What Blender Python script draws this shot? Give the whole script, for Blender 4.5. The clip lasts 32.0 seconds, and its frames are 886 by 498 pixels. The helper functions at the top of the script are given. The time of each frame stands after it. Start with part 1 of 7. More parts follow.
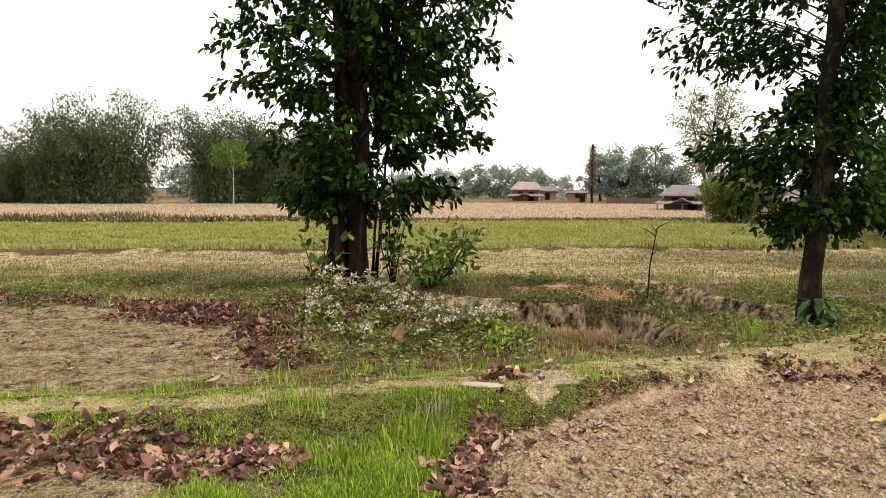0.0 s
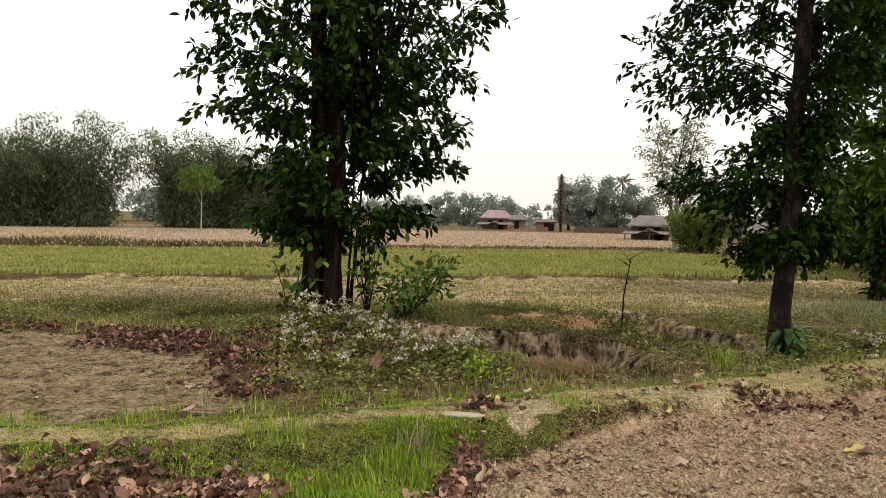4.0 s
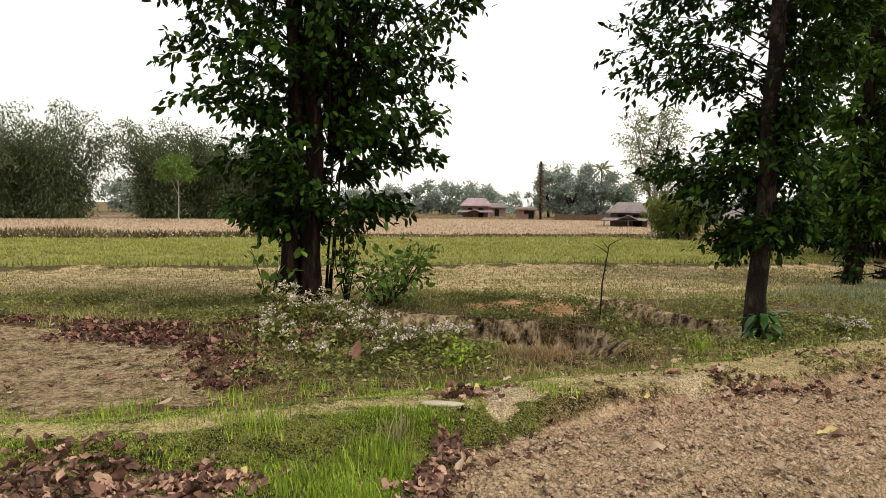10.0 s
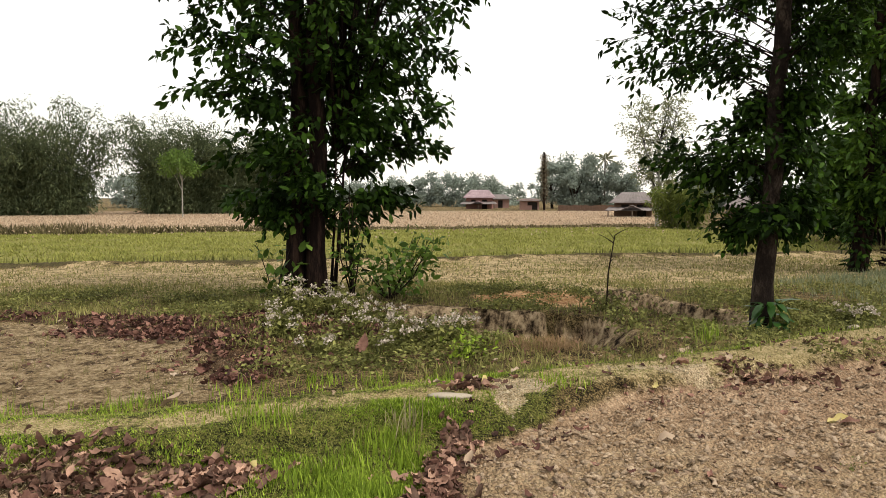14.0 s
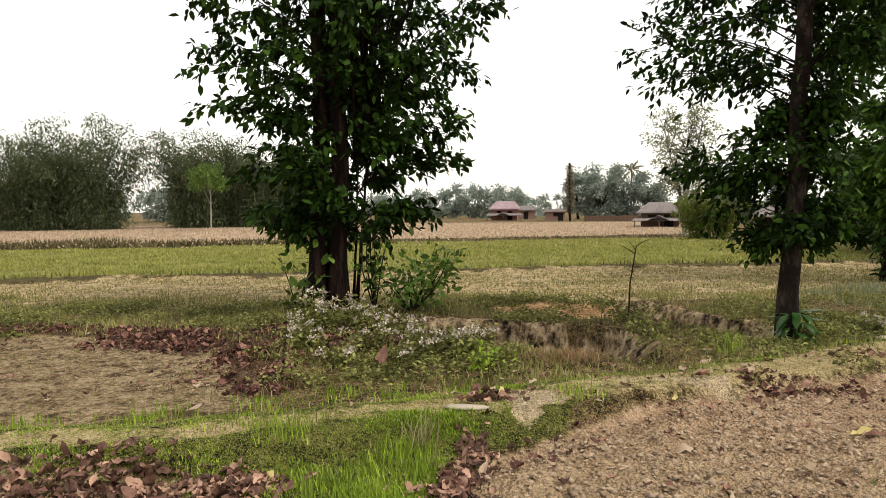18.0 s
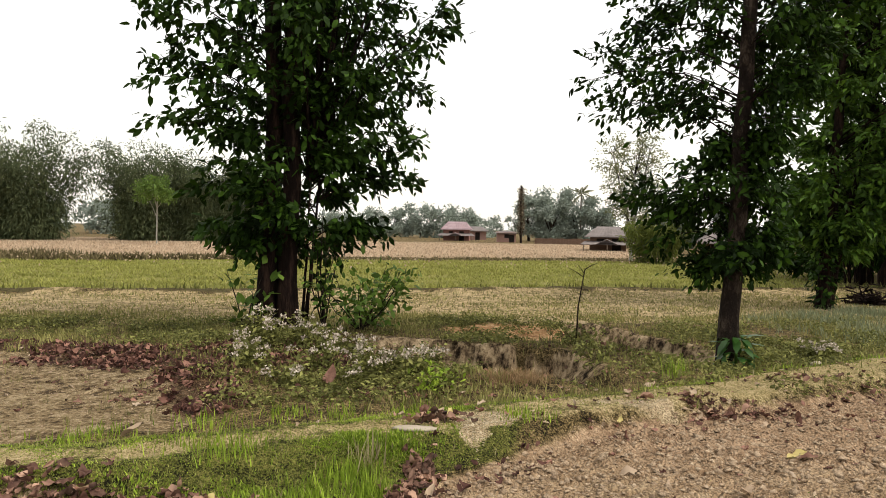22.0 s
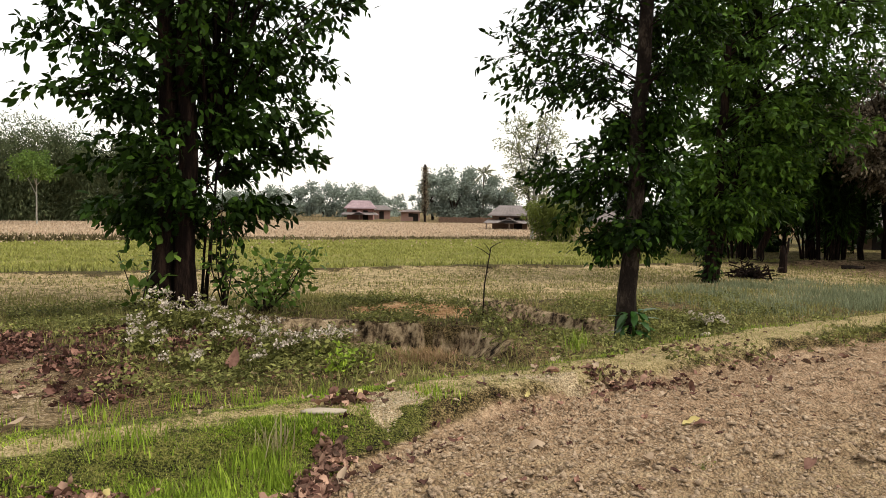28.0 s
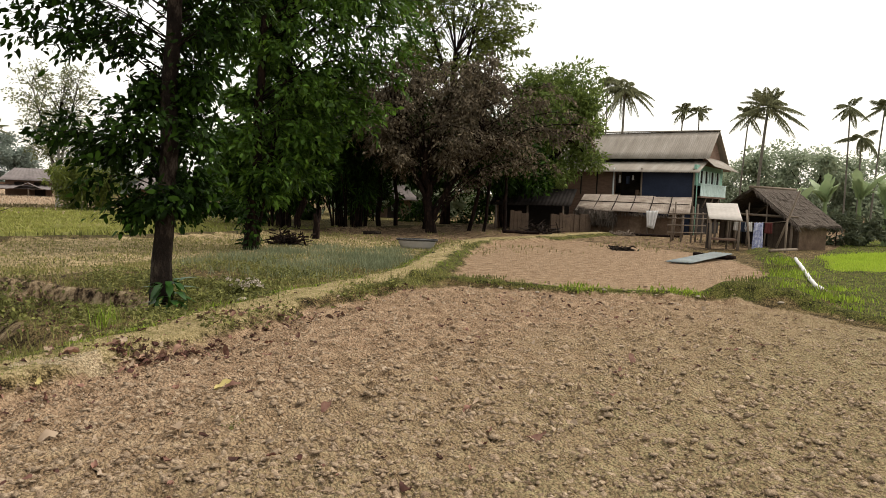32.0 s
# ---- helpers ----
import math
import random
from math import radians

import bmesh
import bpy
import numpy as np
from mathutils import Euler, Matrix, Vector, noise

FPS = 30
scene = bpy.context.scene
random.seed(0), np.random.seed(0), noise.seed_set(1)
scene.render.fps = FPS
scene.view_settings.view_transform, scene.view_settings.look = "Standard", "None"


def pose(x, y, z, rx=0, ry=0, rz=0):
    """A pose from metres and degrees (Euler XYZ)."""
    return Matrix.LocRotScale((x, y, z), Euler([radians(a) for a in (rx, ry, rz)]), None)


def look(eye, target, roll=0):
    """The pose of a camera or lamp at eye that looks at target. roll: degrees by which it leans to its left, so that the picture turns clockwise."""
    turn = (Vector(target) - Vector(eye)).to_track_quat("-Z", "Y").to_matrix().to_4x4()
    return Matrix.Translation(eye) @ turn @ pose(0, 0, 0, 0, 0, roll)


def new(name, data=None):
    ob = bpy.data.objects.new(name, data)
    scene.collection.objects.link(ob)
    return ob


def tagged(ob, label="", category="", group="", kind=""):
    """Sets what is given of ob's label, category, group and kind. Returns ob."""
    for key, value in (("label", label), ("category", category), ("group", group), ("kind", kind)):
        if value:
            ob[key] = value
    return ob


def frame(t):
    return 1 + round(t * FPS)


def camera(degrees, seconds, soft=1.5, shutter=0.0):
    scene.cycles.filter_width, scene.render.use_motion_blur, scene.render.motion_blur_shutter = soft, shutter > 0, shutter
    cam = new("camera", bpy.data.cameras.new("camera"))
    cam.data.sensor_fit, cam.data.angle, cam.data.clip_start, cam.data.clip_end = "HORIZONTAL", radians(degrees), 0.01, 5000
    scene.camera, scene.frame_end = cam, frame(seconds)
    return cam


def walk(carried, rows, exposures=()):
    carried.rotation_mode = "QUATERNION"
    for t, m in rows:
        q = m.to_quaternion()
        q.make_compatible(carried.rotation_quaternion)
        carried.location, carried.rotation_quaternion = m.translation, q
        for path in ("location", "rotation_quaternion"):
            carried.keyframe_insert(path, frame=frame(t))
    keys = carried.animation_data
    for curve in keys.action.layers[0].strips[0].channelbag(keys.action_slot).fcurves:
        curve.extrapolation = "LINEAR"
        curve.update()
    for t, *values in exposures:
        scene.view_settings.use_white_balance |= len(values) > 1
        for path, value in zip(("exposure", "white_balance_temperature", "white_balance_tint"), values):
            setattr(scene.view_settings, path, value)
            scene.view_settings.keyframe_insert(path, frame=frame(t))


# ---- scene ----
cam = camera(64.85, 32.0, soft=0.8)
PATH = [
    (0, (0.038, -0.013, 1.585), (-0.0532, 1.9775, 1.4139), 0.35),
    (0.5, (0.054, -0.021, 1.581), (0.0438, 1.9726, 1.4197), 0.23),
    (1, (0.089, -0.052, 1.581), (0.0568, 1.9417, 1.4280), 0.08),
    (1.5, (0.115, -0.052, 1.612), (0.1745, 1.9464, 1.6451), 0.01),
    (2, (0.067, -0.037, 1.615), (0.2240, 1.9512, 1.7689), -0.17),
    (2.5, (0.018, -0.014, 1.615), (-0.0013, 1.9791, 1.7825), 0.78),
    (3, (-0.029, 0.008, 1.598), (-0.1055, 2.0054, 1.6497), 1.23),
    (3.5, (-0.064, -0.012, 1.591), (-0.0994, 1.9869, 1.5300), 1.28),
    (5.5, (-0.037, 0.003, 1.595), (0.0057, 1.9990, 1.4808), 0.75),
    (6, (-0.037, 0.006, 1.591), (0.0346, 2.0014, 1.4828), 1.08),
    (6.5, (-0.035, 0.013, 1.593), (0.0384, 2.0076, 1.4718), 0.89),
    (7, (-0.026, 0.005, 1.594), (0.0686, 1.9989, 1.4644), 0.27),
    (7.5, (-0.032, 0.000, 1.595), (0.0402, 1.9958, 1.4867), 0.02),
    (8, (-0.039, -0.006, 1.593), (0.0022, 1.9896, 1.4637), 0.59),
    (8.5, (-0.038, -0.008, 1.597), (-0.0170, 1.9877, 1.4754), 0.43),
    (9, (-0.035, 0.005, 1.596), (0.0169, 2.0008, 1.4732), 0.05),
    (9.5, (-0.034, 0.006, 1.595), (0.0107, 2.0018, 1.4749), 0.00),
    (10, (-0.039, 0.005, 1.598), (0.0137, 2.0000, 1.4733), 0.64),
    (10.5, (-0.039, -0.009, 1.600), (0.0057, 1.9881, 1.4954), 0.72),
    (11, (-0.032, -0.007, 1.598), (0.0234, 1.9896, 1.4943), 0.66),
    (11.5, (-0.031, -0.005, 1.595), (0.0388, 1.9917, 1.4958), 0.26),
    (12, (-0.029, -0.003, 1.595), (0.0271, 1.9922, 1.4743), 0.52),
    (12.5, (-0.037, 0.011, 1.592), (0.0248, 2.0050, 1.4571), 1.15),
    (13, (-0.056, 0.025, 1.586), (0.0716, 2.0155, 1.4402), 0.91),
    (13.5, (-0.065, 0.030, 1.590), (0.0180, 2.0232, 1.4453), 0.27),
    (15.5, (-0.014, -0.027, 1.595), (-0.0373, 1.9664, 1.4370), 0.52),
    (16, (-0.016, -0.038, 1.607), (-0.0607, 1.9589, 1.5114), 0.56),
    (16.5, (-0.020, -0.036, 1.617), (-0.0213, 1.9635, 1.5795), 0.40),
    (17, (-0.021, -0.046, 1.614), (-0.0308, 1.9535, 1.5903), 0.29),
    (17.5, (-0.003, -0.036, 1.609), (0.0243, 1.9622, 1.5387), 0.19),
    (18, (0.017, -0.014, 1.597), (-0.0158, 1.9825, 1.4841), -0.54),
    (18.5, (0.056, -0.020, 1.592), (0.0165, 1.9766, 1.4755), -0.02),
    (19, (0.063, -0.014, 1.591), (0.0533, 1.9824, 1.4732), -0.07),
    (19.5, (0.020, 0.004, 1.598), (0.0899, 2.0002, 1.4940), 0.11),
    (20, (-0.019, -0.006, 1.608), (-0.0074, 1.9917, 1.5214), 0.12),
    (20.5, (-0.021, -0.008, 1.610), (-0.0113, 1.9896, 1.5178), 0.11),
    (21, (-0.011, -0.013, 1.609), (-0.0156, 1.9847, 1.5121), 0.02),
    (21.5, (0.001, -0.017, 1.607), (-0.0057, 1.9816, 1.5406), 0.37),
    (22, (0.015, -0.018, 1.604), (0.1211, 1.9786, 1.5467), 0.95),
    (22.5, (0.008, -0.014, 1.606), (0.1595, 1.9795, 1.5721), 0.58),
    (23, (-0.019, -0.007, 1.612), (0.0303, 1.9914, 1.5509), 0.63),
    (23.5, (-0.025, -0.011, 1.608), (-0.0521, 1.9867, 1.5094), 0.64),
    (24, (-0.026, -0.011, 1.607), (-0.0550, 1.9862, 1.4967), 0.58),
    (24.5, (-0.031, -0.028, 1.608), (-0.0745, 1.9677, 1.4918), 0.80),
    (26.5, (-0.009, 0.007, 1.606), (-0.0365, 2.0050, 1.5331), 0.16),
    (27, (-0.013, 0.031, 1.605), (0.0474, 2.0289, 1.5371), 1.11),
    (27.5, (-0.026, 0.048, 1.595), (0.1547, 2.0384, 1.5102), 1.40),
    (28, (-0.018, 0.055, 1.598), (0.3615, 2.0158, 1.4849), 0.91),
    (28.5, (-0.005, 0.068, 1.596), (0.6046, 1.9685, 1.4720), 2.03),
    (29, (0.016, 0.058, 1.592), (0.7993, 1.8958, 1.4875), 2.78),
    (29.5, (0.034, 0.058, 1.590), (0.9432, 1.8334, 1.4426), 2.59),
    (30, (0.045, 0.041, 1.589), (1.0837, 1.7443, 1.4511), 2.89),
    (30.5, (0.071, 0.042, 1.583), (1.2413, 1.6604, 1.4698), 2.71),
    (31, (0.080, 0.030, 1.583), (1.3579, 1.5638, 1.4684), 2.56),
    (31.5, (0.098, 0.021, 1.585), (1.4725, 1.4691, 1.4654), 2.53),
    (32, (0.112, 0.007, 1.577), (1.5705, 1.3656, 1.4130), 2.37),
]
walk(cam, [(t, look(eye, target, roll)) for t, eye, target, roll in PATH],
     [(0, 0.27), (1, 0.24), (2, -0.30), (3, -0.40), (3.5, -0.30), (5.5, -0.04), (13, 0.0), (24, 0.0), (28, 0.02), (30, 0.07), (32, -0.08)])

# ---------- world and sun: a hazy white overcast sky ----------
SUN_ELEVATION, SUN_AZIMUTH = radians(54), radians(118)
world = bpy.data.worlds.new("overcast_sky")
scene.world = world
world.use_nodes = True
wn = world.node_tree
wn.nodes.clear()
sky = wn.nodes.new("ShaderNodeTexSky")
sky.sky_type = "NISHITA"
sky.sun_disc = False
sky.sun_elevation, sky.sun_rotation = SUN_ELEVATION, SUN_AZIMUTH
sky.dust_density, sky.air_density = 4.0, 1.4
sky_bg = wn.nodes.new("ShaderNodeBackground")
sky_bg.inputs["Strength"].default_value = 0.06
wn.links.new(sky.outputs[0], sky_bg.inputs["Color"])
cloud_bg = wn.nodes.new("ShaderNodeBackground")
cloud_bg.inputs["Color"].default_value = (1.0, 0.952, 0.88, 1)
cloud_bg.inputs["Strength"].default_value = 1.1
sky_add = wn.nodes.new("ShaderNodeAddShader")
wn.links.new(sky_bg.outputs[0], sky_add.inputs[0])
wn.links.new(cloud_bg.outputs[0], sky_add.inputs[1])
wout = wn.nodes.new("ShaderNodeOutputWorld")
wn.links.new(sky_add.outputs[0], wout.inputs["Surface"])
sun_data = bpy.data.lights.new("sun", "SUN")
sun_data.energy, sun_data.angle, sun_data.color = 2.4, radians(14), (1.0, 0.95, 0.87)
sun = new("sun", sun_data)
sun.matrix_world = look((0, 0, 60), (-60 * math.cos(SUN_ELEVATION) * math.sin(SUN_AZIMUTH), -60 * math.cos(SUN_ELEVATION) * math.cos(SUN_AZIMUTH), 60 - 60 * math.sin(SUN_ELEVATION)))


# ---------- material helpers ----------
def start_mat(name, rough=0.9, spec=0.2):
    m = bpy.data.materials.new(name)
    m.use_nodes = True
    b = m.node_tree.nodes["Principled BSDF"]
    b.inputs["Roughness"].default_value = rough
    b.inputs["Specular IOR Level"].default_value = spec
    return m, m.node_tree, b


def noise_node(nt, scale, detail=4.0, rough=0.6, vec=None, coords="Object"):
    n = nt.nodes.new("ShaderNodeTexNoise")
    n.inputs["Scale"].default_value, n.inputs["Detail"].default_value, n.inputs["Roughness"].default_value = scale, detail, rough
    if vec is None:
        tc = nt.nodes.new("ShaderNodeTexCoord")
        vec = tc.outputs[coords]
    nt.links.new(vec, n.inputs["Vector"])
    return n.outputs["Fac"]


def colour_ramp(nt, fac, stops):
    r = nt.nodes.new("ShaderNodeValToRGB")
    els = r.color_ramp.elements
    while len(els) < len(stops):
        els.new(0.5)
    for e, (pos, c) in zip(els, stops):
        e.position, e.color = pos, (*c, 1)
    nt.links.new(fac, r.inputs["Fac"])
    return r.outputs["Color"]


def mix(nt, fac, a, b, blend="MIX"):
    n = nt.nodes.new("ShaderNodeMix")
    n.data_type, n.blend_type = "RGBA", blend
    for sock, v in ((n.inputs[0], fac), (n.inputs[6], a), (n.inputs[7], b)):
        if isinstance(v, (int, float)):
            sock.default_value = v
        elif isinstance(v, tuple):
            sock.default_value = (*v, 1)
        else:
            nt.links.new(v, sock)
    return n.outputs[2]


def maths(nt, op, a, b=0.0):
    n = nt.nodes.new("ShaderNodeMath")
    n.operation = op
    for sock, v in ((n.inputs[0], a), (n.inputs[1], b)):
        if isinstance(v, (int, float)):
            sock.default_value = v
        else:
            nt.links.new(v, sock)
    return n.outputs[0]


def span(nt, v, lo, hi):
    n = nt.nodes.new("ShaderNodeMapRange")
    n.inputs[1].default_value, n.inputs[2].default_value = lo, hi
    nt.links.new(v, n.inputs[0])
    return n.outputs[0]


def bump(nt, b, height, strength, dist=0.01):
    n = nt.nodes.new("ShaderNodeBump")
    n.inputs["Strength"].default_value, n.inputs["Distance"].default_value = strength, dist
    nt.links.new(height, n.inputs["Height"])
    nt.links.new(n.outputs[0], b.inputs["Normal"])


def island(nt):
    return nt.nodes.new("ShaderNodeNewGeometry").outputs["Random Per Island"]


def leaf_mat(name, dark, mid, light, glow=0.3, rough=0.65, spec=0.12, mid_at=0.55, patchy=0.4, patch=0.9):
    """Foliage: each leaf its own shade, some light passing through."""
    m, nt, b = start_mat(name, rough, spec)
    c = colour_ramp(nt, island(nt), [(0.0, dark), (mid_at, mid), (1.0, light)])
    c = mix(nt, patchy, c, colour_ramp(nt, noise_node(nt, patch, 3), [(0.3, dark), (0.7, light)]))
    nt.links.new(c, b.inputs["Base Color"])
    tr = nt.nodes.new("ShaderNodeBsdfTranslucent")
    nt.links.new(mix(nt, 0.5, c, light), tr.inputs["Color"])
    ms = nt.nodes.new("ShaderNodeMixShader")
    ms.inputs[0].default_value = glow
    nt.links.new(b.outputs[0], ms.inputs[1])
    nt.links.new(tr.outputs[0], ms.inputs[2])
    nt.links.new(ms.outputs[0], nt.nodes["Material Output"].inputs["Surface"])
    return m


def grain_mat(name, colours, scale=4.0, fine=30.0, rough=0.85, spec=0.2, depth=0.4, dist=0.01, stretch=None, by_island=0.0, metal=0.0):
    """A two-scale mottled surface with fine relief; stretch sets the grain's direction."""
    m, nt, b = start_mat(name, rough, spec)
    b.inputs["Metallic"].default_value = metal
    tc = nt.nodes.new("ShaderNodeTexCoord")
    vec = tc.outputs["Object"]
    if stretch:
        mp = nt.nodes.new("ShaderNodeMapping")
        mp.inputs["Scale"].default_value = stretch
        nt.links.new(vec, mp.inputs["Vector"])
        vec = mp.outputs[0]
    big, small = noise_node(nt, scale, 5, 0.65, vec), noise_node(nt, fine, 4, 0.7, vec)
    k = len(colours)
    f = maths(nt, "ADD", maths(nt, "MULTIPLY", big, 0.7), maths(nt, "MULTIPLY", small, 0.3))
    c = colour_ramp(nt, f, [(0.3 + 0.4 * i / max(1, k - 1), col) for i, col in enumerate(colours)])
    if by_island:
        r = maths(nt, "ADD", maths(nt, "MULTIPLY", island(nt), by_island), 1 - by_island / 2)
        g = nt.nodes.new("ShaderNodeCombineColor")
        for i in range(3):
            nt.links.new(r, g.inputs[i])
        c = mix(nt, 1.0, c, g.outputs[0], "MULTIPLY")
    nt.links.new(c, b.inputs["Base Color"])
    bump(nt, b, small, depth, dist)
    return m


# ---------- mesh helpers ----------
def shade(me, smooth):
    if smooth:
        me.polygons.foreach_set("use_smooth", np.ones(len(me.polygons), dtype=bool))


def mesh_np(name, verts, faces, mats, smooth=False):
    """A mesh from arrays; all faces have the same number of corners."""
    verts, faces = np.asarray(verts, dtype=np.float32), np.asarray(faces, dtype=np.int32)
    me = bpy.data.meshes.new(name)
    me.vertices.add(len(verts))
    me.vertices.foreach_set("co", verts.ravel())
    n = faces.shape[1]
    me.loops.add(faces.size)
    me.loops.foreach_set("vertex_index", faces.ravel())
    me.polygons.add(len(faces))
    me.polygons.foreach_set("loop_start", np.arange(0, faces.size, n, dtype=np.int32))
    me.polygons.foreach_set("loop_total", np.full(len(faces), n, dtype=np.int32))
    for mt in mats if isinstance(mats, (list, tuple)) else [mats]:
        me.materials.append(mt)
    shade(me, smooth)
    me.update(calc_edges=True)
    me.validate()
    return me


def under(ob, parent, label=""):
    ob.parent = parent
    if label:
        ob["label"] = label
    return ob


def part(name, bm, material, parent, label="", smooth=False):
    """Links a bmesh as one mesh object under a thing or a part."""
    me = bpy.data.meshes.new(name)
    bm.to_mesh(me)
    bm.free()
    me.materials.append(material)
    shade(me, smooth)
    return under(new(name, me), parent, label)


def part_np(name, verts, faces, material, parent, label="", smooth=False):
    return under(new(name, mesh_np(name, verts, faces, material, smooth)), parent, label)


def thing(name, at, label, category, group="", turn=0.0, kind=""):
    ob = new(name)
    ob.empty_display_size = 0.1
    ob.matrix_world = pose(at[0], at[1], at[2], 0, 0, turn)
    return tagged(ob, label, category, group, kind)


def box(bm, x0, x1, y0, y1, z0, z1, m=None, bevel=0.0):
    r = bmesh.ops.create_cube(bm, size=1.0, matrix=Matrix.Translation(((x0 + x1) / 2, (y0 + y1) / 2, (z0 + z1) / 2)) @ Matrix.Diagonal((x1 - x0, y1 - y0, z1 - z0, 1)))
    if bevel:
        es = list({e for v in r["verts"] for e in v.link_edges})
        bmesh.ops.bevel(bm, geom=es, offset=bevel, segments=1, affect="EDGES")
    if m is not None:
        bmesh.ops.transform(bm, matrix=m, verts=r["verts"] if not bevel else bm.verts)
    return bm


def boxed(*a, **k):
    return box(bmesh.new(), *a, **k)


def tube(points, radii, sides=8, rough=0.0, rng=None):
    """Vertices and quads of a tapered tube along points."""
    pts = np.asarray(points, dtype=float)
    radii = np.asarray(radii, dtype=float)
    tan = np.gradient(pts, axis=0)
    tan /= np.linalg.norm(tan, axis=1)[:, None] + 1e-9
    ref = np.where(np.abs(tan[:, 2:3]) > 0.9, np.array([[1.0, 0, 0]]), np.array([[0, 0, 1.0]]))
    a = np.cross(tan, ref)
    a /= np.linalg.norm(a, axis=1)[:, None] + 1e-9
    b = np.cross(tan, a)
    ang = np.linspace(0, 2 * np.pi, sides, endpoint=False)
    rad = radii[:, None] * np.ones(sides)
    if rough and rng is not None:
        rad = rad * (1 + rough * rng.uniform(-1, 1, (1, sides)) + 0.5 * rough * rng.uniform(-1, 1, (len(pts), sides)))
    v = pts[:, None] + rad[..., None] * (np.cos(ang)[None, :, None] * a[:, None] + np.sin(ang)[None, :, None] * b[:, None])
    n = len(pts)
    i = np.arange(n - 1)[:, None] * sides
    j, k = np.arange(sides)[None], (np.arange(sides)[None] + 1) % sides
    f = np.stack([i + j, i + k, i + sides + k, i + sides + j], -1).reshape(-1, 4)
    return v.reshape(-1, 3), f


def join_np(pieces):
    vs, fs, n = [], [], 0
    for v, f in pieces:
        vs.append(v)
        fs.append(np.asarray(f) + n)
        n += len(v)
    return np.concatenate(vs), np.concatenate(fs)


def unit(v):
    return v / (np.linalg.norm(v, axis=-1, keepdims=True) + 1e-9)


def leaves_np(pos, way, up, length, width, curl=0.1, fine=True):
    """Folded leaf blades: base, pointed tip, two halves bent along the midrib."""
    n = len(pos)
    way = unit(way)
    side = unit(np.cross(way, up))
    nor = np.cross(side, way)
    L, W = np.broadcast_to(length, (n,))[:, None], np.broadcast_to(width, (n,))[:, None]
    tip = pos + way * L - nor * L * curl
    mid = pos + way * L * 0.5 - nor * W * 0.12
    if not fine:
        v = np.stack([pos, mid + side * W * 0.5 + nor * W * 0.2, tip, mid - side * W * 0.5 + nor * W * 0.2], 1)
        f = np.array([[0, 1, 2], [0, 2, 3]])
    else:
        l1, l2 = pos + way * L * 0.30 + nor * W * 0.10, pos + way * L * 0.66 - nor * L * curl * 0.35
        v = np.stack([pos, l1 + side * W * 0.46, l2 + side * W * 0.42, tip, l2 - side * W * 0.42, l1 - side * W * 0.46], 1)
        f = np.array([[0, 1, 5], [1, 2, 5], [2, 4, 5], [2, 3, 4]])
    k = v.shape[1]
    return v.reshape(-1, 3), (np.arange(n)[:, None, None] * k + f[None]).reshape(-1, 3)


def crumpled_np(pos, way, up, length, width, rng):
    """Dry leaves: a small grid each, rolled across, bent along and crinkled."""
    n = len(pos)
    way = unit(way)
    side = unit(np.cross(way, up))
    nor = np.cross(side, way)
    u, s = np.meshgrid(np.linspace(0, 1, 6), np.array([-1.0, 0.0, 1.0]), indexing="ij")
    out = np.sin(np.pi * np.clip(u * 0.94 + 0.03, 0, 1)) ** 0.75
    L, W = np.broadcast_to(length, (n,))[:, None, None], np.broadcast_to(width, (n,))[:, None, None]
    roll = rng.uniform(-0.5, 0.9, (n, 1, 1))
    bend = rng.uniform(-0.9, 1.3, (n, 1, 1))
    across = s[None] * out[None] * W * 0.5 * (1 - 0.36 * np.abs(roll)) * (1 + 0.35 * rng.uniform(-1, 1, (n, 6, 3)))
    lift = np.abs(s[None]) * out[None] * W * 0.5 * roll + bend * L * (u[None] - 0.5) ** 2 + 0.27 * W * rng.uniform(-1, 1, (n, 6, 3))
    along = (u[None] - 0.5) * L
    v = pos[:, None, None] + way[:, None, None] * along[..., None] + side[:, None, None] * across[..., None] + nor[:, None, None] * lift[..., None]
    q = (np.arange(5)[:, None] * 3 + np.arange(2)[None]).ravel()
    f = np.stack([q, q + 3, q + 4, q + 1], 1)
    return v.reshape(-1, 3), (np.arange(n)[:, None, None] * 18 + f[None]).reshape(-1, 4)


def blades_np(pos, height, width, lean, rng, fine=True):
    """Upright grass blades that bend over; three triangles or one each."""
    n = len(pos)
    a = rng.uniform(0, 2 * np.pi, n)
    side = np.stack([np.cos(a), np.sin(a), 0 * a], 1)
    bend = np.stack([-np.sin(a), np.cos(a), 0 * a], 1) * (lean * rng.uniform(-1, 1, n) * height)[:, None]
    up = np.array([[0, 0, 1.0]]) * height[:, None]
    w = (width * np.ones(n))[:, None]
    base = pos - np.array([[0, 0, 0.01]])
    if fine:
        v = np.stack([base - side * w / 2, base + side * w / 2, base + up * 0.55 + bend * 0.35 - side * w * 0.38, base + up * 0.55 + bend * 0.35 + side * w * 0.38, base + up + bend], 1)
        f = np.array([[0, 1, 3], [0, 3, 2], [2, 3, 4]])
    else:
        v = np.stack([base - side * w / 2, base + side * w / 2, base + up + bend], 1)
        f = np.array([[0, 1, 2]])
    k = v.shape[1]
    return v.reshape(-1, 3), (np.arange(n)[:, None, None] * k + f[None]).reshape(-1, 3)


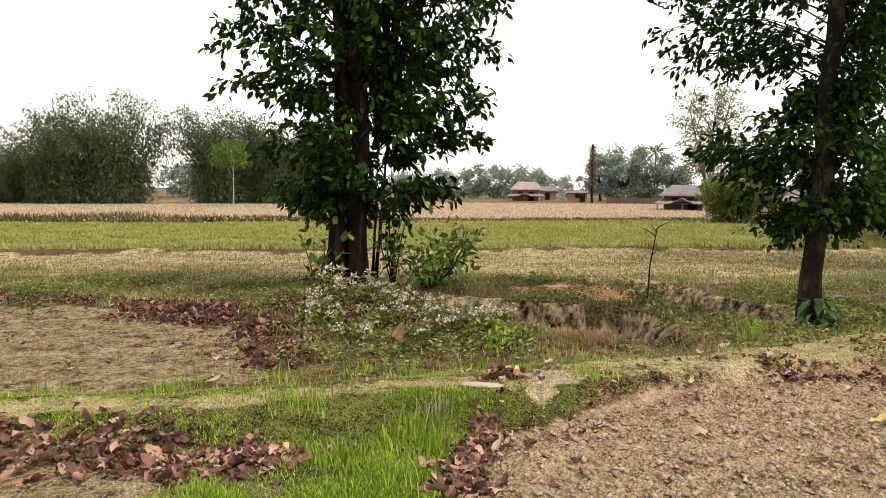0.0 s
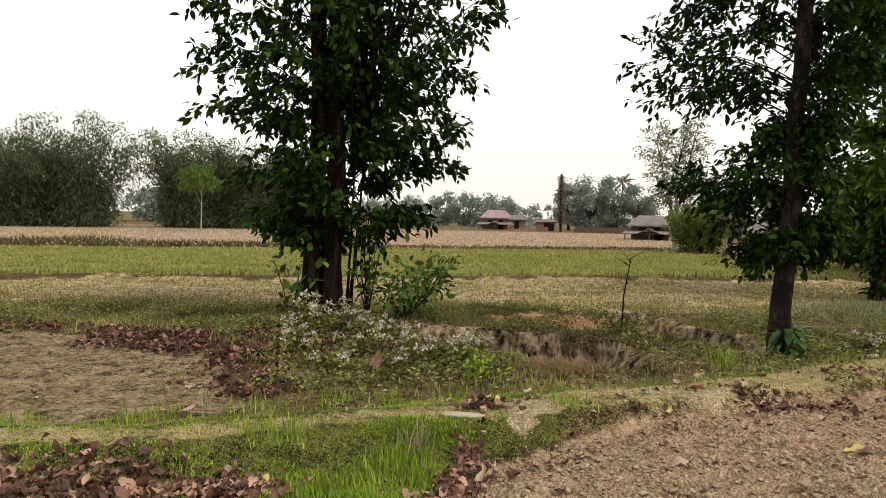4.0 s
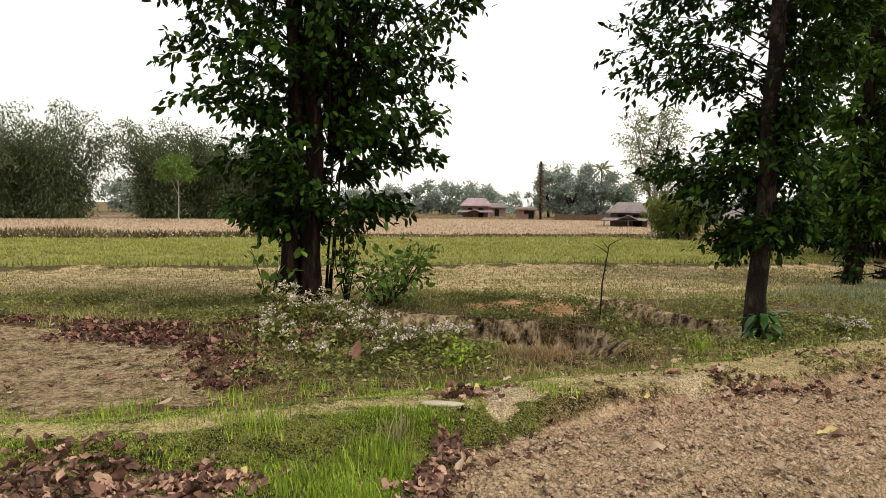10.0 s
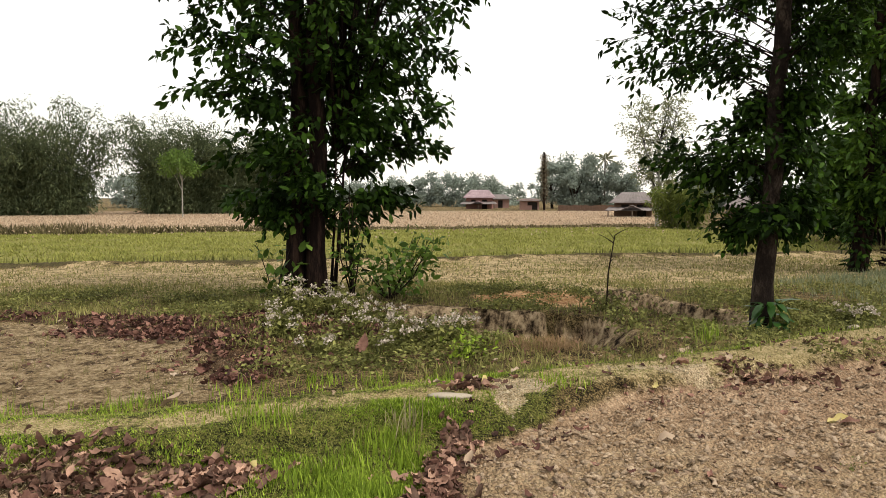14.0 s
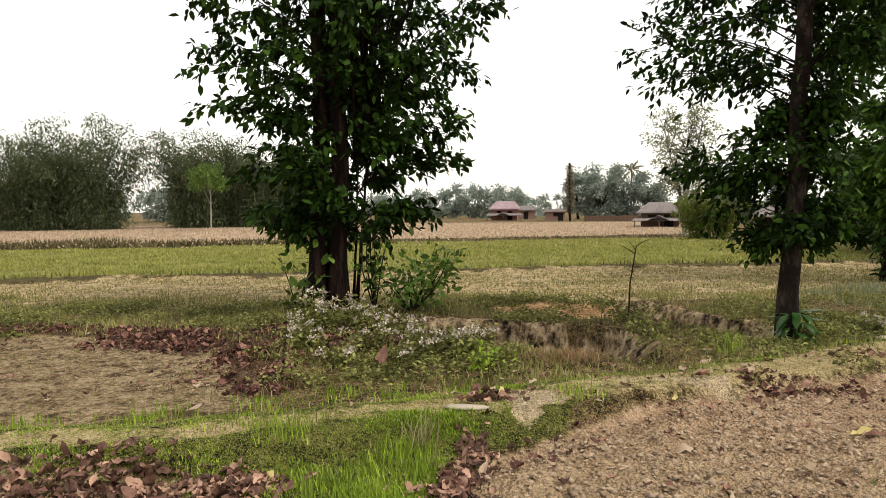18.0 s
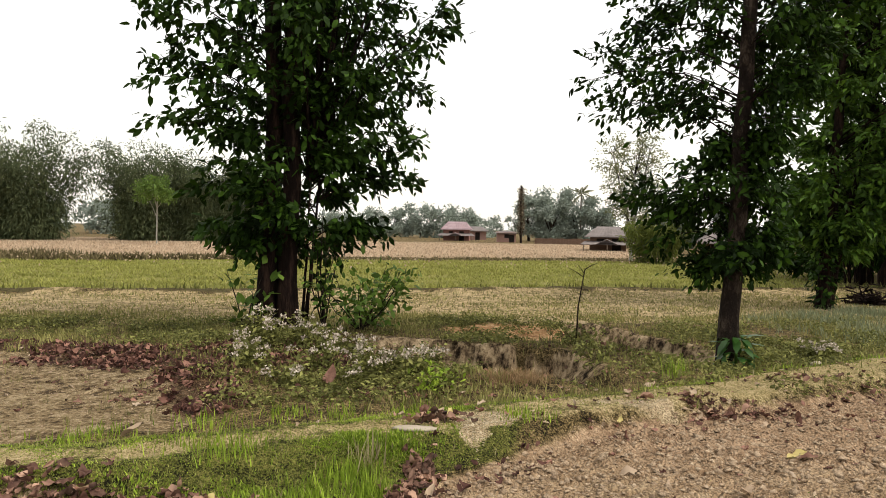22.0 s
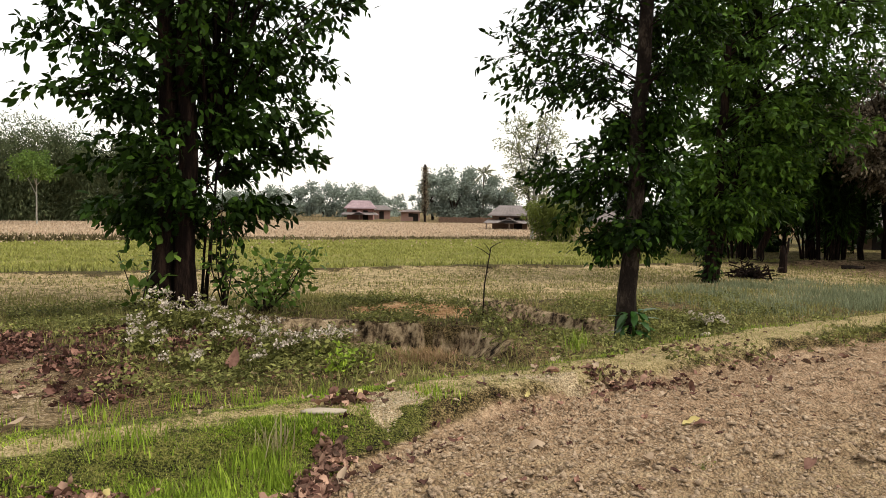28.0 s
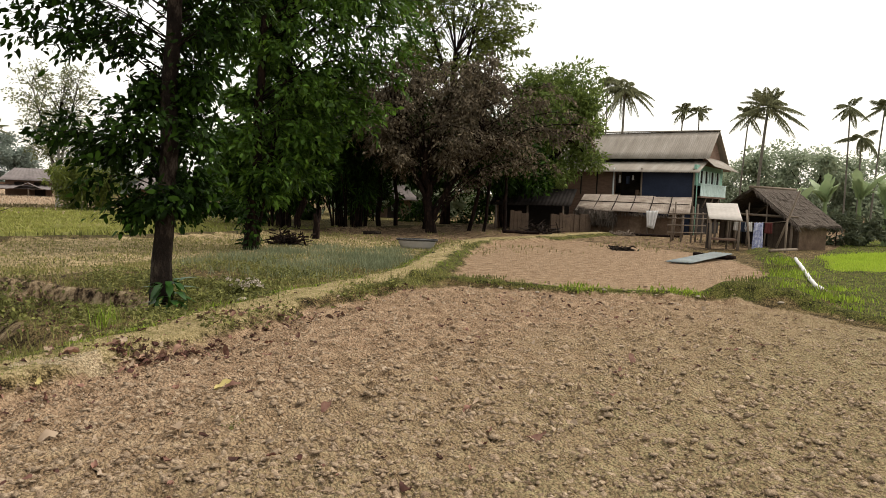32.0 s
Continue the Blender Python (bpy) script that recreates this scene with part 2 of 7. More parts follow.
def lattice(x, y, seed=0):
    """Smooth value noise in the plane, -1 to 1."""
    xi, yi = np.floor(x), np.floor(y)
    fx, fy = x - xi, y - yi
    fx, fy = fx * fx * (3 - 2 * fx), fy * fy * (3 - 2 * fy)

    def h(i, j):
        s = np.sin(i * 127.1 + j * 311.7 + seed * 74.7) * 43758.5453
        return 2 * (s - np.floor(s)) - 1
    return (h(xi, yi) * (1 - fx) + h(xi + 1, yi) * fx) * (1 - fy) + (h(xi, yi + 1) * (1 - fx) + h(xi + 1, yi + 1) * fx) * fy


def fbm(x, y, octaves=4, seed=0):
    s, a = 0 * x, 1.0
    for o in range(octaves):
        s = s + a * lattice(x * 2 ** o + 17.3 * o, y * 2 ** o - 9.1 * o, seed + o)
        a *= 0.5
    return s / 1.9


def line_far(x, y, line):
    """Distance from points to a polyline."""
    best = np.full(np.shape(x), 1e9)
    for (ax, ay), (bx, by) in zip(line[:-1], line[1:]):
        dx, dy = bx - ax, by - ay
        t = np.clip(((x - ax) * dx + (y - ay) * dy) / (dx * dx + dy * dy), 0, 1)
        best = np.minimum(best, np.hypot(x - ax - t * dx, y - ay - t * dy))
    return best


def inside(x, y, poly):
    r = np.zeros(np.shape(x), dtype=bool)
    for (ax, ay), (bx, by) in zip(poly, poly[1:] + poly[:1]):
        c = (ay > y) != (by > y)
        r ^= c & (x < (bx - ax) * (y - ay) / ((by - ay) if by != ay else 1e-9) + ax)
    return r


def region(x, y, poly, soft=0.15):
    """1 inside a polygon, 0 outside, soft across its edge."""
    d = line_far(x, y, poly + poly[:1])
    d = np.where(inside(x, y, poly), d, -d)
    return np.clip(0.5 + d / soft, 0, 1)


def rise(v, lo, hi):
    t = np.clip((v - lo) / (hi - lo), 0, 1)
    return t * t * (3 - 2 * t)

# ---------- the plan of the ground ----------
PLOUGH = [(-0.02, 3.46), (0.01, 3.72), (0.11, 4.05), (0.23, 4.33), (0.5, 4.52), (0.97, 4.98), (1.51, 5.38), (2.05, 5.6), (2.65, 5.86), (3.3, 6.14), (4.03, 6.4), (4.7, 6.7), (5.71, 7.05), (7.25, 7.6), (8.6, 7.75),
          (9.01, 7.17), (9.57, 6.11), (10.14, 5.42), (10.7, 4.74), (11.15, 4.03), (11.15, 3.2), (10.78, 2.4), (10.46, 1.9), (10.2, 1.0), (12.0, -14.0), (-0.9, -14.0), (-0.45, 2.4)]
PLOT_FAR = [(14.9, 12.6), (17.0, 13.6), (19.5, 14.0), (21.8, 13.8), (21.3, 11.4), (21.2, 9.4), (20.5, 7.7), (16.6, 5.3), (12.7, 4.55), (11.15, 4.85), (10.4, 5.62), (9.8, 6.5), (9.35, 7.6), (9.6, 8.6), (11.4, 9.9)]
PLOT_LEFT = [(-16.0, 7.0), (-5.4, 8.75), (-3.85, 8.5), (-2.9, 8.35), (-2.2, 7.05), (-1.72, 6.12), (-1.6, 5.75), (-1.72, 5.48), (-2.05, 5.33), (-2.57, 5.11), (-3.04, 4.9), (-16.0, 1.8)]
PLOT_NEAR = [(-8.0, -8.0), (-1.1, -8.0), (-0.95, 3.4), (-1.3, 3.75), (-1.7, 3.95), (-2.7, 4.0), (-8.0, 2.6)]
PATH_LINE = [(-9.0, 2.5), (-2.68, 4.29), (-2.0, 4.36), (-1.37, 4.56), (-0.66, 4.83), (-0.2, 4.99), (0.3, 5.12), (0.7, 5.36), (1.07, 5.53), (1.6, 5.74), (2.1, 5.9), (2.75, 6.17), (3.42, 6.46), (4.3, 6.87), (5.46, 7.36), (6.96, 8.0), (9.4, 9.2), (12.6, 11.5), (14.5, 13.0), (17.0, 13.95), (26.0, 15.0)]
CROSS_BUND = [(8.4, 8.3), (9.05, 7.6), (9.5, 6.7), (9.85, 6.0), (10.35, 5.35), (10.9, 4.7), (11.5, 4.15), (11.65, 3.4), (11.3, 2.6), (10.95, 2.0), (10.7, 1.0), (12.4, -14.0)]
SIDE_BUND = [(11.5, 4.15), (12.6, 4.1), (14.2, 4.2), (16.6, 4.75), (20.0, 6.1), (23.0, 7.6)]
PIT_BACK = [(-1.0, 9.7), (-0.3, 9.6), (0.29, 9.42), (0.8, 9.15), (1.36, 8.85), (1.92, 8.5), (2.2, 8.1)]
STEP = [(1.6, 12.0), (2.5, 11.6), (3.0, 11.1), (3.4, 10.0), (3.7, 9.25), (4.1, 8.5)]
GREEN_PATCH = [(19.2, 4.6), (24.2, 6.1), (28.6, 5.3), (31.0, 3.0), (25.0, 1.0), (20.5, 3.3)]
CROP_BED = [(5.6, 9.9), (5.9, 11.6), (7.2, 12.9), (9.0, 13.9), (10.9, 14.2), (12.2, 12.5), (9.6, 10.1), (7.3, 9.0)]
GULLY_LEAVES = [(2.3, 9.9), (2.9, 10.0), (3.3, 9.3), (3.65, 8.7), (3.0, 8.45), (2.6, 9.0)]


def far_bank(x):
    return 17.15 + 0.155 * np.clip(x, -40.0, 40.0)


def zones(x, y):
    """Shares of each kind of cover at places of the ground."""
    z = {}
    wob = 0.12 * fbm(x * 1.7, y * 1.7, 3, 5)
    xx, yy = x + wob, y - wob
    z["plough"] = region(xx, yy, PLOUGH, 0.14)
    plots = np.maximum(region(xx, yy, PLOT_FAR, 0.25), np.maximum(region(xx, yy, PLOT_LEFT, 0.2), region(xx, yy, PLOT_NEAR, 0.3)))
    z["soil"] = np.maximum(z["plough"], plots)
    z["tilled"] = np.maximum(z["plough"], 0.8 * region(xx, yy, PLOT_FAR, 0.25))
    d = line_far(xx, yy, PATH_LINE)
    z["path"] = (1 - rise(d - 0.08 * rise(x, 0.6, 1.4), 0.02, 0.34)) * np.clip(0.85 + 0.7 * fbm(x * 2.5, y * 2.5, 2, 7), 0.65 + 0.2 * rise(x, 2.0, 3.0), 1)
    wild = 0.7 * fbm(x * 5.0, y * 5.0, 4, 8)
    bare = 1 - rise(np.hypot((x - 0.66) / 0.32, (y - 5.22) / 0.17) + wild, 0.5, 1.3)
    bare = np.maximum(bare, 1 - rise(np.hypot((x - 0.5) / 0.13, (y - 4.98) / 0.24) + wild, 0.5, 1.3))
    bare = np.maximum(bare, 1 - rise(np.hypot((x - 2.05) / 0.5, (y - 5.76) / 0.13) + wild, 0.5, 1.3))
    z["bare"] = bare
    z["path"] = np.maximum(z["path"], bare)
    cross = line_far(xx, yy, CROSS_BUND)
    z["lush"] = np.maximum((1 - rise(d, 0.4, 0.85)) * (1 - z["soil"]), (1 - rise(cross, 0.08, 0.24)))
    corner = region(x, y, [(-1.2, -3.0), (-0.3, -3.0), (0.1, 3.5), (0.3, 4.8), (-1.5, 4.7), (-1.6, 3.8)], 0.3)
    z["lush"] = np.maximum(z["lush"], corner * (1 - z["plough"]))
    foot = line_far(xx, yy, PLOUGH[4:15]) + 0.12 * fbm(x * 3.0, y * 3.0, 2, 20)
    z["lush"] = z["lush"] * (1 - 0.8 * (1 - rise(foot, 0.06, 0.24)) * rise(x, 0.6, 1.0))
    side = np.minimum(line_far(xx, yy, SIDE_BUND), np.where((x > 11.8) & (y < 4.3 + (x - 12) * 0.16), 0.0, 9))
    z["lush"] = np.maximum(z["lush"], 1 - rise(side, 0.3, 0.7))
    z["patch"] = region(xx, yy, GREEN_PATCH, 0.5)
    b = far_bank(x) + 4 * wob
    edge_far = b + 16.0 + 0.08 * np.clip(x, -40.0, 20.0)
    fields = 1 - rise(x - 0.05 * y, 12.0, 14.0)
    z["fallow"] = rise(y - 0.06 * np.abs(x), 10.3, 11.6) * (1 - rise(y, b - 0.5, b)) * (1 - rise(x, 13.5, 16.0))
    z["green"] = rise(y, b, b + 0.3) * (1 - rise(y, edge_far, edge_far + 0.8)) * (1 - 0.6 * rise(x, 9.0, 14.0))
    z["dark"] = rise(y, edge_far, edge_far + 0.8) * (1 - rise(y, edge_far + 4.0, edge_far + 6.0)) * fields * (1 - 0.65 * rise(x, -8.0, 2.0))
    z["dark"] = np.maximum(z["dark"], (1 - rise(np.abs(y - b - 0.1), 0.12, 0.3)) * (1 - rise(np.abs(x), 20, 30)))
    z["tan"] = rise(y, edge_far + 4.0, edge_far + 6.0) * (1 - rise(y, 78.0, 84.0)) * (1 - rise(x - 0.2 * y, 6.0, 9.0))
    yard = rise(x + 0.25 * y, 16.5, 19.0) * rise(y + 0.35 * x, 16.0, 18.0) * (1 - rise(y - 0.6 * x, 8.0, 14.0))
    z["yard"] = yard * (1 - z["patch"]) * (1 - 0.7 * z["lush"])
    mulch = 1 - rise(line_far(xx, yy, [(-12.0, 8.5), (-5.7, 9.15), (-4.5, 8.95), (-3.6, 8.75), (-2.8, 8.4), (-2.15, 7.2), (-1.6, 6.05)]) + 0.14 * fbm(x * 2.2, y * 2.2, 3, 72), 0.17, 0.45)
    mulch = np.maximum(mulch, 1 - rise(np.hypot((x + 1.5) / 1.6, (y - 8.2) / 1.0), 0.5, 1.25))
    mulch = np.maximum(mulch, 0.8 * (1 - rise(np.hypot((x + 3.3) / 1.1, (y - 8.3) / 0.5), 0.4, 1.3)))
    z["mulch"] = np.maximum(mulch, region(xx, yy, GULLY_LEAVES, 0.4))
    back = np.interp(x, [p[0] for p in PIT_BACK], [p[1] for p in PIT_BACK])
    z["bank"] = rise(x, -1.0, -0.2) * (1 - rise(x, 2.1, 2.4)) * rise(y, back - 0.85, back - 0.5) * (1 - rise(y, back + 0.02, back + 0.15))
    st = np.interp(x, [p[0] for p in STEP], [p[1] for p in STEP])
    ledge = np.where(y < st, 1.0, -1.0) * line_far(x, y, STEP) + 0.05 * fbm(x * 4.0, y * 4.0, 2, 19)
    z["bank"] = np.maximum(z["bank"], 0.9 * rise(x, 2.3, 2.9) * (1 - rise(np.abs(ledge - 0.05), 0.07, 0.16)) * (1 - rise(x, 3.9, 4.2)))
    z["bare"] = np.maximum(z["bare"], 1 - rise(line_far(xx, yy, [(2.05, 12.6), (2.3, 12.2), (2.65, 11.7), (2.9, 11.5)]), 0.06, 0.2))
    z["path"] = np.maximum(z["path"], z["bare"])
    z["rust"] = (1 - rise(np.hypot((x - 1.95) / 1.5, (y - 10.3) / 0.85), 0.6, 1.2)) * rise(y, back + 0.15, back + 0.45)
    return z


def height(x, y, z=None):
    """Height of the ground at arrays of places."""
    x, y = np.asarray(x, dtype=float), np.asarray(y, dtype=float)
    if z is None:
        z = zones(x, y)
    near = 1 - rise(np.hypot(x, y), 30.0, 45.0)
    d = line_far(x, y, PATH_LINE)
    bank = 1 - rise(d, 0.16, 0.62)
    h = 0.05 * near * (1 - z["soil"]) + 0.13 * bank * (1 - z["plough"]) * near
    h = h - 0.02 * z["path"] * near
    h = h + 0.10 * (1 - rise(line_far(x, y, CROSS_BUND), 0.05, 0.24)) + 0.18 * (1 - rise(line_far(x, y, SIDE_BUND), 0.1, 0.6)) + 0.16 * (1 - rise(np.hypot((x - 12.1) / 0.9, (y - 3.3) / 0.9), 0.3, 1.1))
    h = h + 0.10 * (1 - rise(np.abs(y - far_bank(x)), 0.05, 0.45)) * (1 - rise(np.abs(x), 20.0, 40.0))
    # the eroded pit: a steep back bank, a gentle front
    back = np.interp(x, [p[0] for p in PIT_BACK], [p[1] for p in PIT_BACK])
    back = back + 0.16 * lattice(x * 3.0, y * 0.0, 3) + 0.12 * lattice(x * 8.0, y * 0.0, 4)
    span_x = rise(x, -1.2, -0.2) * (1 - rise(x, 1.7, 2.3))
    h = h - 0.52 * span_x * rise(back - y, -0.02, 0.10) * (1 - rise(back - y, 1.1, 1.9))
    # the terrace behind it
    st = np.interp(x, [p[0] for p in STEP], [p[1] for p in STEP])
    ledge = np.where(y < st, 1.0, -1.0) * line_far(x, y, STEP) + 0.05 * fbm(x * 4.0, y * 4.0, 2, 19)
    h = h - 0.24 * rise(x, 2.2, 2.8) * (1 - rise(x, 3.8, 4.2)) * rise(ledge, -0.02, 0.12) * (1 - rise(ledge, 0.5, 1.2))
    # clods, furrows, lumps
    rows = np.sin((x * 0.55 - y * 0.83) * 11 + 2.0 * lattice(x * 0.8, y * 0.8, 9))
    clod = fbm(x * 7.0, y * 7.0, 4, 11)
    h = h + z["plough"] * (0.095 * np.abs(clod) + 0.04 * np.abs(fbm(x * 15.0, y * 15.0, 2, 17)) - 0.02 + 0.012 * rows * near + 0.03 * fbm(x * 0.7, y * 0.7, 2, 31)) * (1 - rise(np.hypot(x, y), 18.0, 30.0))
    h = h + (z["soil"] - z["plough"]) * 0.03 * np.abs(fbm(x * 8.0, y * 8.0, 3, 12)) * (1 - rise(np.hypot(x, y), 10.5, 13.0))
    h = h + (1 - z["soil"]) * near * (0.022 * fbm(x * 3.0, y * 3.0, 4, 13) + 0.05 * fbm(x * 0.5, y * 0.5, 2, 14) * (1 - z["path"]))
    scrub = rise(y, 6.4, 7.2) * (1 - rise(y, 11.0, 12.5)) * rise(x, -3.2, -2.2) * (1 - rise(x, 6.0, 8.0))
    h = h + scrub * (0.06 + 0.045 * fbm(x * 2.2, y * 2.2, 3, 15))
    return h


def ground_z(x, y):
    return float(height(np.array([x]), np.array([y]))[0])


def axis(knots):
    out = [knots[0][0]]
    for (a, _), (b, s) in zip(knots[:-1], knots[1:]):
        n = max(1, int(round((b - a) / s)))
        out += [a + (b - a) * (i + 1) / n for i in range(n)]
    return np.array(out)


gx = axis([(-3000, 0), (-600, 800), (-120, 60), (-40, 8), (-16, 1.2), (-6, 0.16), (-4, 0.06), (9.0, 0.045), (13.0, 0.08), (34, 0.22), (60, 2), (140, 10), (600, 60), (3000, 800)])
gy = axis([(-3000, 0), (-600, 800), (-120, 60), (-14, 8), (-3, 1.0), (-0.8, 0.3), (2.4, 0.1), (10.6, 0.043), (16, 0.1), (40, 0.3), (100, 3), (160, 10), (600, 60), (3000, 800)])
GX, GY = np.meshgrid(gx, gy)
fx, fy = GX.ravel(), GY.ravel()
zone = zones(fx, fy)
gh = height(fx, fy, zone)
nx, ny = len(gx), len(gy)
q = (np.arange(ny - 1)[:, None] * nx + np.arange(nx - 1)[None]).ravel()
ground_faces = np.stack([q, q + 1, q + nx + 1, q + nx], 1)


def ground_material():
    m, nt, b = start_mat("field_ground", 0.95, 0.1)
    tc = nt.nodes.new("ShaderNodeTexCoord")
    P = tc.outputs["Object"]

    def attr(name):
        a = nt.nodes.new("ShaderNodeAttribute")
        a.attribute_name = name
        s = nt.nodes.new("ShaderNodeSeparateColor")
        nt.links.new(a.outputs["Color"], s.inputs[0])
        return s.outputs[0], s.outputs[1], s.outputs[2]
    soil, path, lush = attr("cover_a")
    fallow, green, dark = attr("cover_b")
    tan, yard, mulch = attr("cover_c")
    patch, rust, plough = attr("cover_d")
    bank, bare, _ = attr("cover_e")
    n1, n2, n3, n4 = noise_node(nt, 0.6, 4, 0.6, P), noise_node(nt, 5.0, 5, 0.65, P), noise_node(nt, 22.0, 4, 0.7, P), noise_node(nt, 110.0, 3, 0.7, P)
    n5 = noise_node(nt, 62.0, 2, 0.6, P)
    turf = maths(nt, "ADD", maths(nt, "MULTIPLY", n2, 0.3), maths(nt, "ADD", maths(nt, "MULTIPLY", n3, 0.25), maths(nt, "MULTIPLY", n5, 0.45)))
    mixn = maths(nt, "ADD", maths(nt, "MULTIPLY", n2, 0.85), maths(nt, "SUBTRACT", maths(nt, "MULTIPLY", n3, 0.85), 0.35))

    def edge(v, amount=0.9):
        return span(nt, maths(nt, "ADD", v, maths(nt, "MULTIPLY", maths(nt, "SUBTRACT", mixn, 0.5), amount)), 0.32, 0.68)
    def ramp(nt, fac, stops, k=0.86):
        return colour_ramp(nt, fac, [(p, (k * 1.08 * c[0], k * 0.985 * c[1], k * 0.89 * c[2])) for p, c in stops])
    # Near-black low stops paint the shade in gaps between blades and weeds.
    scrub = ramp(nt, turf, [(0.42, (0.014, 0.011, 0.007)), (0.48, (0.085, 0.068, 0.030)), (0.55, (0.23, 0.18, 0.088)), (0.63, (0.45, 0.36, 0.21))])
    tilth = ramp(nt, maths(nt, "ADD", maths(nt, "MULTIPLY", n2, 0.45), maths(nt, "ADD", maths(nt, "MULTIPLY", n3, 0.42), maths(nt, "MULTIPLY", n5, 0.13))),
                 [(0.36, (0.15, 0.102, 0.066)), (0.45, (0.34, 0.243, 0.158)), (0.54, (0.51, 0.384, 0.26)), (0.66, (0.76, 0.61, 0.45))])
    sandy = ramp(nt, mixn, [(0.36, (0.09, 0.065, 0.037)), (0.44, (0.225, 0.172, 0.097)), (0.52, (0.32, 0.255, 0.15)), (0.64, (0.50, 0.42, 0.275))])
    crack = nt.nodes.new("ShaderNodeTexVoronoi")
    crack.feature = "DISTANCE_TO_EDGE"
    crack.inputs["Scale"].default_value = 1.3
    nt.links.new(P, crack.inputs["Vector"])
    gap = maths(nt, "ADD", crack.outputs["Distance"], maths(nt, "MULTIPLY", maths(nt, "SUBTRACT", n2, 0.42), 0.35))
    sandy = mix(nt, maths(nt, "MULTIPLY", maths(nt, "SUBTRACT", 1.0, span(nt, gap, 0.005, 0.03)), 0.75), sandy, (0.06, 0.04, 0.025))
    # a thin green film on the damper side of the plot
    at = nt.nodes.new("ShaderNodeSeparateXYZ")
    nt.links.new(P, at.inputs[0])
    damp = maths(nt, "MULTIPLY", maths(nt, "SUBTRACT", 1.0, span(nt, maths(nt, "ADD", at.outputs[1], maths(nt, "MULTIPLY", n1, 3.0)), 3.4, 6.6)), span(nt, turf, 0.38, 0.60))
    tilth = mix(nt, maths(nt, "MULTIPLY", damp, 0.62), tilth, (0.25, 0.255, 0.10))
    tilth = mix(nt, span(nt, plough, 0.3, 0.7), sandy, tilth)
    pathc = ramp(nt, turf, [(0.41, (0.15, 0.13, 0.055)), (0.50, (0.38, 0.33, 0.17)), (0.62, (0.62, 0.53, 0.34))])
    barec = ramp(nt, turf, [(0.41, (0.17, 0.135, 0.08)), (0.49, (0.42, 0.35, 0.225)), (0.61, (0.70, 0.61, 0.44))])
    mp = nt.nodes.new("ShaderNodeMapping")
    mp.inputs["Scale"].default_value = (7.0, 7.0, 5.0)
    nt.links.new(P, mp.inputs["Vector"])
    # Low stop paints crevice shade; upper stops are raised for the sunlit face.
    bankc = ramp(nt, noise_node(nt, 1.0, 5, 0.7, mp.outputs[0]), [(0.38, (0.02, 0.014, 0.009)), (0.45, (0.15, 0.113, 0.072)), (0.53, (0.41, 0.33, 0.215)), (0.64, (0.62, 0.52, 0.37))])
    lushc = ramp(nt, turf, [(0.43, (0.012, 0.013, 0.005)), (0.51, (0.095, 0.108, 0.026)), (0.63, (0.29, 0.28, 0.095))])
    fallowc = ramp(nt, mixn, [(0.36, (0.14, 0.12, 0.058)), (0.47, (0.35, 0.295, 0.16)), (0.62, (0.58, 0.485, 0.305))])
    greenc = ramp(nt, mix(nt, 0.5, n1, n2), [(0.3, (0.13, 0.14, 0.04)), (0.5, (0.22, 0.235, 0.065)), (0.7, (0.33, 0.315, 0.13))])
    darkc = ramp(nt, mixn, [(0.3, (0.05, 0.045, 0.022)), (0.7, (0.14, 0.125, 0.06))])
    tanc = ramp(nt, mix(nt, 0.6, n1, n2), [(0.3, (0.30, 0.225, 0.15)), (0.55, (0.45, 0.35, 0.245)), (0.75, (0.58, 0.46, 0.335))])
    yardc = ramp(nt, mixn, [(0.38, (0.045, 0.03, 0.02)), (0.48, (0.19, 0.135, 0.082)), (0.62, (0.38, 0.295, 0.19))])
    # Kept dark: shade between the fallen leaves is put into this colour.
    mulchc = ramp(nt, turf, [(0.40, (0.015, 0.008, 0.005)), (0.50, (0.06, 0.032, 0.02)), (0.60, (0.17, 0.10, 0.062))])
    patchc = ramp(nt, n2, [(0.3, (0.22, 0.32, 0.03)), (0.7, (0.36, 0.48, 0.06))])
    rustc = ramp(nt, mixn, [(0.36, (0.28, 0.15, 0.07)), (0.5, (0.54, 0.33, 0.165)), (0.64, (0.72, 0.52, 0.31))])
    c = scrub
    for mask, col in ((edge(fallow), fallowc), (edge(yard), yardc), (edge(dark), darkc), (edge(green), greenc), (edge(tan, 0.5), tanc), (edge(lush), lushc), (edge(soil, 0.5), tilth),
                      (edge(patch), patchc), (edge(rust, 0.8), rustc), (edge(path, 1.1), pathc), (edge(bare, 1.2), barec), (edge(bank, 0.5), bankc), (maths(nt, "MULTIPLY", edge(mulch, 1.5), 0.8), mulchc)):
        c = mix(nt, mask, c, col)
    nt.links.new(c, b.inputs["Base Color"])
    crumb = nt.nodes.new("ShaderNodeTexVoronoi")
    crumb.inputs["Scale"].default_value = 42.0
    nt.links.new(P, crumb.inputs["Vector"])
    relief = maths(nt, "SUBTRACT", maths(nt, "ADD", n3, maths(nt, "MULTIPLY", n5, 0.8)), maths(nt, "MULTIPLY", maths(nt, "MULTIPLY", crumb.outputs["Distance"], soil), 1.1))
    bump(nt, b, relief, 1.0, 0.05)
    return m


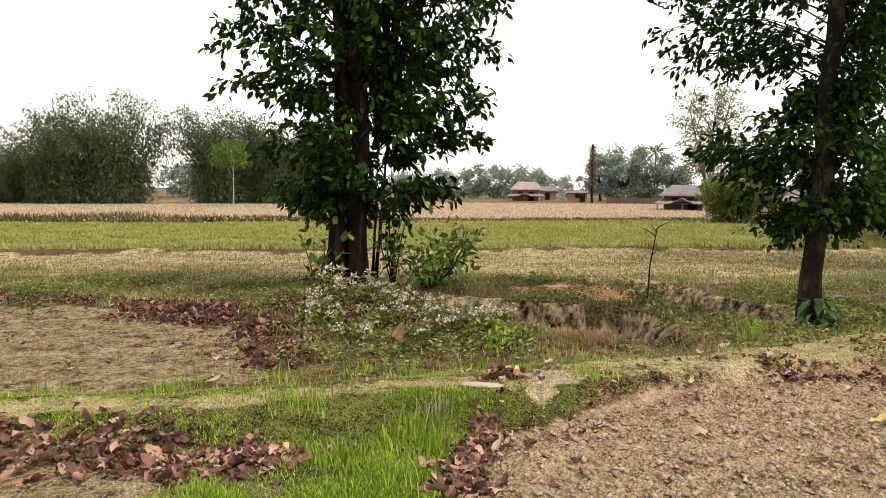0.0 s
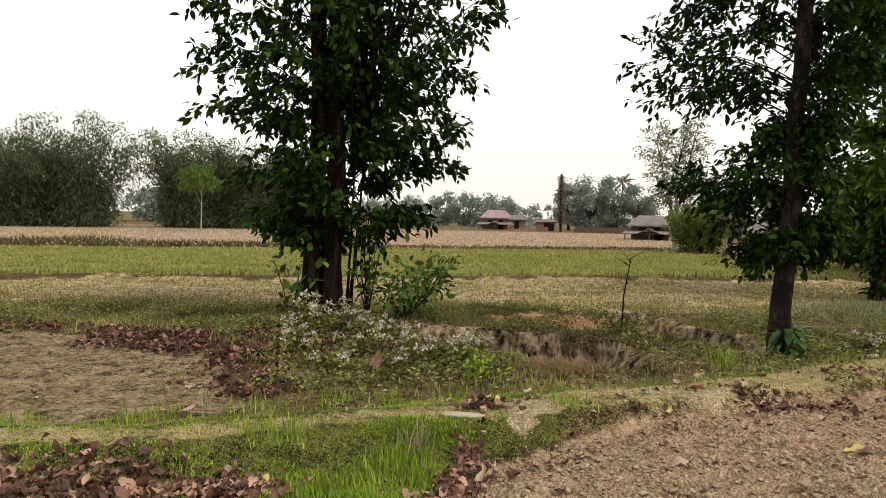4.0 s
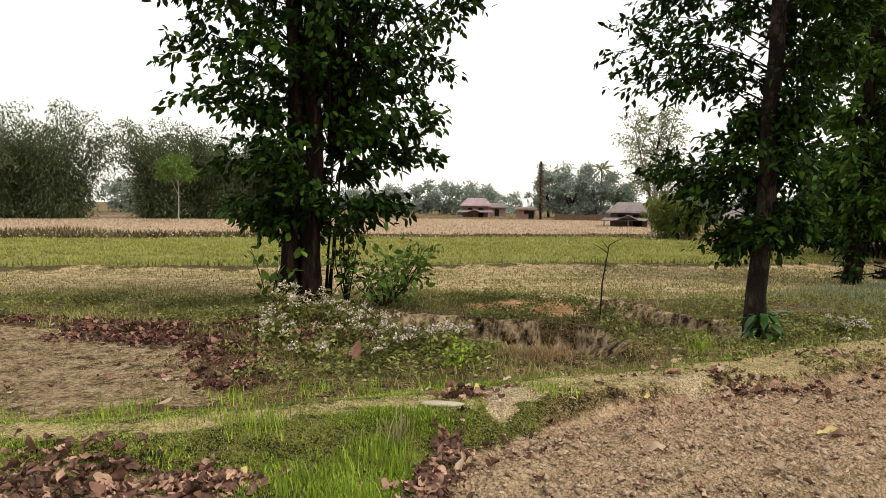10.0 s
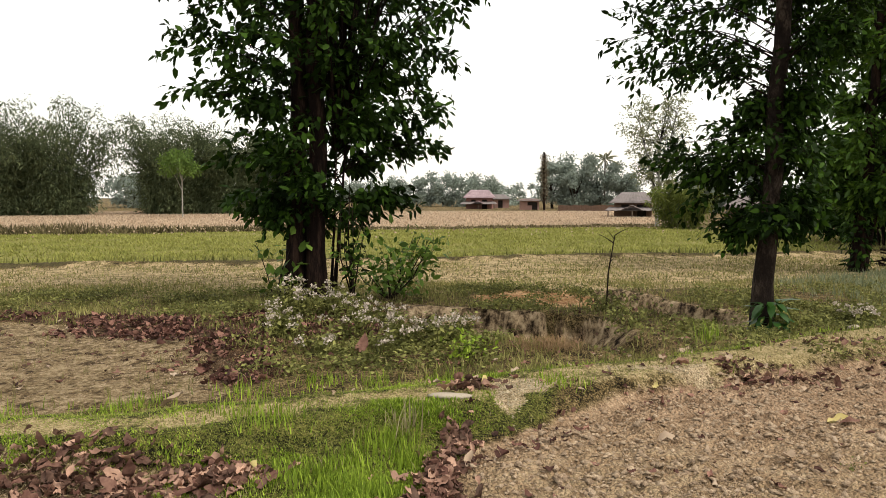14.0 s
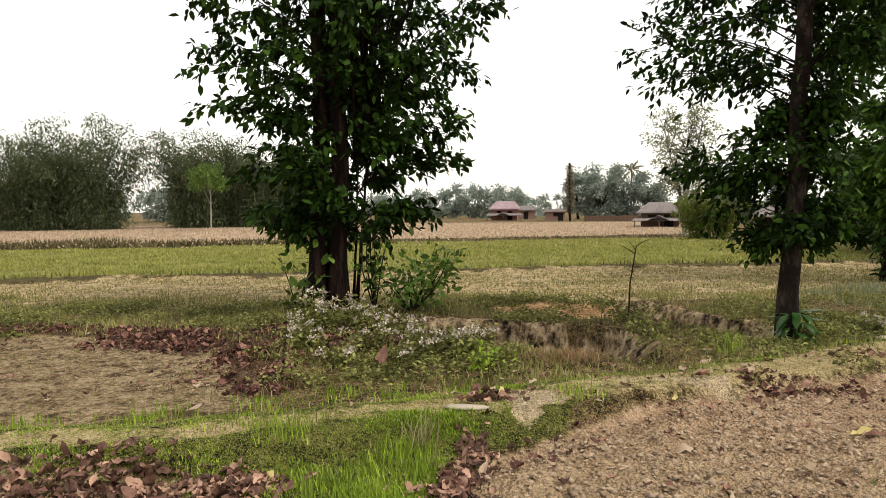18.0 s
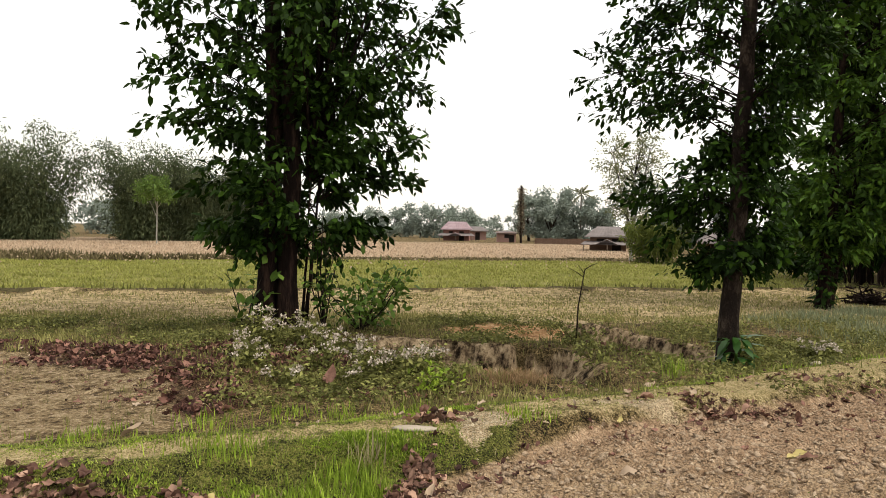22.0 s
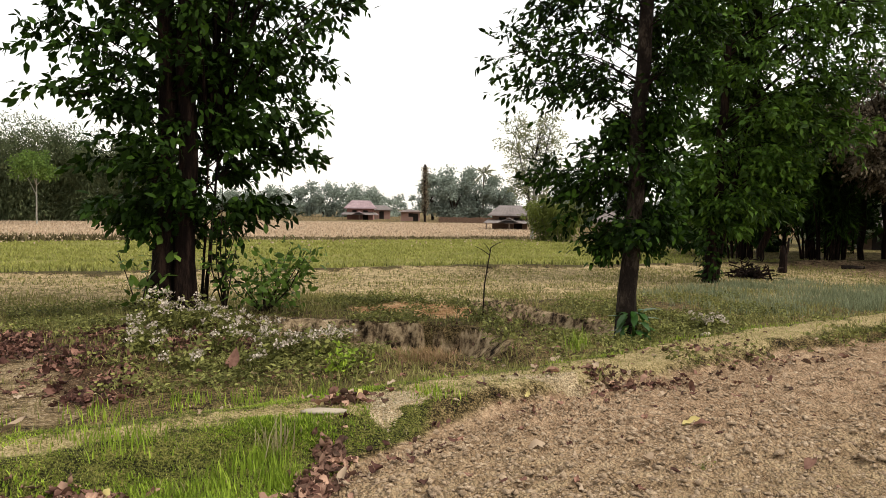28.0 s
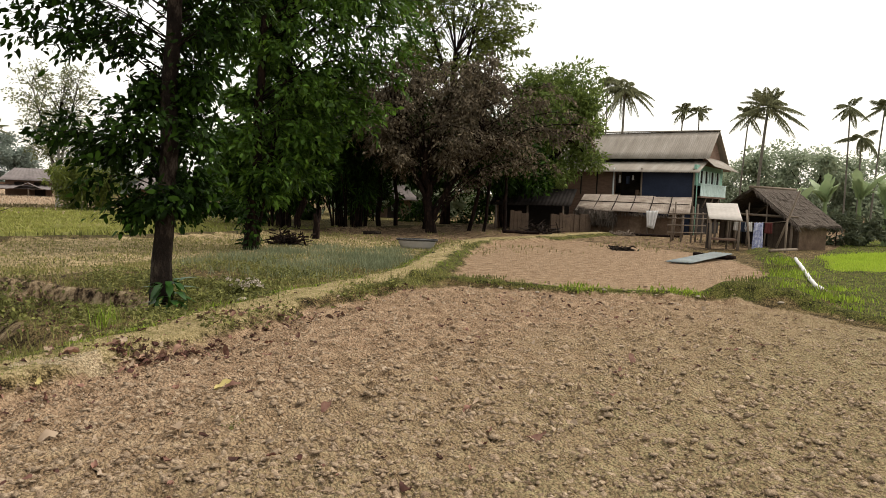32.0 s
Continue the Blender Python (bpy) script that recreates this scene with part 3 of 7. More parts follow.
ground_mesh = mesh_np("ground", np.stack([fx, fy, gh], 1), ground_faces, ground_material(), smooth=True)
for name, keys in (("cover_a", ("soil", "path", "lush")), ("cover_b", ("fallow", "green", "dark")), ("cover_c", ("tan", "yard", "mulch")), ("cover_d", ("patch", "rust", "tilled")), ("cover_e", ("bank", "bare"))):
    at = ground_mesh.color_attributes.new(name, "FLOAT_COLOR", "POINT")
    col = np.ones((len(fx), 4), dtype=np.float32)
    for i, k in enumerate(keys):
        col[:, i] = zone[k]
    at.data.foreach_set("color", col.ravel())
ground = tagged(new("ground", ground_mesh), "village farmland with ploughed brown plots, grassy bunds and a footpath", "ground", kind="structure")


def scatter(n, x0, x1, y0, y1, rng, keep):
    """Random places on the ground, kept by a share taken from the zones."""
    x, y = rng.uniform(x0, x1, n), rng.uniform(y0, y1, n)
    z = zones(x, y)
    k = rng.uniform(0, 1, n) < keep(z, x, y)
    x, y = x[k], y[k]
    return np.stack([x, y, height(x, y)], 1)

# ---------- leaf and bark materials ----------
# Near-black and bright stops paint inner crown shade and leaf highlights.
LEAF_DEEP = leaf_mat("shaded_green_leaf", (0.0015, 0.004, 0.001), (0.006, 0.016, 0.0025), (0.055, 0.115, 0.012), 0.08, 0.6, 0.06, 0.6, 0.3)
LEAF_FRESH = leaf_mat("fresh_green_leaf", (0.002, 0.006, 0.001), (0.016, 0.048, 0.006), (0.17, 0.31, 0.04), 0.15, 0.5, 0.14, 0.6, 0.35)
LEAF_BROWN = leaf_mat("greyish_brown_leaf", (0.012, 0.009, 0.006), (0.078, 0.062, 0.041), (0.29, 0.235, 0.155), 0.12, 0.7, 0.08, 0.6, 0.35)
LEAF_PALE = leaf_mat("pale_yellow_green_leaf", (0.10, 0.125, 0.05), (0.19, 0.21, 0.09), (0.32, 0.31, 0.16), 0.3)
LEAF_BAMBOO = leaf_mat("dusty_bamboo_leaf", (0.035, 0.046, 0.026), (0.075, 0.092, 0.05), (0.14, 0.15, 0.085), 0.2, 0.6)
# Grove green paled for distance: haze is mixed into the leaf colour.
LEAF_GROVE = leaf_mat("haze_paled_grove_leaf", (0.024, 0.034, 0.016), (0.062, 0.084, 0.038), (0.155, 0.18, 0.085), 0.25, 0.7)
LEAF_OLIVE = leaf_mat("olive_green_leaf", (0.028, 0.042, 0.010), (0.10, 0.13, 0.026), (0.24, 0.27, 0.06), 0.3)
LEAF_BRIGHT = leaf_mat("light_green_leaf", (0.024, 0.05, 0.010), (0.075, 0.135, 0.026), (0.19, 0.28, 0.06), 0.25)
# Greyed and paled greens: distance haze is painted into these leaves.
LEAF_FAR = leaf_mat("haze_tinted_leaf", (0.17, 0.205, 0.17), (0.23, 0.27, 0.22), (0.30, 0.34, 0.28), 0.22, 0.8)
LEAF_SHRUB = leaf_mat("shrub_green_leaf", (0.006, 0.014, 0.003), (0.034, 0.074, 0.011), (0.17, 0.27, 0.04), 0.2, 0.55, 0.12)
# Palm greens lightened; the air's haze is in the frond colour.
LEAF_PALM = leaf_mat("haze_paled_palm_frond", (0.09, 0.10, 0.05), (0.17, 0.18, 0.09), (0.28, 0.28, 0.15), 0.35)
LEAF_MANGO = leaf_mat("mango_green_leaf", (0.012, 0.024, 0.005), (0.082, 0.135, 0.025), (0.29, 0.36, 0.09), 0.22, 0.6, 0.1)
# Sage green made paler, with the haze behind the huts in its colour.
LEAF_SAGE = leaf_mat("haze_paled_sage_leaf", (0.17, 0.21, 0.135), (0.30, 0.355, 0.23), (0.44, 0.48, 0.33), 0.3, 0.8)
LEAF_BANANA = leaf_mat("banana_leaf_green", (0.12, 0.18, 0.07), (0.24, 0.32, 0.14), (0.40, 0.46, 0.26), 0.3, 0.4)
# Bark lowered to near black, with the crowns' shade in its colour.
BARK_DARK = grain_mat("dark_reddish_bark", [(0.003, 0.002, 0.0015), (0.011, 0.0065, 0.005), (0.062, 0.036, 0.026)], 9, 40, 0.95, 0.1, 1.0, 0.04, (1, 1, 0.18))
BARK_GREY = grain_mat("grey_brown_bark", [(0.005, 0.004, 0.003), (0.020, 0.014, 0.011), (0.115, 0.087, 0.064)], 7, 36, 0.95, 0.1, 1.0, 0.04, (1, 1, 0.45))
BARK_PALM = grain_mat("grey_palm_bark", [(0.08, 0.07, 0.055), (0.21, 0.19, 0.155)], 5, 30, 0.9, 0.1, 0.5, 0.01, (1, 1, 2.0))
BARK_PALE = grain_mat("pale_bark", [(0.18, 0.17, 0.14), (0.38, 0.36, 0.31)], 5, 30, 0.9, 0.1, 0.5, 0.01, (1, 1, 0.5))
CULM = grain_mat("bamboo_culm", [(0.07, 0.075, 0.035), (0.16, 0.155, 0.075)], 3, 20, 0.7, 0.2, 0.2, 0.005, (1, 1, 0.3))


def seen_axes(base):
    """Level directions across and along the line from the origin to a place."""
    d = np.array([base[0], base[1], 0.0])
    d /= np.linalg.norm(d)
    return np.array([d[1], -d[0], 0.0]), d


def bough_leaves(rng, start, tip, twigs, per_twig, spread, droop, sag=0.15, bare=0.05):
    """Points and directions of leaves on twigs along a bough from start to tip; also the bough's own line."""
    s = np.linspace(0, 1, 6)[:, None]
    line = start + (tip - start) * s + np.array([0, 0, 1.0]) * (np.sin(np.pi * s) * sag * np.linalg.norm(tip - start)) + rng.normal(0, 0.03, (6, 3)) * s
    L = np.linalg.norm(tip - start)
    u = bare + 0.1 + (0.9 - bare) * rng.uniform(0, 1, twigs) ** 0.7
    k = u * 5
    i = np.clip(k.astype(int), 0, 4)
    root = line[i] + (line[i + 1] - line[i]) * (k - i)[:, None]
    out = unit((tip - start)[None] + rng.normal(0, 0.75, (twigs, 3)) * L * 0.9)
    out[:, 2] *= 0.6
    tl = spread * rng.uniform(0.5, 1.2, twigs)
    f = np.tile(np.linspace(0.2, 1, per_twig) ** 0.6, twigs)
    r, o, t = np.repeat(root, per_twig, 0), np.repeat(out, per_twig, 0), np.repeat(tl, per_twig)
    pos = r + o * (t * f)[:, None] - np.array([0, 0, 1.0]) * (droop * t * f * f)[:, None]
    pos = pos + rng.normal(0, 0.035, pos.shape)
    way = unit(0.8 * o + rng.normal(0, 0.6, (len(pos), 3)) - np.array([0, 0, droop * 1.3]))
    return line, pos, way, np.stack([root, root + out * tl[:, None] * 0.9 - np.array([0, 0, 1.0]) * (droop * tl * 0.8)[:, None]], 1)


def broad_tree(name, label, base, trunks, profile, boughs, leaf, mats, seed, category="tree", twigs=14, per_twig=6, spread=0.45, droop=0.35, depth=0.85, rise_share=0.5, fine=True, limb_r=0.024,
               bend=0.0, lean_out=0.0, share=(0.45, 1.0), group="", front=1.0, bare=0.05, layer=0.0):
    """A tree whose crown is filled by boughs that reach the widths given by height: rows of (z, reach to one side, reach to the other)."""
    rng = np.random.default_rng(seed)
    u, d = seen_axes(base)
    z0 = ground_z(base[0], base[1])
    t = thing(name, (base[0], base[1], z0), label, category, group)
    bark, green = mats
    cores = []
    for (ax, ad, az, bx, bd, bz, r0, r1) in trunks:
        s = np.linspace(0, 1, 12)[:, None]
        p = (u * ax + d * ad + np.array([0, 0, az])) * (1 - s) + (u * bx + d * bd + np.array([0, 0, bz])) * s + rng.normal(0, 0.25 * r0, (12, 3)) * np.array([1, 1, 0]) * np.sin(np.pi * s)
        rr = r0 + (r1 - r0) * s[:, 0] + 0.35 * r0 * np.exp(-s[:, 0] * bz / 0.25) * (az < 0.05)
        p[0, 2] -= 0.12
        v, f = tube(p, rr, 16, 0.12, rng)
        part_np("trunk", v, f, bark, t, smooth=True)
        cores.append(p)
    zs = np.array([r[0] for r in profile])
    lefts, rights = np.array([r[1] for r in profile]), np.array([r[2] for r in profile])
    V, F, n, twig_bits = [], [], 0, []
    all_pos, all_way = [], []
    for b in range(boughs):
        zt = zs[0] + (zs[-1] - zs[0]) * ((b + rng.uniform(0, 1)) / boughs) ** 1.0
        if layer:
            zt = zt - 0.5 * layer / (2 * np.pi) * math.sin(2 * np.pi * zt / layer)
        a = rng.uniform(0, 2 * np.pi) if b % 3 else rng.choice([0, np.pi]) + rng.normal(0, 0.35)
        l, r = np.interp(zt, zs, lefts), np.interp(zt, zs, rights)
        if math.sin(a) < -0.45 and rng.uniform() > front:
            a = -a
        c = math.cos(a)
        reach = (r if c > 0 else l) * abs(c)
        deep = depth * 0.5 * (l + r) * math.sin(a)
        k = rng.uniform(*share) if b % 3 else rng.uniform(0.85, 1.0)
        core = cores[b % len(cores)]
        zb = max(core[0, 2] + 0.3, zt - rise_share * rng.uniform(0.2, 2.6) * k * math.hypot(reach, deep) - lean_out)
        zb = min(zb, core[-1, 2] - 0.02)
        start = np.array([np.interp(zb, core[:, 2], core[:, i]) for i in range(3)])
        centre = np.array([np.interp(min(zt, core[-1, 2]), core[:, 2], core[:, i]) for i in range(2)] + [zt])
        tip = centre + (u * (reach if c > 0 else -reach) + d * deep) * k * (1 - 0.35 * spread / max(0.5, math.hypot(reach, deep)))
        line, pos, way, bits = bough_leaves(rng, start, tip, twigs, per_twig, spread, droop, bare=bare)
        rr = limb_r * rng.uniform(0.55, 1.15) * (0.5 + 0.5 * np.linalg.norm(tip - start) / 2.0) * np.linspace(1.0, 0.25, 6)
        v, f = tube(line, rr, 6)
        if b % 3 == 0:
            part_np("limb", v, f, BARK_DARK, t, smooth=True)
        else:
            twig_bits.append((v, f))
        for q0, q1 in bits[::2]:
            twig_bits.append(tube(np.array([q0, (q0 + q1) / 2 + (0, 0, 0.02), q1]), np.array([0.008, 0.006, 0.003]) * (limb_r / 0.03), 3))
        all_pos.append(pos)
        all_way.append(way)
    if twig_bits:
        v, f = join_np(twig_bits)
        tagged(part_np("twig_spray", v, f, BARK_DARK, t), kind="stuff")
    pos, way = np.concatenate(all_pos), np.concatenate(all_way)
    up = unit(np.array([0, 0, 1.0]) + rng.normal(0, 0.55, (len(pos), 3)))
    size = leaf[0] * rng.uniform(0.55, 1.25, len(pos))
    v, f = leaves_np(pos, way, up, size, size * leaf[1], 0.18, fine)
    tagged(part_np("crown", v, f, green, t), kind="stuff")
    return t


def cloud_tree(name, label, base, size, leaf, count, mats, seed, trunk=None, category="tree", lumps=26, low=0.25, group="", hollow=0.45):
    """A tree or bush seen from afar: a crown of many lumps, each made of leaf blades, over a trunk with limbs."""
    rng = np.random.default_rng(seed)
    bark, green = mats
    z0 = ground_z(base[0], base[1])
    t = thing(name, (base[0], base[1], z0), label, category, group)
    rx, ry, h = size
    a = rng.uniform(0, 2 * np.pi, lumps)
    zc = low * h + (1 - low) * h * rng.uniform(0.02 if low < 0.1 else 0.08, 0.92, lumps)
    w = np.sqrt(np.clip(1 - ((zc / h - (low + 0.42 * (1 - low))) / (0.62 * (1 - low) + 0.05)) ** 2, 0.4 if low < 0.1 else 0.06, 1))
    rad = w * rng.uniform(0.25, 0.8, lumps)
    cen = np.stack([np.cos(a) * rad * rx, np.sin(a) * rad * ry, zc], 1)
    lr = rng.uniform(0.22, 0.42, lumps) * min(rx, h * 0.6)
    i = rng.integers(0, lumps, count)
    dirs = unit(rng.normal(0, 1, (count, 3)))
    pos = cen[i] + dirs * (lr[i] * rng.uniform(hollow, 1.08, count))[:, None] * np.array([1, 1, 0.75])
    pos[:, 2] = np.maximum(pos[:, 2], 0.03 * h)
    way = unit(dirs + rng.normal(0, 0.8, (count, 3)) - np.array([0, 0, 0.35]))
    s = leaf[0] * rng.uniform(0.5, 1.3, count)
    v, f = leaves_np(pos, way, unit(rng.normal(0, 0.6, (count, 3)) + np.array([0, 0, 1.0])), s, s * leaf[1], 0.15, False)
    tagged(part_np("crown", v, f, green, t), kind="stuff")
    r0 = trunk or 0.03 * h
    top = np.array([0, 0, (low + 0.45 * (1 - low)) * h])
    p = np.linspace(np.array([0, 0, -0.1]), top, 7) + rng.normal(0, r0 * 0.5, (7, 3)) * np.array([1, 1, 0])
    v, f = tube(p, np.linspace(r0, r0 * 0.5, 7), 8, 0.06, rng)
    part_np("trunk", v, f, bark, t, smooth=True)
    for k in range(0, lumps, 3):
        q0 = p[rng.integers(2, 7)]
        q = np.stack([q0, q0 + (cen[k] - q0) * 0.45 + rng.normal(0, 0.02 * h, 3), q0 + (cen[k] - q0) * 0.8])
        v, f = tube(q, [r0 * 0.45, r0 * 0.3, r0 * 0.12], 5)
        part_np("limb", v, f, bark, t)
    return t


def bamboo_clump(name, label, base, rx, ry, h, culms, leaves, leaf, seed, arch=0.25, low=0.1, mats=(None, None), category="bamboo", culm_r=0.04, group="", plume=0.11):
    """Bamboo: a stand of culms that rise and arch over, with sprays of narrow leaves."""
    rng = np.random.default_rng(seed)
    z0 = ground_z(base[0], base[1])
    t = thing(name, (base[0], base[1], z0), label, category, group)
    tubes, pos, way = [], [], []
    per = leaves // culms
    for c in range(culms):
        a, r = rng.uniform(0, 2 * np.pi), math.sqrt(rng.uniform(0, 1))
        root = np.array([math.cos(a) * r * rx * 0.55, math.sin(a) * r * ry * 0.55, -0.1])
        hh = h * rng.uniform(0.6, 1.0) * (1 - 0.25 * r)
        out = np.array([math.cos(a), math.sin(a), 0]) * r + rng.normal(0, 0.25, 3) * np.array([1, 1, 0])
        s = np.linspace(0, 1, 9)[:, None]
        line = root + np.array([0, 0, hh]) * (s - 0.12 * s ** 3) + out * np.array([rx, ry, 0]) * (0.25 * s + arch * 1.6 * s ** 3)
        if rng.uniform() < 0.2:
            line = line + np.array([out[0] * 0.8, out[1] * 0.8, 0.22]) * s ** 2 * h * 0.3 - np.array([0, 0, 0.3]) * s ** 6 * h * 0.3
        v, f = tube(line, np.linspace(culm_r, culm_r * 0.2, 9), 5)
        tubes.append((v, f))
        k = low + (1 - low) * rng.uniform(0, 1, per) ** (1.1 if h > 6 else 0.75)
        i = np.clip((k * 8).astype(int), 0, 7)
        p = line[i] + (line[i + 1] - line[i]) * (k * 8 - i)[:, None]
        sp = plume * h * (1.15 - 0.8 * k) * (rng.uniform(0, 1, per) ** 0.6)
        o = unit(rng.normal(0, 1, (per, 3)))
        pos.append(p + o * sp[:, None] * np.array([1, 1, 0.8]))
        way.append(unit(o + rng.normal(0, 0.5, (per, 3)) - np.array([0, 0, 0.7])))
    v, f = join_np(tubes)
    tagged(part_np("culm_stand", v, f, mats[0] or CULM, t), kind="stuff")
    pos, way = np.concatenate(pos), np.concatenate(way)
    pos[:, 2] = np.maximum(pos[:, 2], 0.05)
    sz = leaf[0] * rng.uniform(0.5, 1.3, len(pos))
    v, f = leaves_np(pos, way, unit(rng.normal(0, 0.7, (len(pos), 3)) + np.array([0, 0, 1.0])), sz, sz * leaf[1], 0.15, False)
    tagged(part_np("foliage", v, f, mats[1] or LEAF_BAMBOO, t), kind="stuff")
    return t


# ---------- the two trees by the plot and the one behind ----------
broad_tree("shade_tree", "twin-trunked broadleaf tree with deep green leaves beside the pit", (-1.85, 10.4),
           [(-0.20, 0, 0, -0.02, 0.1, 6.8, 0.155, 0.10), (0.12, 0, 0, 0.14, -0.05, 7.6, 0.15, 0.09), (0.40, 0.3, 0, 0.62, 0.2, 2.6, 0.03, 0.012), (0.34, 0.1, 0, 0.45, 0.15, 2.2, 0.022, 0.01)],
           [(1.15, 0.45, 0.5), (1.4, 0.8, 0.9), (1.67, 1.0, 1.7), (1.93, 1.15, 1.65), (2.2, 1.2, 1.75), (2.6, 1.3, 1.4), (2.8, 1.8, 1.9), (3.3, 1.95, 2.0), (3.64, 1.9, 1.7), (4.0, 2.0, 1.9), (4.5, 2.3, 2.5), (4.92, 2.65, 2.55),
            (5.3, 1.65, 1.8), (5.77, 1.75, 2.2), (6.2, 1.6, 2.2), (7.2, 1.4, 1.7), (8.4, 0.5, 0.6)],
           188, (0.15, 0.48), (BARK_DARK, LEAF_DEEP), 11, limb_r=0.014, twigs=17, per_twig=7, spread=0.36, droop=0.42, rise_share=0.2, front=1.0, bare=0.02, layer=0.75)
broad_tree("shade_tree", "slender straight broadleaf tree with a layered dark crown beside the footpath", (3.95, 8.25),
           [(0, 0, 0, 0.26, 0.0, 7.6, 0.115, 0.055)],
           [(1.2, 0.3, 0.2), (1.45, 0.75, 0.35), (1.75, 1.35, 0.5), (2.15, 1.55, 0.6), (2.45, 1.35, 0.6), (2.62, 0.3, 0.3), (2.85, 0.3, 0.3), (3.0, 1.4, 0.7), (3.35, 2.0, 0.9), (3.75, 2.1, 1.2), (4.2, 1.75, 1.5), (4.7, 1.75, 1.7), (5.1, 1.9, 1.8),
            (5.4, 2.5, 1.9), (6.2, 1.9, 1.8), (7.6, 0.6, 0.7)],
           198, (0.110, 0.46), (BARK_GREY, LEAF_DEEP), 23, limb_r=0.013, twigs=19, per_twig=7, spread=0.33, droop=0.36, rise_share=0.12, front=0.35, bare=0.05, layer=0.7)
broad_tree("leafy_tree", "leafy bright green tree with a creeper-clad trunk", (8.92, 14.4),
           [(0, 0, 0, 0.3, 0, 7.2, 0.12, 0.06), (0.1, 0.2, 0, 0.9, 0.3, 4.8, 0.07, 0.04)],
           [(1.3, 0.3, 0.35), (1.55, 0.6, 0.6), (1.9, 1.0, 1.3), (2.5, 1.15, 1.8), (3.2, 0.9, 2.4), (4.6, 1.0, 3.3), (5.9, 1.1, 4.1), (7.2, 1.0, 4.1), (8.5, 0.6, 2.3)],
           160, (0.185, 0.46), (BARK_DARK, LEAF_FRESH), 37, fine=False, limb_r=0.016, twigs=21, per_twig=8, spread=0.5, droop=0.38, rise_share=0.2, bare=0.03, layer=0.9)



def creeper(at, h, r, n, seed):
    g = np.random.default_rng(seed)
    t = thing("creeper", (at[0], at[1], ground_z(*at)), "dark green creeper climbing the leafy tree's trunk", "creeper")
    a, k = g.uniform(0, 2 * np.pi, n), g.uniform(0, 1, n) ** 0.8
    q = np.stack([np.cos(a), np.sin(a), 0 * a], 1)
    pos = q * (r * (1 + 0.35 * g.normal(0, 1, n)))[:, None] + np.array([0, 0, 1.0]) * (k * h)[:, None]
    v, f = leaves_np(pos, unit(q + g.normal(0, 0.6, (n, 3)) - np.array([0, 0, 0.6])), unit(q + np.array([0, 0, 0.5])), g.uniform(0.08, 0.16, n), g.uniform(0.05, 0.09, n), 0.2)
    tagged(part_np("foliage", v, f, LEAF_DEEP, t), kind="stuff")
    a = np.linspace(0, 9, 24)
    v, f = tube(np.stack([0.14 * np.cos(a), 0.14 * np.sin(a), np.linspace(-0.05, h, 24)], 1), np.full(24, 0.012), 5)
    part_np("stem", v, f, BARK_DARK, t)


creeper((8.92, 14.4), 1.7, 0.18, 420, 39)

# ---------- trees round the yard ----------
broad_tree("mango_tree", "old low-branching tree with a wide dusty greyish brown crown", (18.4, 17.7),
           [(0, 0, 0, -0.3, 0, 2.6, 0.17, 0.12), (0.05, 0, 0.6, 1.7, 0.2, 3.6, 0.12, 0.06), (-0.05, 0, 0.8, -1.5, -0.2, 4.0, 0.10, 0.05)],
           [(2.55, 1.5, 4.2), (3.2, 2.3, 4.7), (4.2, 2.6, 4.3), (5.2, 2.2, 3.2), (6.0, 1.4, 2.0), (6.5, 0.5, 0.7)],
           150, (0.135, 0.48), (BARK_DARK, LEAF_BROWN), 51, twigs=32, per_twig=8, spread=0.55, droop=0.55, rise_share=0.3, fine=False, share=(0.5, 1.0))
broad_tree("tall_tree", "tall open tree with layered yellowish green leaves", (24.3, 22.5),
           [(0, 0, 0, 0.2, 0, 8.0, 0.2, 0.12), (0.1, 0, 5.0, 1.6, 0.2, 11.5, 0.1, 0.04), (0.1, 0, 5.5, -1.5, -0.3, 11.0, 0.1, 0.04)],
           [(6.0, 2.2, 2.4), (7.4, 2.6, 3.0), (9.0, 2.6, 3.0), (10.5, 2.4, 2.9), (12.0, 2.0, 2.5), (13.2, 0.9, 1.2)],
           100, (0.22, 0.5), (BARK_DARK, LEAF_OLIVE), 53, twigs=19, per_twig=7, spread=0.85, droop=0.22, rise_share=0.35, fine=False, layer=1.3)
cloud_tree("round_tree", "dense round-crowned green tree beside the house", (27.6, 18.9), (2.6, 2.6, 7.7), (0.22, 0.45), 26000, (BARK_DARK, LEAF_MANGO), 55, 0.2, low=0.24, lumps=52, hollow=0.3)
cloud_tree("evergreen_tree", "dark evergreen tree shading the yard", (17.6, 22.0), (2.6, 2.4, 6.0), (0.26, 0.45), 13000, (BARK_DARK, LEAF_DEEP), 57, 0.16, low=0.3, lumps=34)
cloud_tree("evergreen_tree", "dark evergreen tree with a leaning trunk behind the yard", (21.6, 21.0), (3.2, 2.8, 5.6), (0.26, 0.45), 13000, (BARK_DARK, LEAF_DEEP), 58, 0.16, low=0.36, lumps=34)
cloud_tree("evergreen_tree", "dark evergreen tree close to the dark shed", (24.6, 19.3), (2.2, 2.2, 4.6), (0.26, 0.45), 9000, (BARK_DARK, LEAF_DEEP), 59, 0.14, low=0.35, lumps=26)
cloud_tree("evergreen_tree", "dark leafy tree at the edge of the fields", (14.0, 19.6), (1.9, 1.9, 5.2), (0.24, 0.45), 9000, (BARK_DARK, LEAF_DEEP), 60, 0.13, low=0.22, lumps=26)
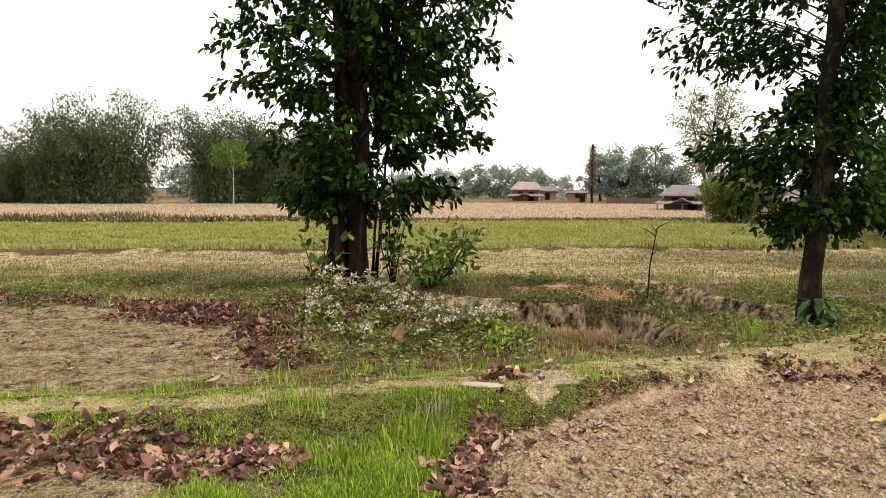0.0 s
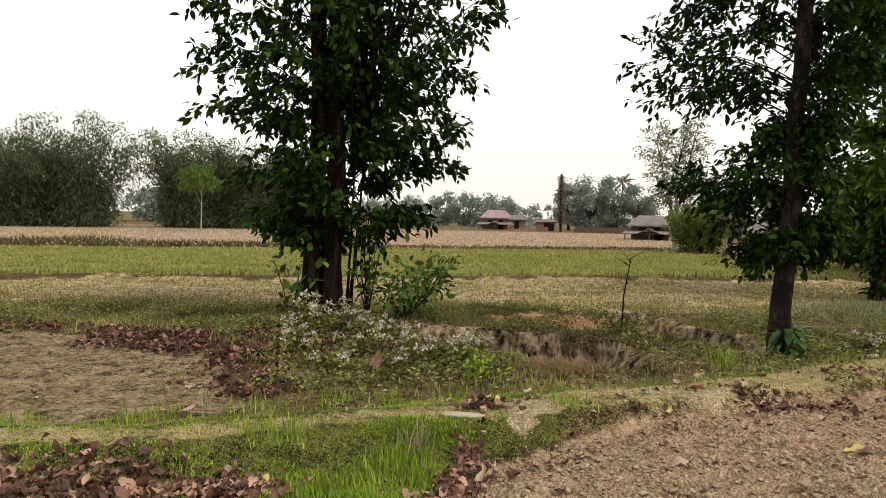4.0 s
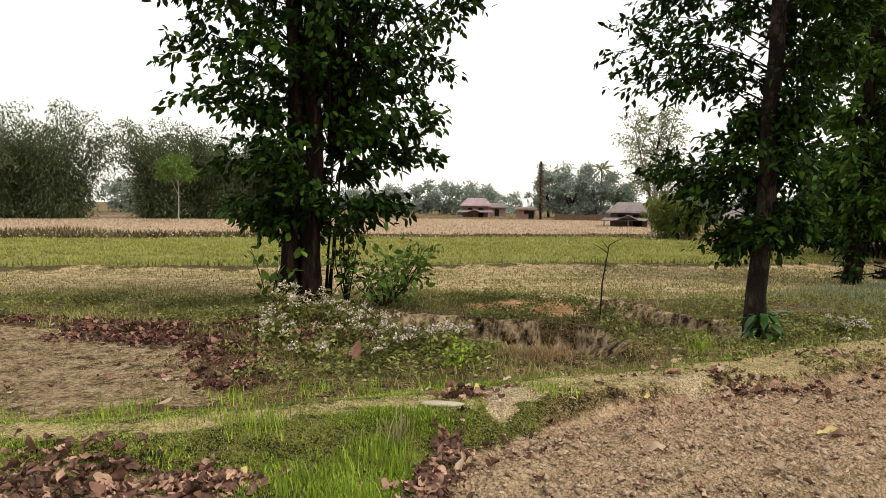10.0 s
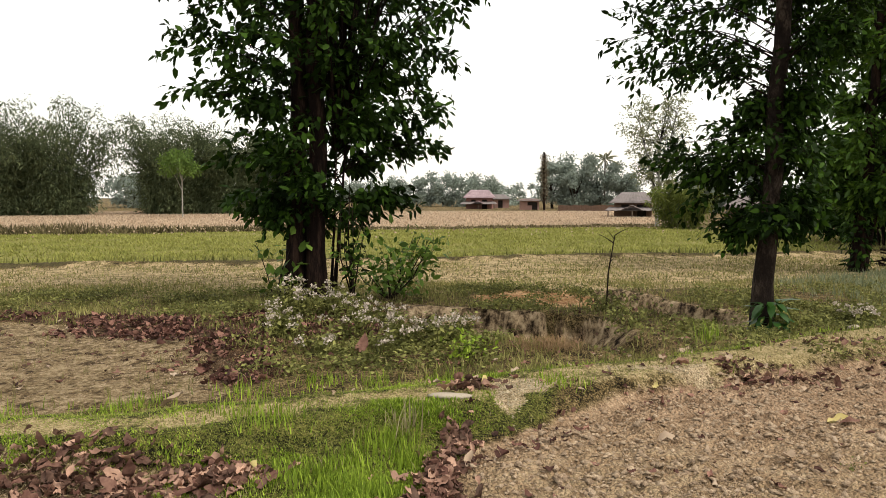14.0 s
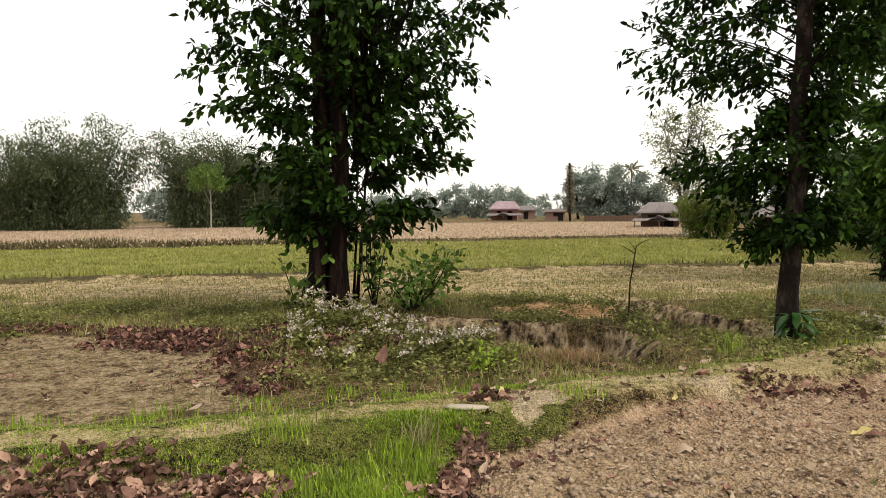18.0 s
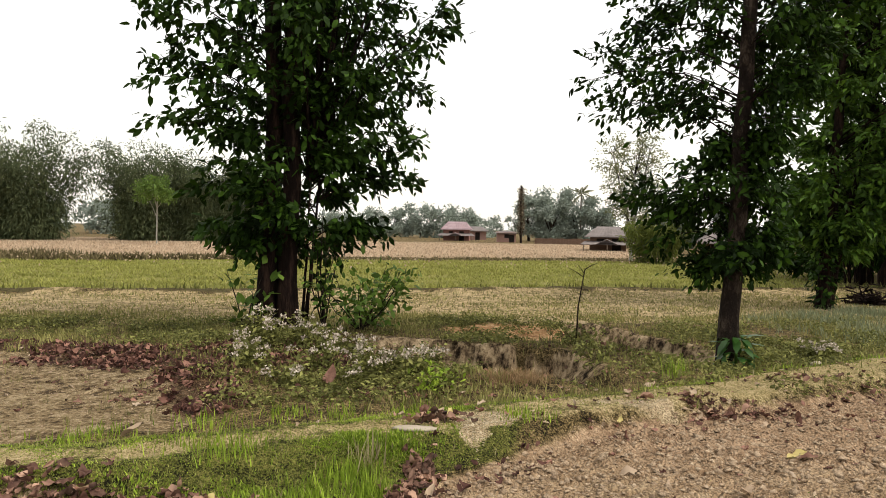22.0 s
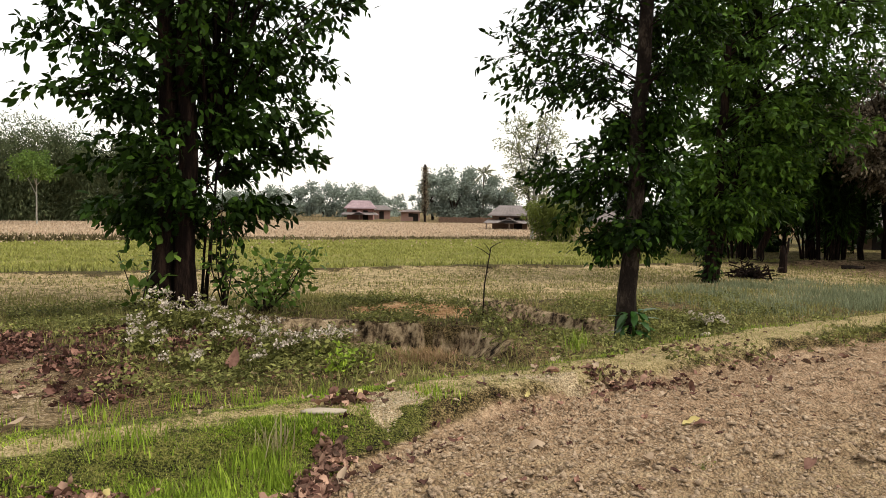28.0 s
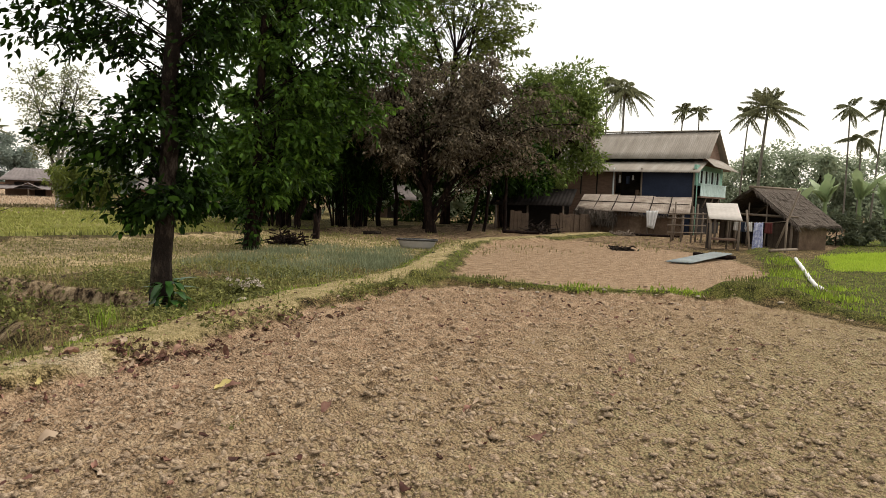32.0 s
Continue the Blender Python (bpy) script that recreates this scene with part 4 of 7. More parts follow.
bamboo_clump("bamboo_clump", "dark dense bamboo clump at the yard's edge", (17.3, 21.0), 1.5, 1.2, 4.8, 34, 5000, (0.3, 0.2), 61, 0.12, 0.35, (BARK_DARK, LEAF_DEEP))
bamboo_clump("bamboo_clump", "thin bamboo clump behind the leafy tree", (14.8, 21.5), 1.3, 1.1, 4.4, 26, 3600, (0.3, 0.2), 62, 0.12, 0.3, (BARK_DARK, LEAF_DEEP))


def slim_trunk(at, lean, r, h, seed):
    rng = np.random.default_rng(seed)
    t = thing("sapling_trunk", (at[0], at[1], ground_z(*at)), "slim dark leaning tree trunk in the yard's shade", "tree", "trunks in the yard")
    p = np.linspace((0, 0, -0.1), (lean * 0.4, -lean * 0.9, h), 7) + rng.normal(0, 0.04, (7, 3))
    v, f = tube(p, np.linspace(r, r * 0.6, 7), 8, 0.08, rng)
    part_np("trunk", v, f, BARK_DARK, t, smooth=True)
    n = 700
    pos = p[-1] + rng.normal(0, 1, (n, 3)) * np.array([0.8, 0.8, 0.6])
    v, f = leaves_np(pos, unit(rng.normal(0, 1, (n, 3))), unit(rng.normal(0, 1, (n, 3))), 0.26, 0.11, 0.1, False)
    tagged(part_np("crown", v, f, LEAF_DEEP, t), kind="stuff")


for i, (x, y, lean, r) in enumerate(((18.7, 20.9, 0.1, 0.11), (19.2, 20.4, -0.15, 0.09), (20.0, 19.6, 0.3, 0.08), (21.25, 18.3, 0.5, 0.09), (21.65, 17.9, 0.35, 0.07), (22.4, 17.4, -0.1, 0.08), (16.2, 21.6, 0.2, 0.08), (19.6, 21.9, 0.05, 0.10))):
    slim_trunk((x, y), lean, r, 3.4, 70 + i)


def stump(at):
    rng = np.random.default_rng(81)
    t = thing("stump", (at[0], at[1], ground_z(*at)), "weathered reddish forked stump at the field's edge", "stump")
    v, f = tube([(0, 0, -0.1), (0.02, 0, 0.4), (-0.05, 0, 0.75)], [0.11, 0.09, 0.05], 9, 0.2, rng)
    part_np("trunk", v, f, BARK_DARK, t)
    v, f = tube([(0.02, 0, 0.4), (0.12, 0, 0.65), (0.15, 0, 0.95)], [0.06, 0.05, 0.02], 7, 0.2, rng)
    part_np("limb", v, f, BARK_DARK, t)


stump((12.6, 16.8))

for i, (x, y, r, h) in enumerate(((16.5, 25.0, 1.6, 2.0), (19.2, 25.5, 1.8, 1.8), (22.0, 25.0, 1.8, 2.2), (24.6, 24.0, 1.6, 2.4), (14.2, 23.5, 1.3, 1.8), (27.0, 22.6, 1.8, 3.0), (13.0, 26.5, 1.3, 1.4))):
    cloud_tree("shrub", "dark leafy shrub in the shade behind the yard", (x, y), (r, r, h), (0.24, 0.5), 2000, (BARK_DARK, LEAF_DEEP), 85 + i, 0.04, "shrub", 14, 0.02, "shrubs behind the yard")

# ---------- the bush and pale tree at the edge of the dry field ----------
bamboo_clump("bamboo_clump", "round dusty green bamboo bush beside the dry field", (12.5, 34.6), 1.7, 1.4, 3.3, 46, 7000, (0.26, 0.25), 91, 0.2, 0.05, (CULM, LEAF_OLIVE))
broad_tree("pale_tree", "thin pale tree with sparse drying foliage", (12.6, 38.4), [(0, 0, 0, 0.1, 0, 4.8, 0.10, 0.05), (0, 0, 1.2, -1.1, 0, 6.0, 0.06, 0.03), (0, 0, 1.4, 0.9, 0.2, 6.2, 0.06, 0.03)],
           [(2.2, 0.9, 0.9), (3.4, 1.4, 1.2), (4.9, 1.5, 1.2), (6.2, 1.3, 1.2), (7.1, 0.7, 0.7)], 100, (0.17, 0.5), (BARK_PALE, LEAF_PALE), 93, twigs=10, per_twig=5, spread=0.7, droop=0.2, fine=False, limb_r=0.025)
cloud_tree("field_tree", "low green tree by the far yard", (19.5, 33.5), (1.6, 1.6, 2.6), (0.24, 0.45), 3000, (BARK_GREY, LEAF_DEEP), 95, 0.09)
cloud_tree("field_tree", "low green tree beside the far huts", (23.5, 36.0), (2.2, 2.0, 3.4), (0.26, 0.45), 4000, (BARK_GREY, LEAF_DEEP), 96, 0.09)

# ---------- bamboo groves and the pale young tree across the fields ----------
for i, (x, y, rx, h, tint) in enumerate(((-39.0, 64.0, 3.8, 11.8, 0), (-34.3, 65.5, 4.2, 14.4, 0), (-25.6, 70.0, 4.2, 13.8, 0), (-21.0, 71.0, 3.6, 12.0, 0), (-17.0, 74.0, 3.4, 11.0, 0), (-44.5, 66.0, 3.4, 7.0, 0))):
    bamboo_clump("bamboo_grove", "tall haze-pale bamboo grove beyond the fields", (x, y), rx, rx * 0.8, h, 72, 25000, (0.38, 0.27), 100 + i, 0.42, 0.02, (LEAF_GROVE, LEAF_GROVE), group="bamboo groves", plume=0.12)
cloud_tree("young_tree", "young tree with a flat bright green top and pale thin trunk", (-20.1, 57.5), (1.75, 1.75, 5.4), (0.26, 0.4), 2400, (BARK_PALE, LEAF_BRIGHT), 109, 0.065, low=0.66, lumps=20)


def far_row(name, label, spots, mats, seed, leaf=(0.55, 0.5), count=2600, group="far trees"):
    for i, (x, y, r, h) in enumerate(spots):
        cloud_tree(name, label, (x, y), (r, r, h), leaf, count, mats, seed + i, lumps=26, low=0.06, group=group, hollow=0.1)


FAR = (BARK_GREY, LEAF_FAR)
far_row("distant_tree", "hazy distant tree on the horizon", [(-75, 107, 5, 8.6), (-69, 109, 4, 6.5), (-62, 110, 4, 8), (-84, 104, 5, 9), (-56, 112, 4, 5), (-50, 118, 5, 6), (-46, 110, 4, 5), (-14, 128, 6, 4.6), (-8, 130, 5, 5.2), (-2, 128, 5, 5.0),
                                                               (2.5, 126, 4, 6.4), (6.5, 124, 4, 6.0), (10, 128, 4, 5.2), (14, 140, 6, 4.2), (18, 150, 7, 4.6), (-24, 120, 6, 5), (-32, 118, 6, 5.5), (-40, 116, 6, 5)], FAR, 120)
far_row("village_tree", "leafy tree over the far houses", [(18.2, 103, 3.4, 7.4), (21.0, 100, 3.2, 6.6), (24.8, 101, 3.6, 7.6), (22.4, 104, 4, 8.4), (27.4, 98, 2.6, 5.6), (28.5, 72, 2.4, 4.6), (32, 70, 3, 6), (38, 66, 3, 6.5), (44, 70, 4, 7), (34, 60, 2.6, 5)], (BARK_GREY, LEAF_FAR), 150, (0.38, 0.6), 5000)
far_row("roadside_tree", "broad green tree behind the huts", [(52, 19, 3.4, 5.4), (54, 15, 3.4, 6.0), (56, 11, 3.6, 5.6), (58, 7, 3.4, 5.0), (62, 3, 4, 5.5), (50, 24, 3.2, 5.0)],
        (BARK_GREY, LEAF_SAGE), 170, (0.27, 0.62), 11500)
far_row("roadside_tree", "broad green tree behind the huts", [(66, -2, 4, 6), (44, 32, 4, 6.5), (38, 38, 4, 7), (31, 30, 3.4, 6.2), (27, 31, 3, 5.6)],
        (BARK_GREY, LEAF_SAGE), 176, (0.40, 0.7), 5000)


# ---------- palms ----------
def palm(name, label, base, h, frond, count, seed, r=0.09, droop=0.9, leaflet=0.32, lean=(0, 0), group="palms"):
    rng = np.random.default_rng(seed)
    t = thing(name, (base[0], base[1], ground_z(*base)), label, "palm", group)
    s = np.linspace(0, 1, 10)[:, None]
    line = np.array([[0, 0, -0.1]]) + np.array([[lean[0], lean[1], h + 0.1]]) * s + np.array([[lean[0], lean[1], 0]]) * (s * s - s) * 0.6
    v, f = tube(line, np.linspace(r, r * 0.7, 10) * 0.82, 8, 0.05, rng)
    part_np("trunk", v, f, BARK_PALM, t, smooth=True)
    top = line[-1]
    for k in range(count):
        a = 2 * np.pi * (k * 0.618) + rng.uniform(-0.25, 0.25)
        up = rng.uniform(-0.7, 1.35)
        L = frond * rng.uniform(0.8, 1.1)
        o = np.array([math.cos(a), math.sin(a), 0])
        w = np.linspace(0, 1, 9)[:, None]
        rachis = top + o * L * (w * math.cos(up * 0.9)) + np.array([0, 0, 1.0]) * L * (w * math.sin(up * 0.9) - droop * 0.42 * w ** 2.0)
        n = 30
        q = np.linspace(0.12, 1, n)
        i = np.clip((q * 8).astype(int), 0, 7)
        p = rachis[i] + (rachis[i + 1] - rachis[i]) * (q * 8 - i)[:, None]
        tan = unit(rachis[i + 1] - rachis[i])
        side = unit(np.cross(tan, np.array([0, 0, 1.0])))
        P, W = np.concatenate([p, p]), np.concatenate([tan * 0.55 + side, tan * 0.55 - side]) - np.array([0, 0, 0.45])
        ln = np.tile(leaflet * L / 2.0 * np.sin(np.pi * (0.15 + 0.8 * q)) + 0.05, 2)
        v1, f1 = leaves_np(P, W + rng.normal(0, 0.12, W.shape), np.array([0, 0, 1.0]) + 0 * W, ln, 0.05 * L / 2.0, 0.35, False)
        v2, f2 = tube(rachis, np.linspace(0.025, 0.006, 9), 4)
        tri = np.concatenate([f2[:, :3], f2[:, [0, 2, 3]]])
        v, f = join_np([(v1, f1), (v2, tri)])
        part_np("frond", v, f, LEAF_PALM, t)
    return t


palm("coconut_palm", "tall coconut palm with drooping fronds behind the huts", (45.5, 15.7), 7.6, 2.3, 24, 201, 0.13, lean=(0.1, -0.3))
palm("coconut_palm", "coconut palm with long hanging fronds behind the house", (43.8, 24.3), 9.0, 2.2, 26, 202, 0.12, 1.3)
for i, (x, y, h, fr, n) in enumerate(((43.4, 25.3, 9.6, 1.2, 11), (45.5, 21.05, 7.7, 1.0, 11), (46.0, 19.8, 7.6, 0.95, 11), (47.0, 17.3, 7.3, 1.4, 12), (48.8, 11.5, 7.8, 1.2, 11), (49.1, 10.1, 7.7, 1.3, 11), (49.0, 10.8, 5.9, 1.4, 10))):
    palm("areca_palm", "slender areca palm with a small tuft of fronds", (x, y), h, fr, n, 210 + i, 0.07, 1.0, 0.5, lean=(0.05, -0.25 if i % 2 else 0.15), group="areca palms")
palm("coconut_palm", "coconut palm among the far village trees", (25.0, 99.0), 7.0, 2.2, 12, 230, 0.14)


def bare_palm(at, h):
    rng = np.random.default_rng(233)
    t = thing("dead_palm", (at[0], at[1], ground_z(*at)), "dark topless palm trunk wrapped in creeper beside the far houses", "palm")
    p = np.linspace((0, 0, -0.1), (-0.02, 0, h), 14) + rng.normal(0, 0.03, (14, 3))
    v, f = tube(p, np.full(14, 0.14) * rng.uniform(0.8, 1.1, 14), 9, 0.15, rng)
    part_np("trunk", v, f, BARK_DARK, t)
    n = 900
    k = rng.uniform(0.15, 0.95, n)
    pos = np.stack([rng.normal(0, 0.22, n), rng.normal(0, 0.22, n), k * h], 1)
    v, f = leaves_np(pos, unit(rng.normal(0, 1, (n, 3))), unit(rng.normal(0, 1, (n, 3))), 0.3, 0.14, 0.1, False)
    tagged(part_np("creeper", v, f, LEAF_BROWN, t), kind="stuff")


bare_palm((14.35, 86.8), 7.2)

# ---------- building materials ----------
TIN_GREY = grain_mat("weathered_tin", [(0.17, 0.14, 0.11), (0.27, 0.235, 0.19), (0.38, 0.335, 0.28)], 1.1, 14, 0.7, 0.3, 0.1, 0.004, (2.4, 0.35, 0.35), 0.0, 0.0)
TIN_DULL = grain_mat("dull_brown_tin", [(0.10, 0.085, 0.08), (0.17, 0.145, 0.135), (0.22, 0.19, 0.18)], 1.0, 8, 0.8, 0.2, 0.1, 0.004)
TIN_ROSE = grain_mat("faded_rose_tin", [(0.17, 0.12, 0.125), (0.28, 0.20, 0.21), (0.36, 0.28, 0.29)], 1.0, 8, 0.8, 0.2, 0.1, 0.004)
TIN_RUST = grain_mat("rusty_tin", [(0.11, 0.078, 0.055), (0.25, 0.20, 0.155), (0.40, 0.345, 0.285)], 2.2, 18, 0.75, 0.25, 0.15, 0.004, None, 0.45, 0.1)
TIN_PALE = grain_mat("pale_tin", [(0.30, 0.265, 0.22), (0.48, 0.43, 0.37)], 2.0, 16, 0.5, 0.4, 0.1, 0.003)
TIN_BLUE = grain_mat("blue_grey_tin", [(0.09, 0.105, 0.10), (0.19, 0.215, 0.205)], 2.0, 18, 0.6, 0.3, 0.1, 0.003, None, 0.0, 0.0)
MUD = grain_mat("mud_wall", [(0.055, 0.036, 0.024), (0.125, 0.084, 0.056), (0.20, 0.145, 0.10)], 2.5, 24, 0.95, 0.1, 0.6, 0.02)
BOARD = grain_mat("brown_board", [(0.08, 0.05, 0.035), (0.19, 0.12, 0.085)], 3, 30, 0.85, 0.15, 0.3, 0.01, (1, 1, 6), 0.3)
BLUE_CLOTH = grain_mat("navy_blue_tarpaulin", [(0.012, 0.017, 0.035), (0.025, 0.035, 0.065)], 1.5, 12, 0.7, 0.3, 0.2, 0.01)
GREEN_PAINT = grain_mat("faded_green_paint", [(0.17, 0.33, 0.25), (0.27, 0.46, 0.36)], 2.5, 20, 0.8, 0.2, 0.2, 0.004)
PALE_MINT = grain_mat("pale_mint_paint", [(0.38, 0.50, 0.46), (0.58, 0.70, 0.66)], 4, 30, 0.8, 0.2, 0.3, 0.005)
WHITE_PAINT = grain_mat("chalky_white_paint", [(0.45, 0.47, 0.45), (0.68, 0.68, 0.65)], 3, 25, 0.8, 0.2, 0.2, 0.004)
# Near-black: paints the shade of interiors and openings, and colours dark boards.
DARK = grain_mat("shade_black_board", [(0.012, 0.010, 0.009), (0.03, 0.024, 0.02)], 3, 20, 0.95, 0.1, 0.3, 0.01)
THATCH = grain_mat("grey_brown_thatch", [(0.04, 0.03, 0.024), (0.10, 0.08, 0.064), (0.19, 0.158, 0.128)], 3, 40, 0.95, 0.1, 0.8, 0.02, (5, 5, 1), 0.5)
WOOD = grain_mat("weathered_bamboo_pole", [(0.10, 0.075, 0.055), (0.24, 0.19, 0.145)], 4, 30, 0.85, 0.15, 0.3, 0.005, (1, 1, 0.3))
RED_WALL = grain_mat("faded_red_wall", [(0.20, 0.10, 0.085), (0.30, 0.16, 0.13)], 1.0, 8, 0.9, 0.1, 0.2, 0.01)
PINK_WALL = grain_mat("pinkish_brick_wall", [(0.26, 0.15, 0.12), (0.36, 0.23, 0.19)], 1.0, 10, 0.9, 0.1, 0.2, 0.01)
PLASTIC = grain_mat("dusty_grey_plastic", [(0.26, 0.245, 0.22), (0.40, 0.38, 0.35)], 3, 20, 0.5, 0.4, 0.1, 0.003)
RIM = grain_mat("dark_rubber_rim", [(0.02, 0.02, 0.02), (0.05, 0.045, 0.04)], 5, 30, 0.7, 0.2, 0.2, 0.004)
STONE = grain_mat("pale_stone", [(0.28, 0.235, 0.175), (0.42, 0.36, 0.28)], 4, 30, 0.9, 0.1, 0.5, 0.01)
CLOTH_WHITE = grain_mat("white_cotton", [(0.55, 0.53, 0.50), (0.75, 0.73, 0.70)], 6, 40, 0.9, 0.1, 0.2, 0.004)
CLOTH_PRINT = grain_mat("blue_and_white_print", [(0.04, 0.05, 0.22), (0.42, 0.45, 0.62), (0.85, 0.85, 0.86)], 9, 30, 0.9, 0.1, 0.2, 0.004)
CLOTH_RED = grain_mat("dark_red_cloth", [(0.08, 0.02, 0.02), (0.14, 0.045, 0.04)], 6, 40, 0.9, 0.1, 0.2, 0.004)


def sheet(p00, p10, p01, p11, waves, amp, thick=0.012, nv=4):
    """A corrugated sheet between four corners; waves run from the first pair to the second."""
    p00, p10, p01, p11 = (np.array(p, dtype=float) for p in (p00, p10, p01, p11))
    nu = max(4, waves * 4)
    u, v = np.meshgrid(np.linspace(0, 1, nu + 1), np.linspace(0, 1, nv + 1))
    u, v = u[..., None], v[..., None]
    p = p00 * (1 - u) * (1 - v) + p10 * u * (1 - v) + p01 * (1 - u) * v + p11 * u * v
    nor = unit(np.cross(p10 - p00, p01 - p00))
    top = (p + nor * amp * np.sin(u * waves * 2 * np.pi)).reshape(-1, 3)
    low = top - nor * thick
    m = nu + 1
    q = (np.arange(nv)[:, None] * m + np.arange(nu)[None]).ravel()
    f = np.stack([q, q + 1, q + m + 1, q + m], 1)
    n = len(top)
    edges = [(np.arange(nu), np.arange(nu) + 1), (np.arange(nu) + nv * m + 1, np.arange(nu) + nv * m), (np.arange(nv) * m + m, np.arange(nv) * m), (np.arange(nv) * m + nu, np.arange(nv) * m + m + nu)]
    sides = [np.stack([b, a, a + n, b + n], 1) for a, b in edges]
    return np.concatenate([top, low]), np.concatenate([f, f[:, ::-1] + n] + sides)


def pole(name, a, b, r, parent, mat=None, sides=7, label=""):
    a, b = np.array(a, dtype=float), np.array(b, dtype=float)
    v, f = tube([a, a * 0.5 + b * 0.5 + (0.01, 0.01, 0), b], [r, r * 0.95, r * 0.85], sides)
    cap = len(v)
    v = np.concatenate([v, [a, b]])
    tri = np.concatenate([f[:, :3], f[:, [0, 2, 3]], [[cap, (i + 1) % sides, i] for i in range(sides)], [[cap + 1, 2 * sides + i, 2 * sides + (i + 1) % sides] for i in range(sides)]])
    return part_np(name, v, tri, mat or WOOD, parent, label, smooth=False)


def slab_part(name, x0, x1, y0, y1, z0, z1, mat, parent, label="", bevel=0.0):
    return part(name, boxed(x0, x1, y0, y1, z0, z1, bevel=bevel), mat, parent, label)


# ---------- the green two-storey house ----------
def green_house():
    h = thing("house", (31.6, 13.6, 0), "two-storey village house with a grey tin roof and green gable wall", "house", turn=-82.0)
    slab_part("wall", -7.6, -3.9, 0.0, 0.12, 0.0, 2.98, BOARD, h, "brown board wall")
    slab_part("wall", -2.55, -0.12, 0.0, 0.1, 0.0, 2.98, BLUE_CLOTH, h, "navy blue sheeted wall")
    # Loggia shade is painted as a near-black wall set back in the opening.
    slab_part("wall", -3.9, -2.55, 0.9, 1.0, 0.0, 3.25, DARK, h, "loggia back wall with its shade painted near black")
    slab_part("floor", -3.9, -2.55, 0.0, 0.9, 1.62, 1.75, BOARD, h)
    slab_part("wall", -7.6, -7.5, 0.12, 4.8, 0.0, 3.6, MUD, h)
    slab_part("wall", -7.5, -0.12, 4.7, 4.8, 0.0, 3.4, MUD, h)
    slab_part("wall", -0.12, 0.0, 0.0, 4.8, 2.35, 3.3, GREEN_PAINT, h, "faded green gable wall")
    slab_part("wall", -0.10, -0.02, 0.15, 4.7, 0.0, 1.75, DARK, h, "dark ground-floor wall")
    for x in (-3.95, -2.55, -0.1):
        pole("post", (x, -0.06, 0.0), (x, -0.06, 3.1), 0.05, h, WHITE_PAINT if x < -3 else WOOD)
    pole("post", (0.06, -0.05, 0.0), (0.06, -0.05, 2.85), 0.028, h, GREEN_PAINT)
    # windows of the gable wall, each with open shutters
    for y in (0.7, 1.55, 2.6, 3.6):
        w = slab_part("window", -0.06, 0.03, y - 0.2, y + 0.2, 2.45, 3.05, DARK, h, "dark unglazed window")
        slab_part("shutter", 0.03, 0.06, y - 0.42, y - 0.2, 2.45, 3.05, PALE_MINT, w, "pale mint shutter")
        slab_part("shutter", 0.03, 0.06, y + 0.2, y + 0.42, 2.45, 3.05, PALE_MINT, w, "pale mint shutter")
    # balcony along the gable
    b = slab_part("balcony", 0.0, 0.24, 0.05, 4.7, 1.78, 1.86, BOARD, h)
    slab_part("rail", 0.19, 0.25, 0.05, 4.7, 2.40, 2.45, PALE_MINT, b, "pale mint balcony rail")
    for i in range(19):
        slab_part("picket", 0.2, 0.23, 0.06 + i * 0.245, 0.27 + i * 0.245, 1.86, 2.40, PALE_MINT, b)
    for y in (1.2, 2.4, 3.6):
        pole("bracket", (0.02, y, 1.3), (0.2, y, 1.78), 0.035, h, WOOD)
    # roofs: main slopes, pent over the front, hood over the gable
    v, f = sheet((-8.0, 0.85, 3.58), (0.3, 0.85, 3.62), (-8.0, 2.65, 5.0), (0.25, 2.65, 5.08), 84, 0.007)
    part_np("roof", v, f, TIN_GREY, h, "weathered grey tin roof slope")
    v, f = sheet((-8.0, 2.65, 5.0), (0.25, 2.65, 5.08), (-8.0, 5.2, 3.2), (0.3, 5.2, 3.2), 84, 0.007)
    part_np("roof", v, f, TIN_GREY, h)
    v, f = sheet((-8.0, -0.42, 2.86), (0.2, -0.42, 2.92), (-8.0, 1.2, 3.5), (0.2, 1.2, 3.52), 84, 0.007)
    part_np("roof", v, f, TIN_GREY, h, "pent roof of grey tin over the front")
    v, f = sheet((0.75, 0.2, 3.22), (0.75, 5.1, 3.15), (0.05, 0.9, 3.7), (0.05, 4.4, 3.7), 44, 0.007)
    part_np("roof", v, f, TIN_GREY, h, "tin hood over the gable wall")
    bm = bmesh.new()
    p = [bm.verts.new(c) for c in ((-0.06, 0.9, 3.3), (-0.06, 4.7, 3.3), (-0.06, 2.65, 4.9), (0.0, 0.9, 3.3), (0.0, 4.7, 3.3), (0.0, 2.65, 4.9))]
    for c in ((0, 1, 2), (5, 4, 3), (0, 3, 4, 1), (1, 4, 5, 2), (2, 5, 3, 0)):
        bm.faces.new([p[i] for i in c])
    part("gable", bm, BOARD, h, "brown boarded gable")
    slab_part("ridge_cap", -8.0, 0.27, 2.55, 2.75, 5.06, 5.11, TIN_GREY, h)
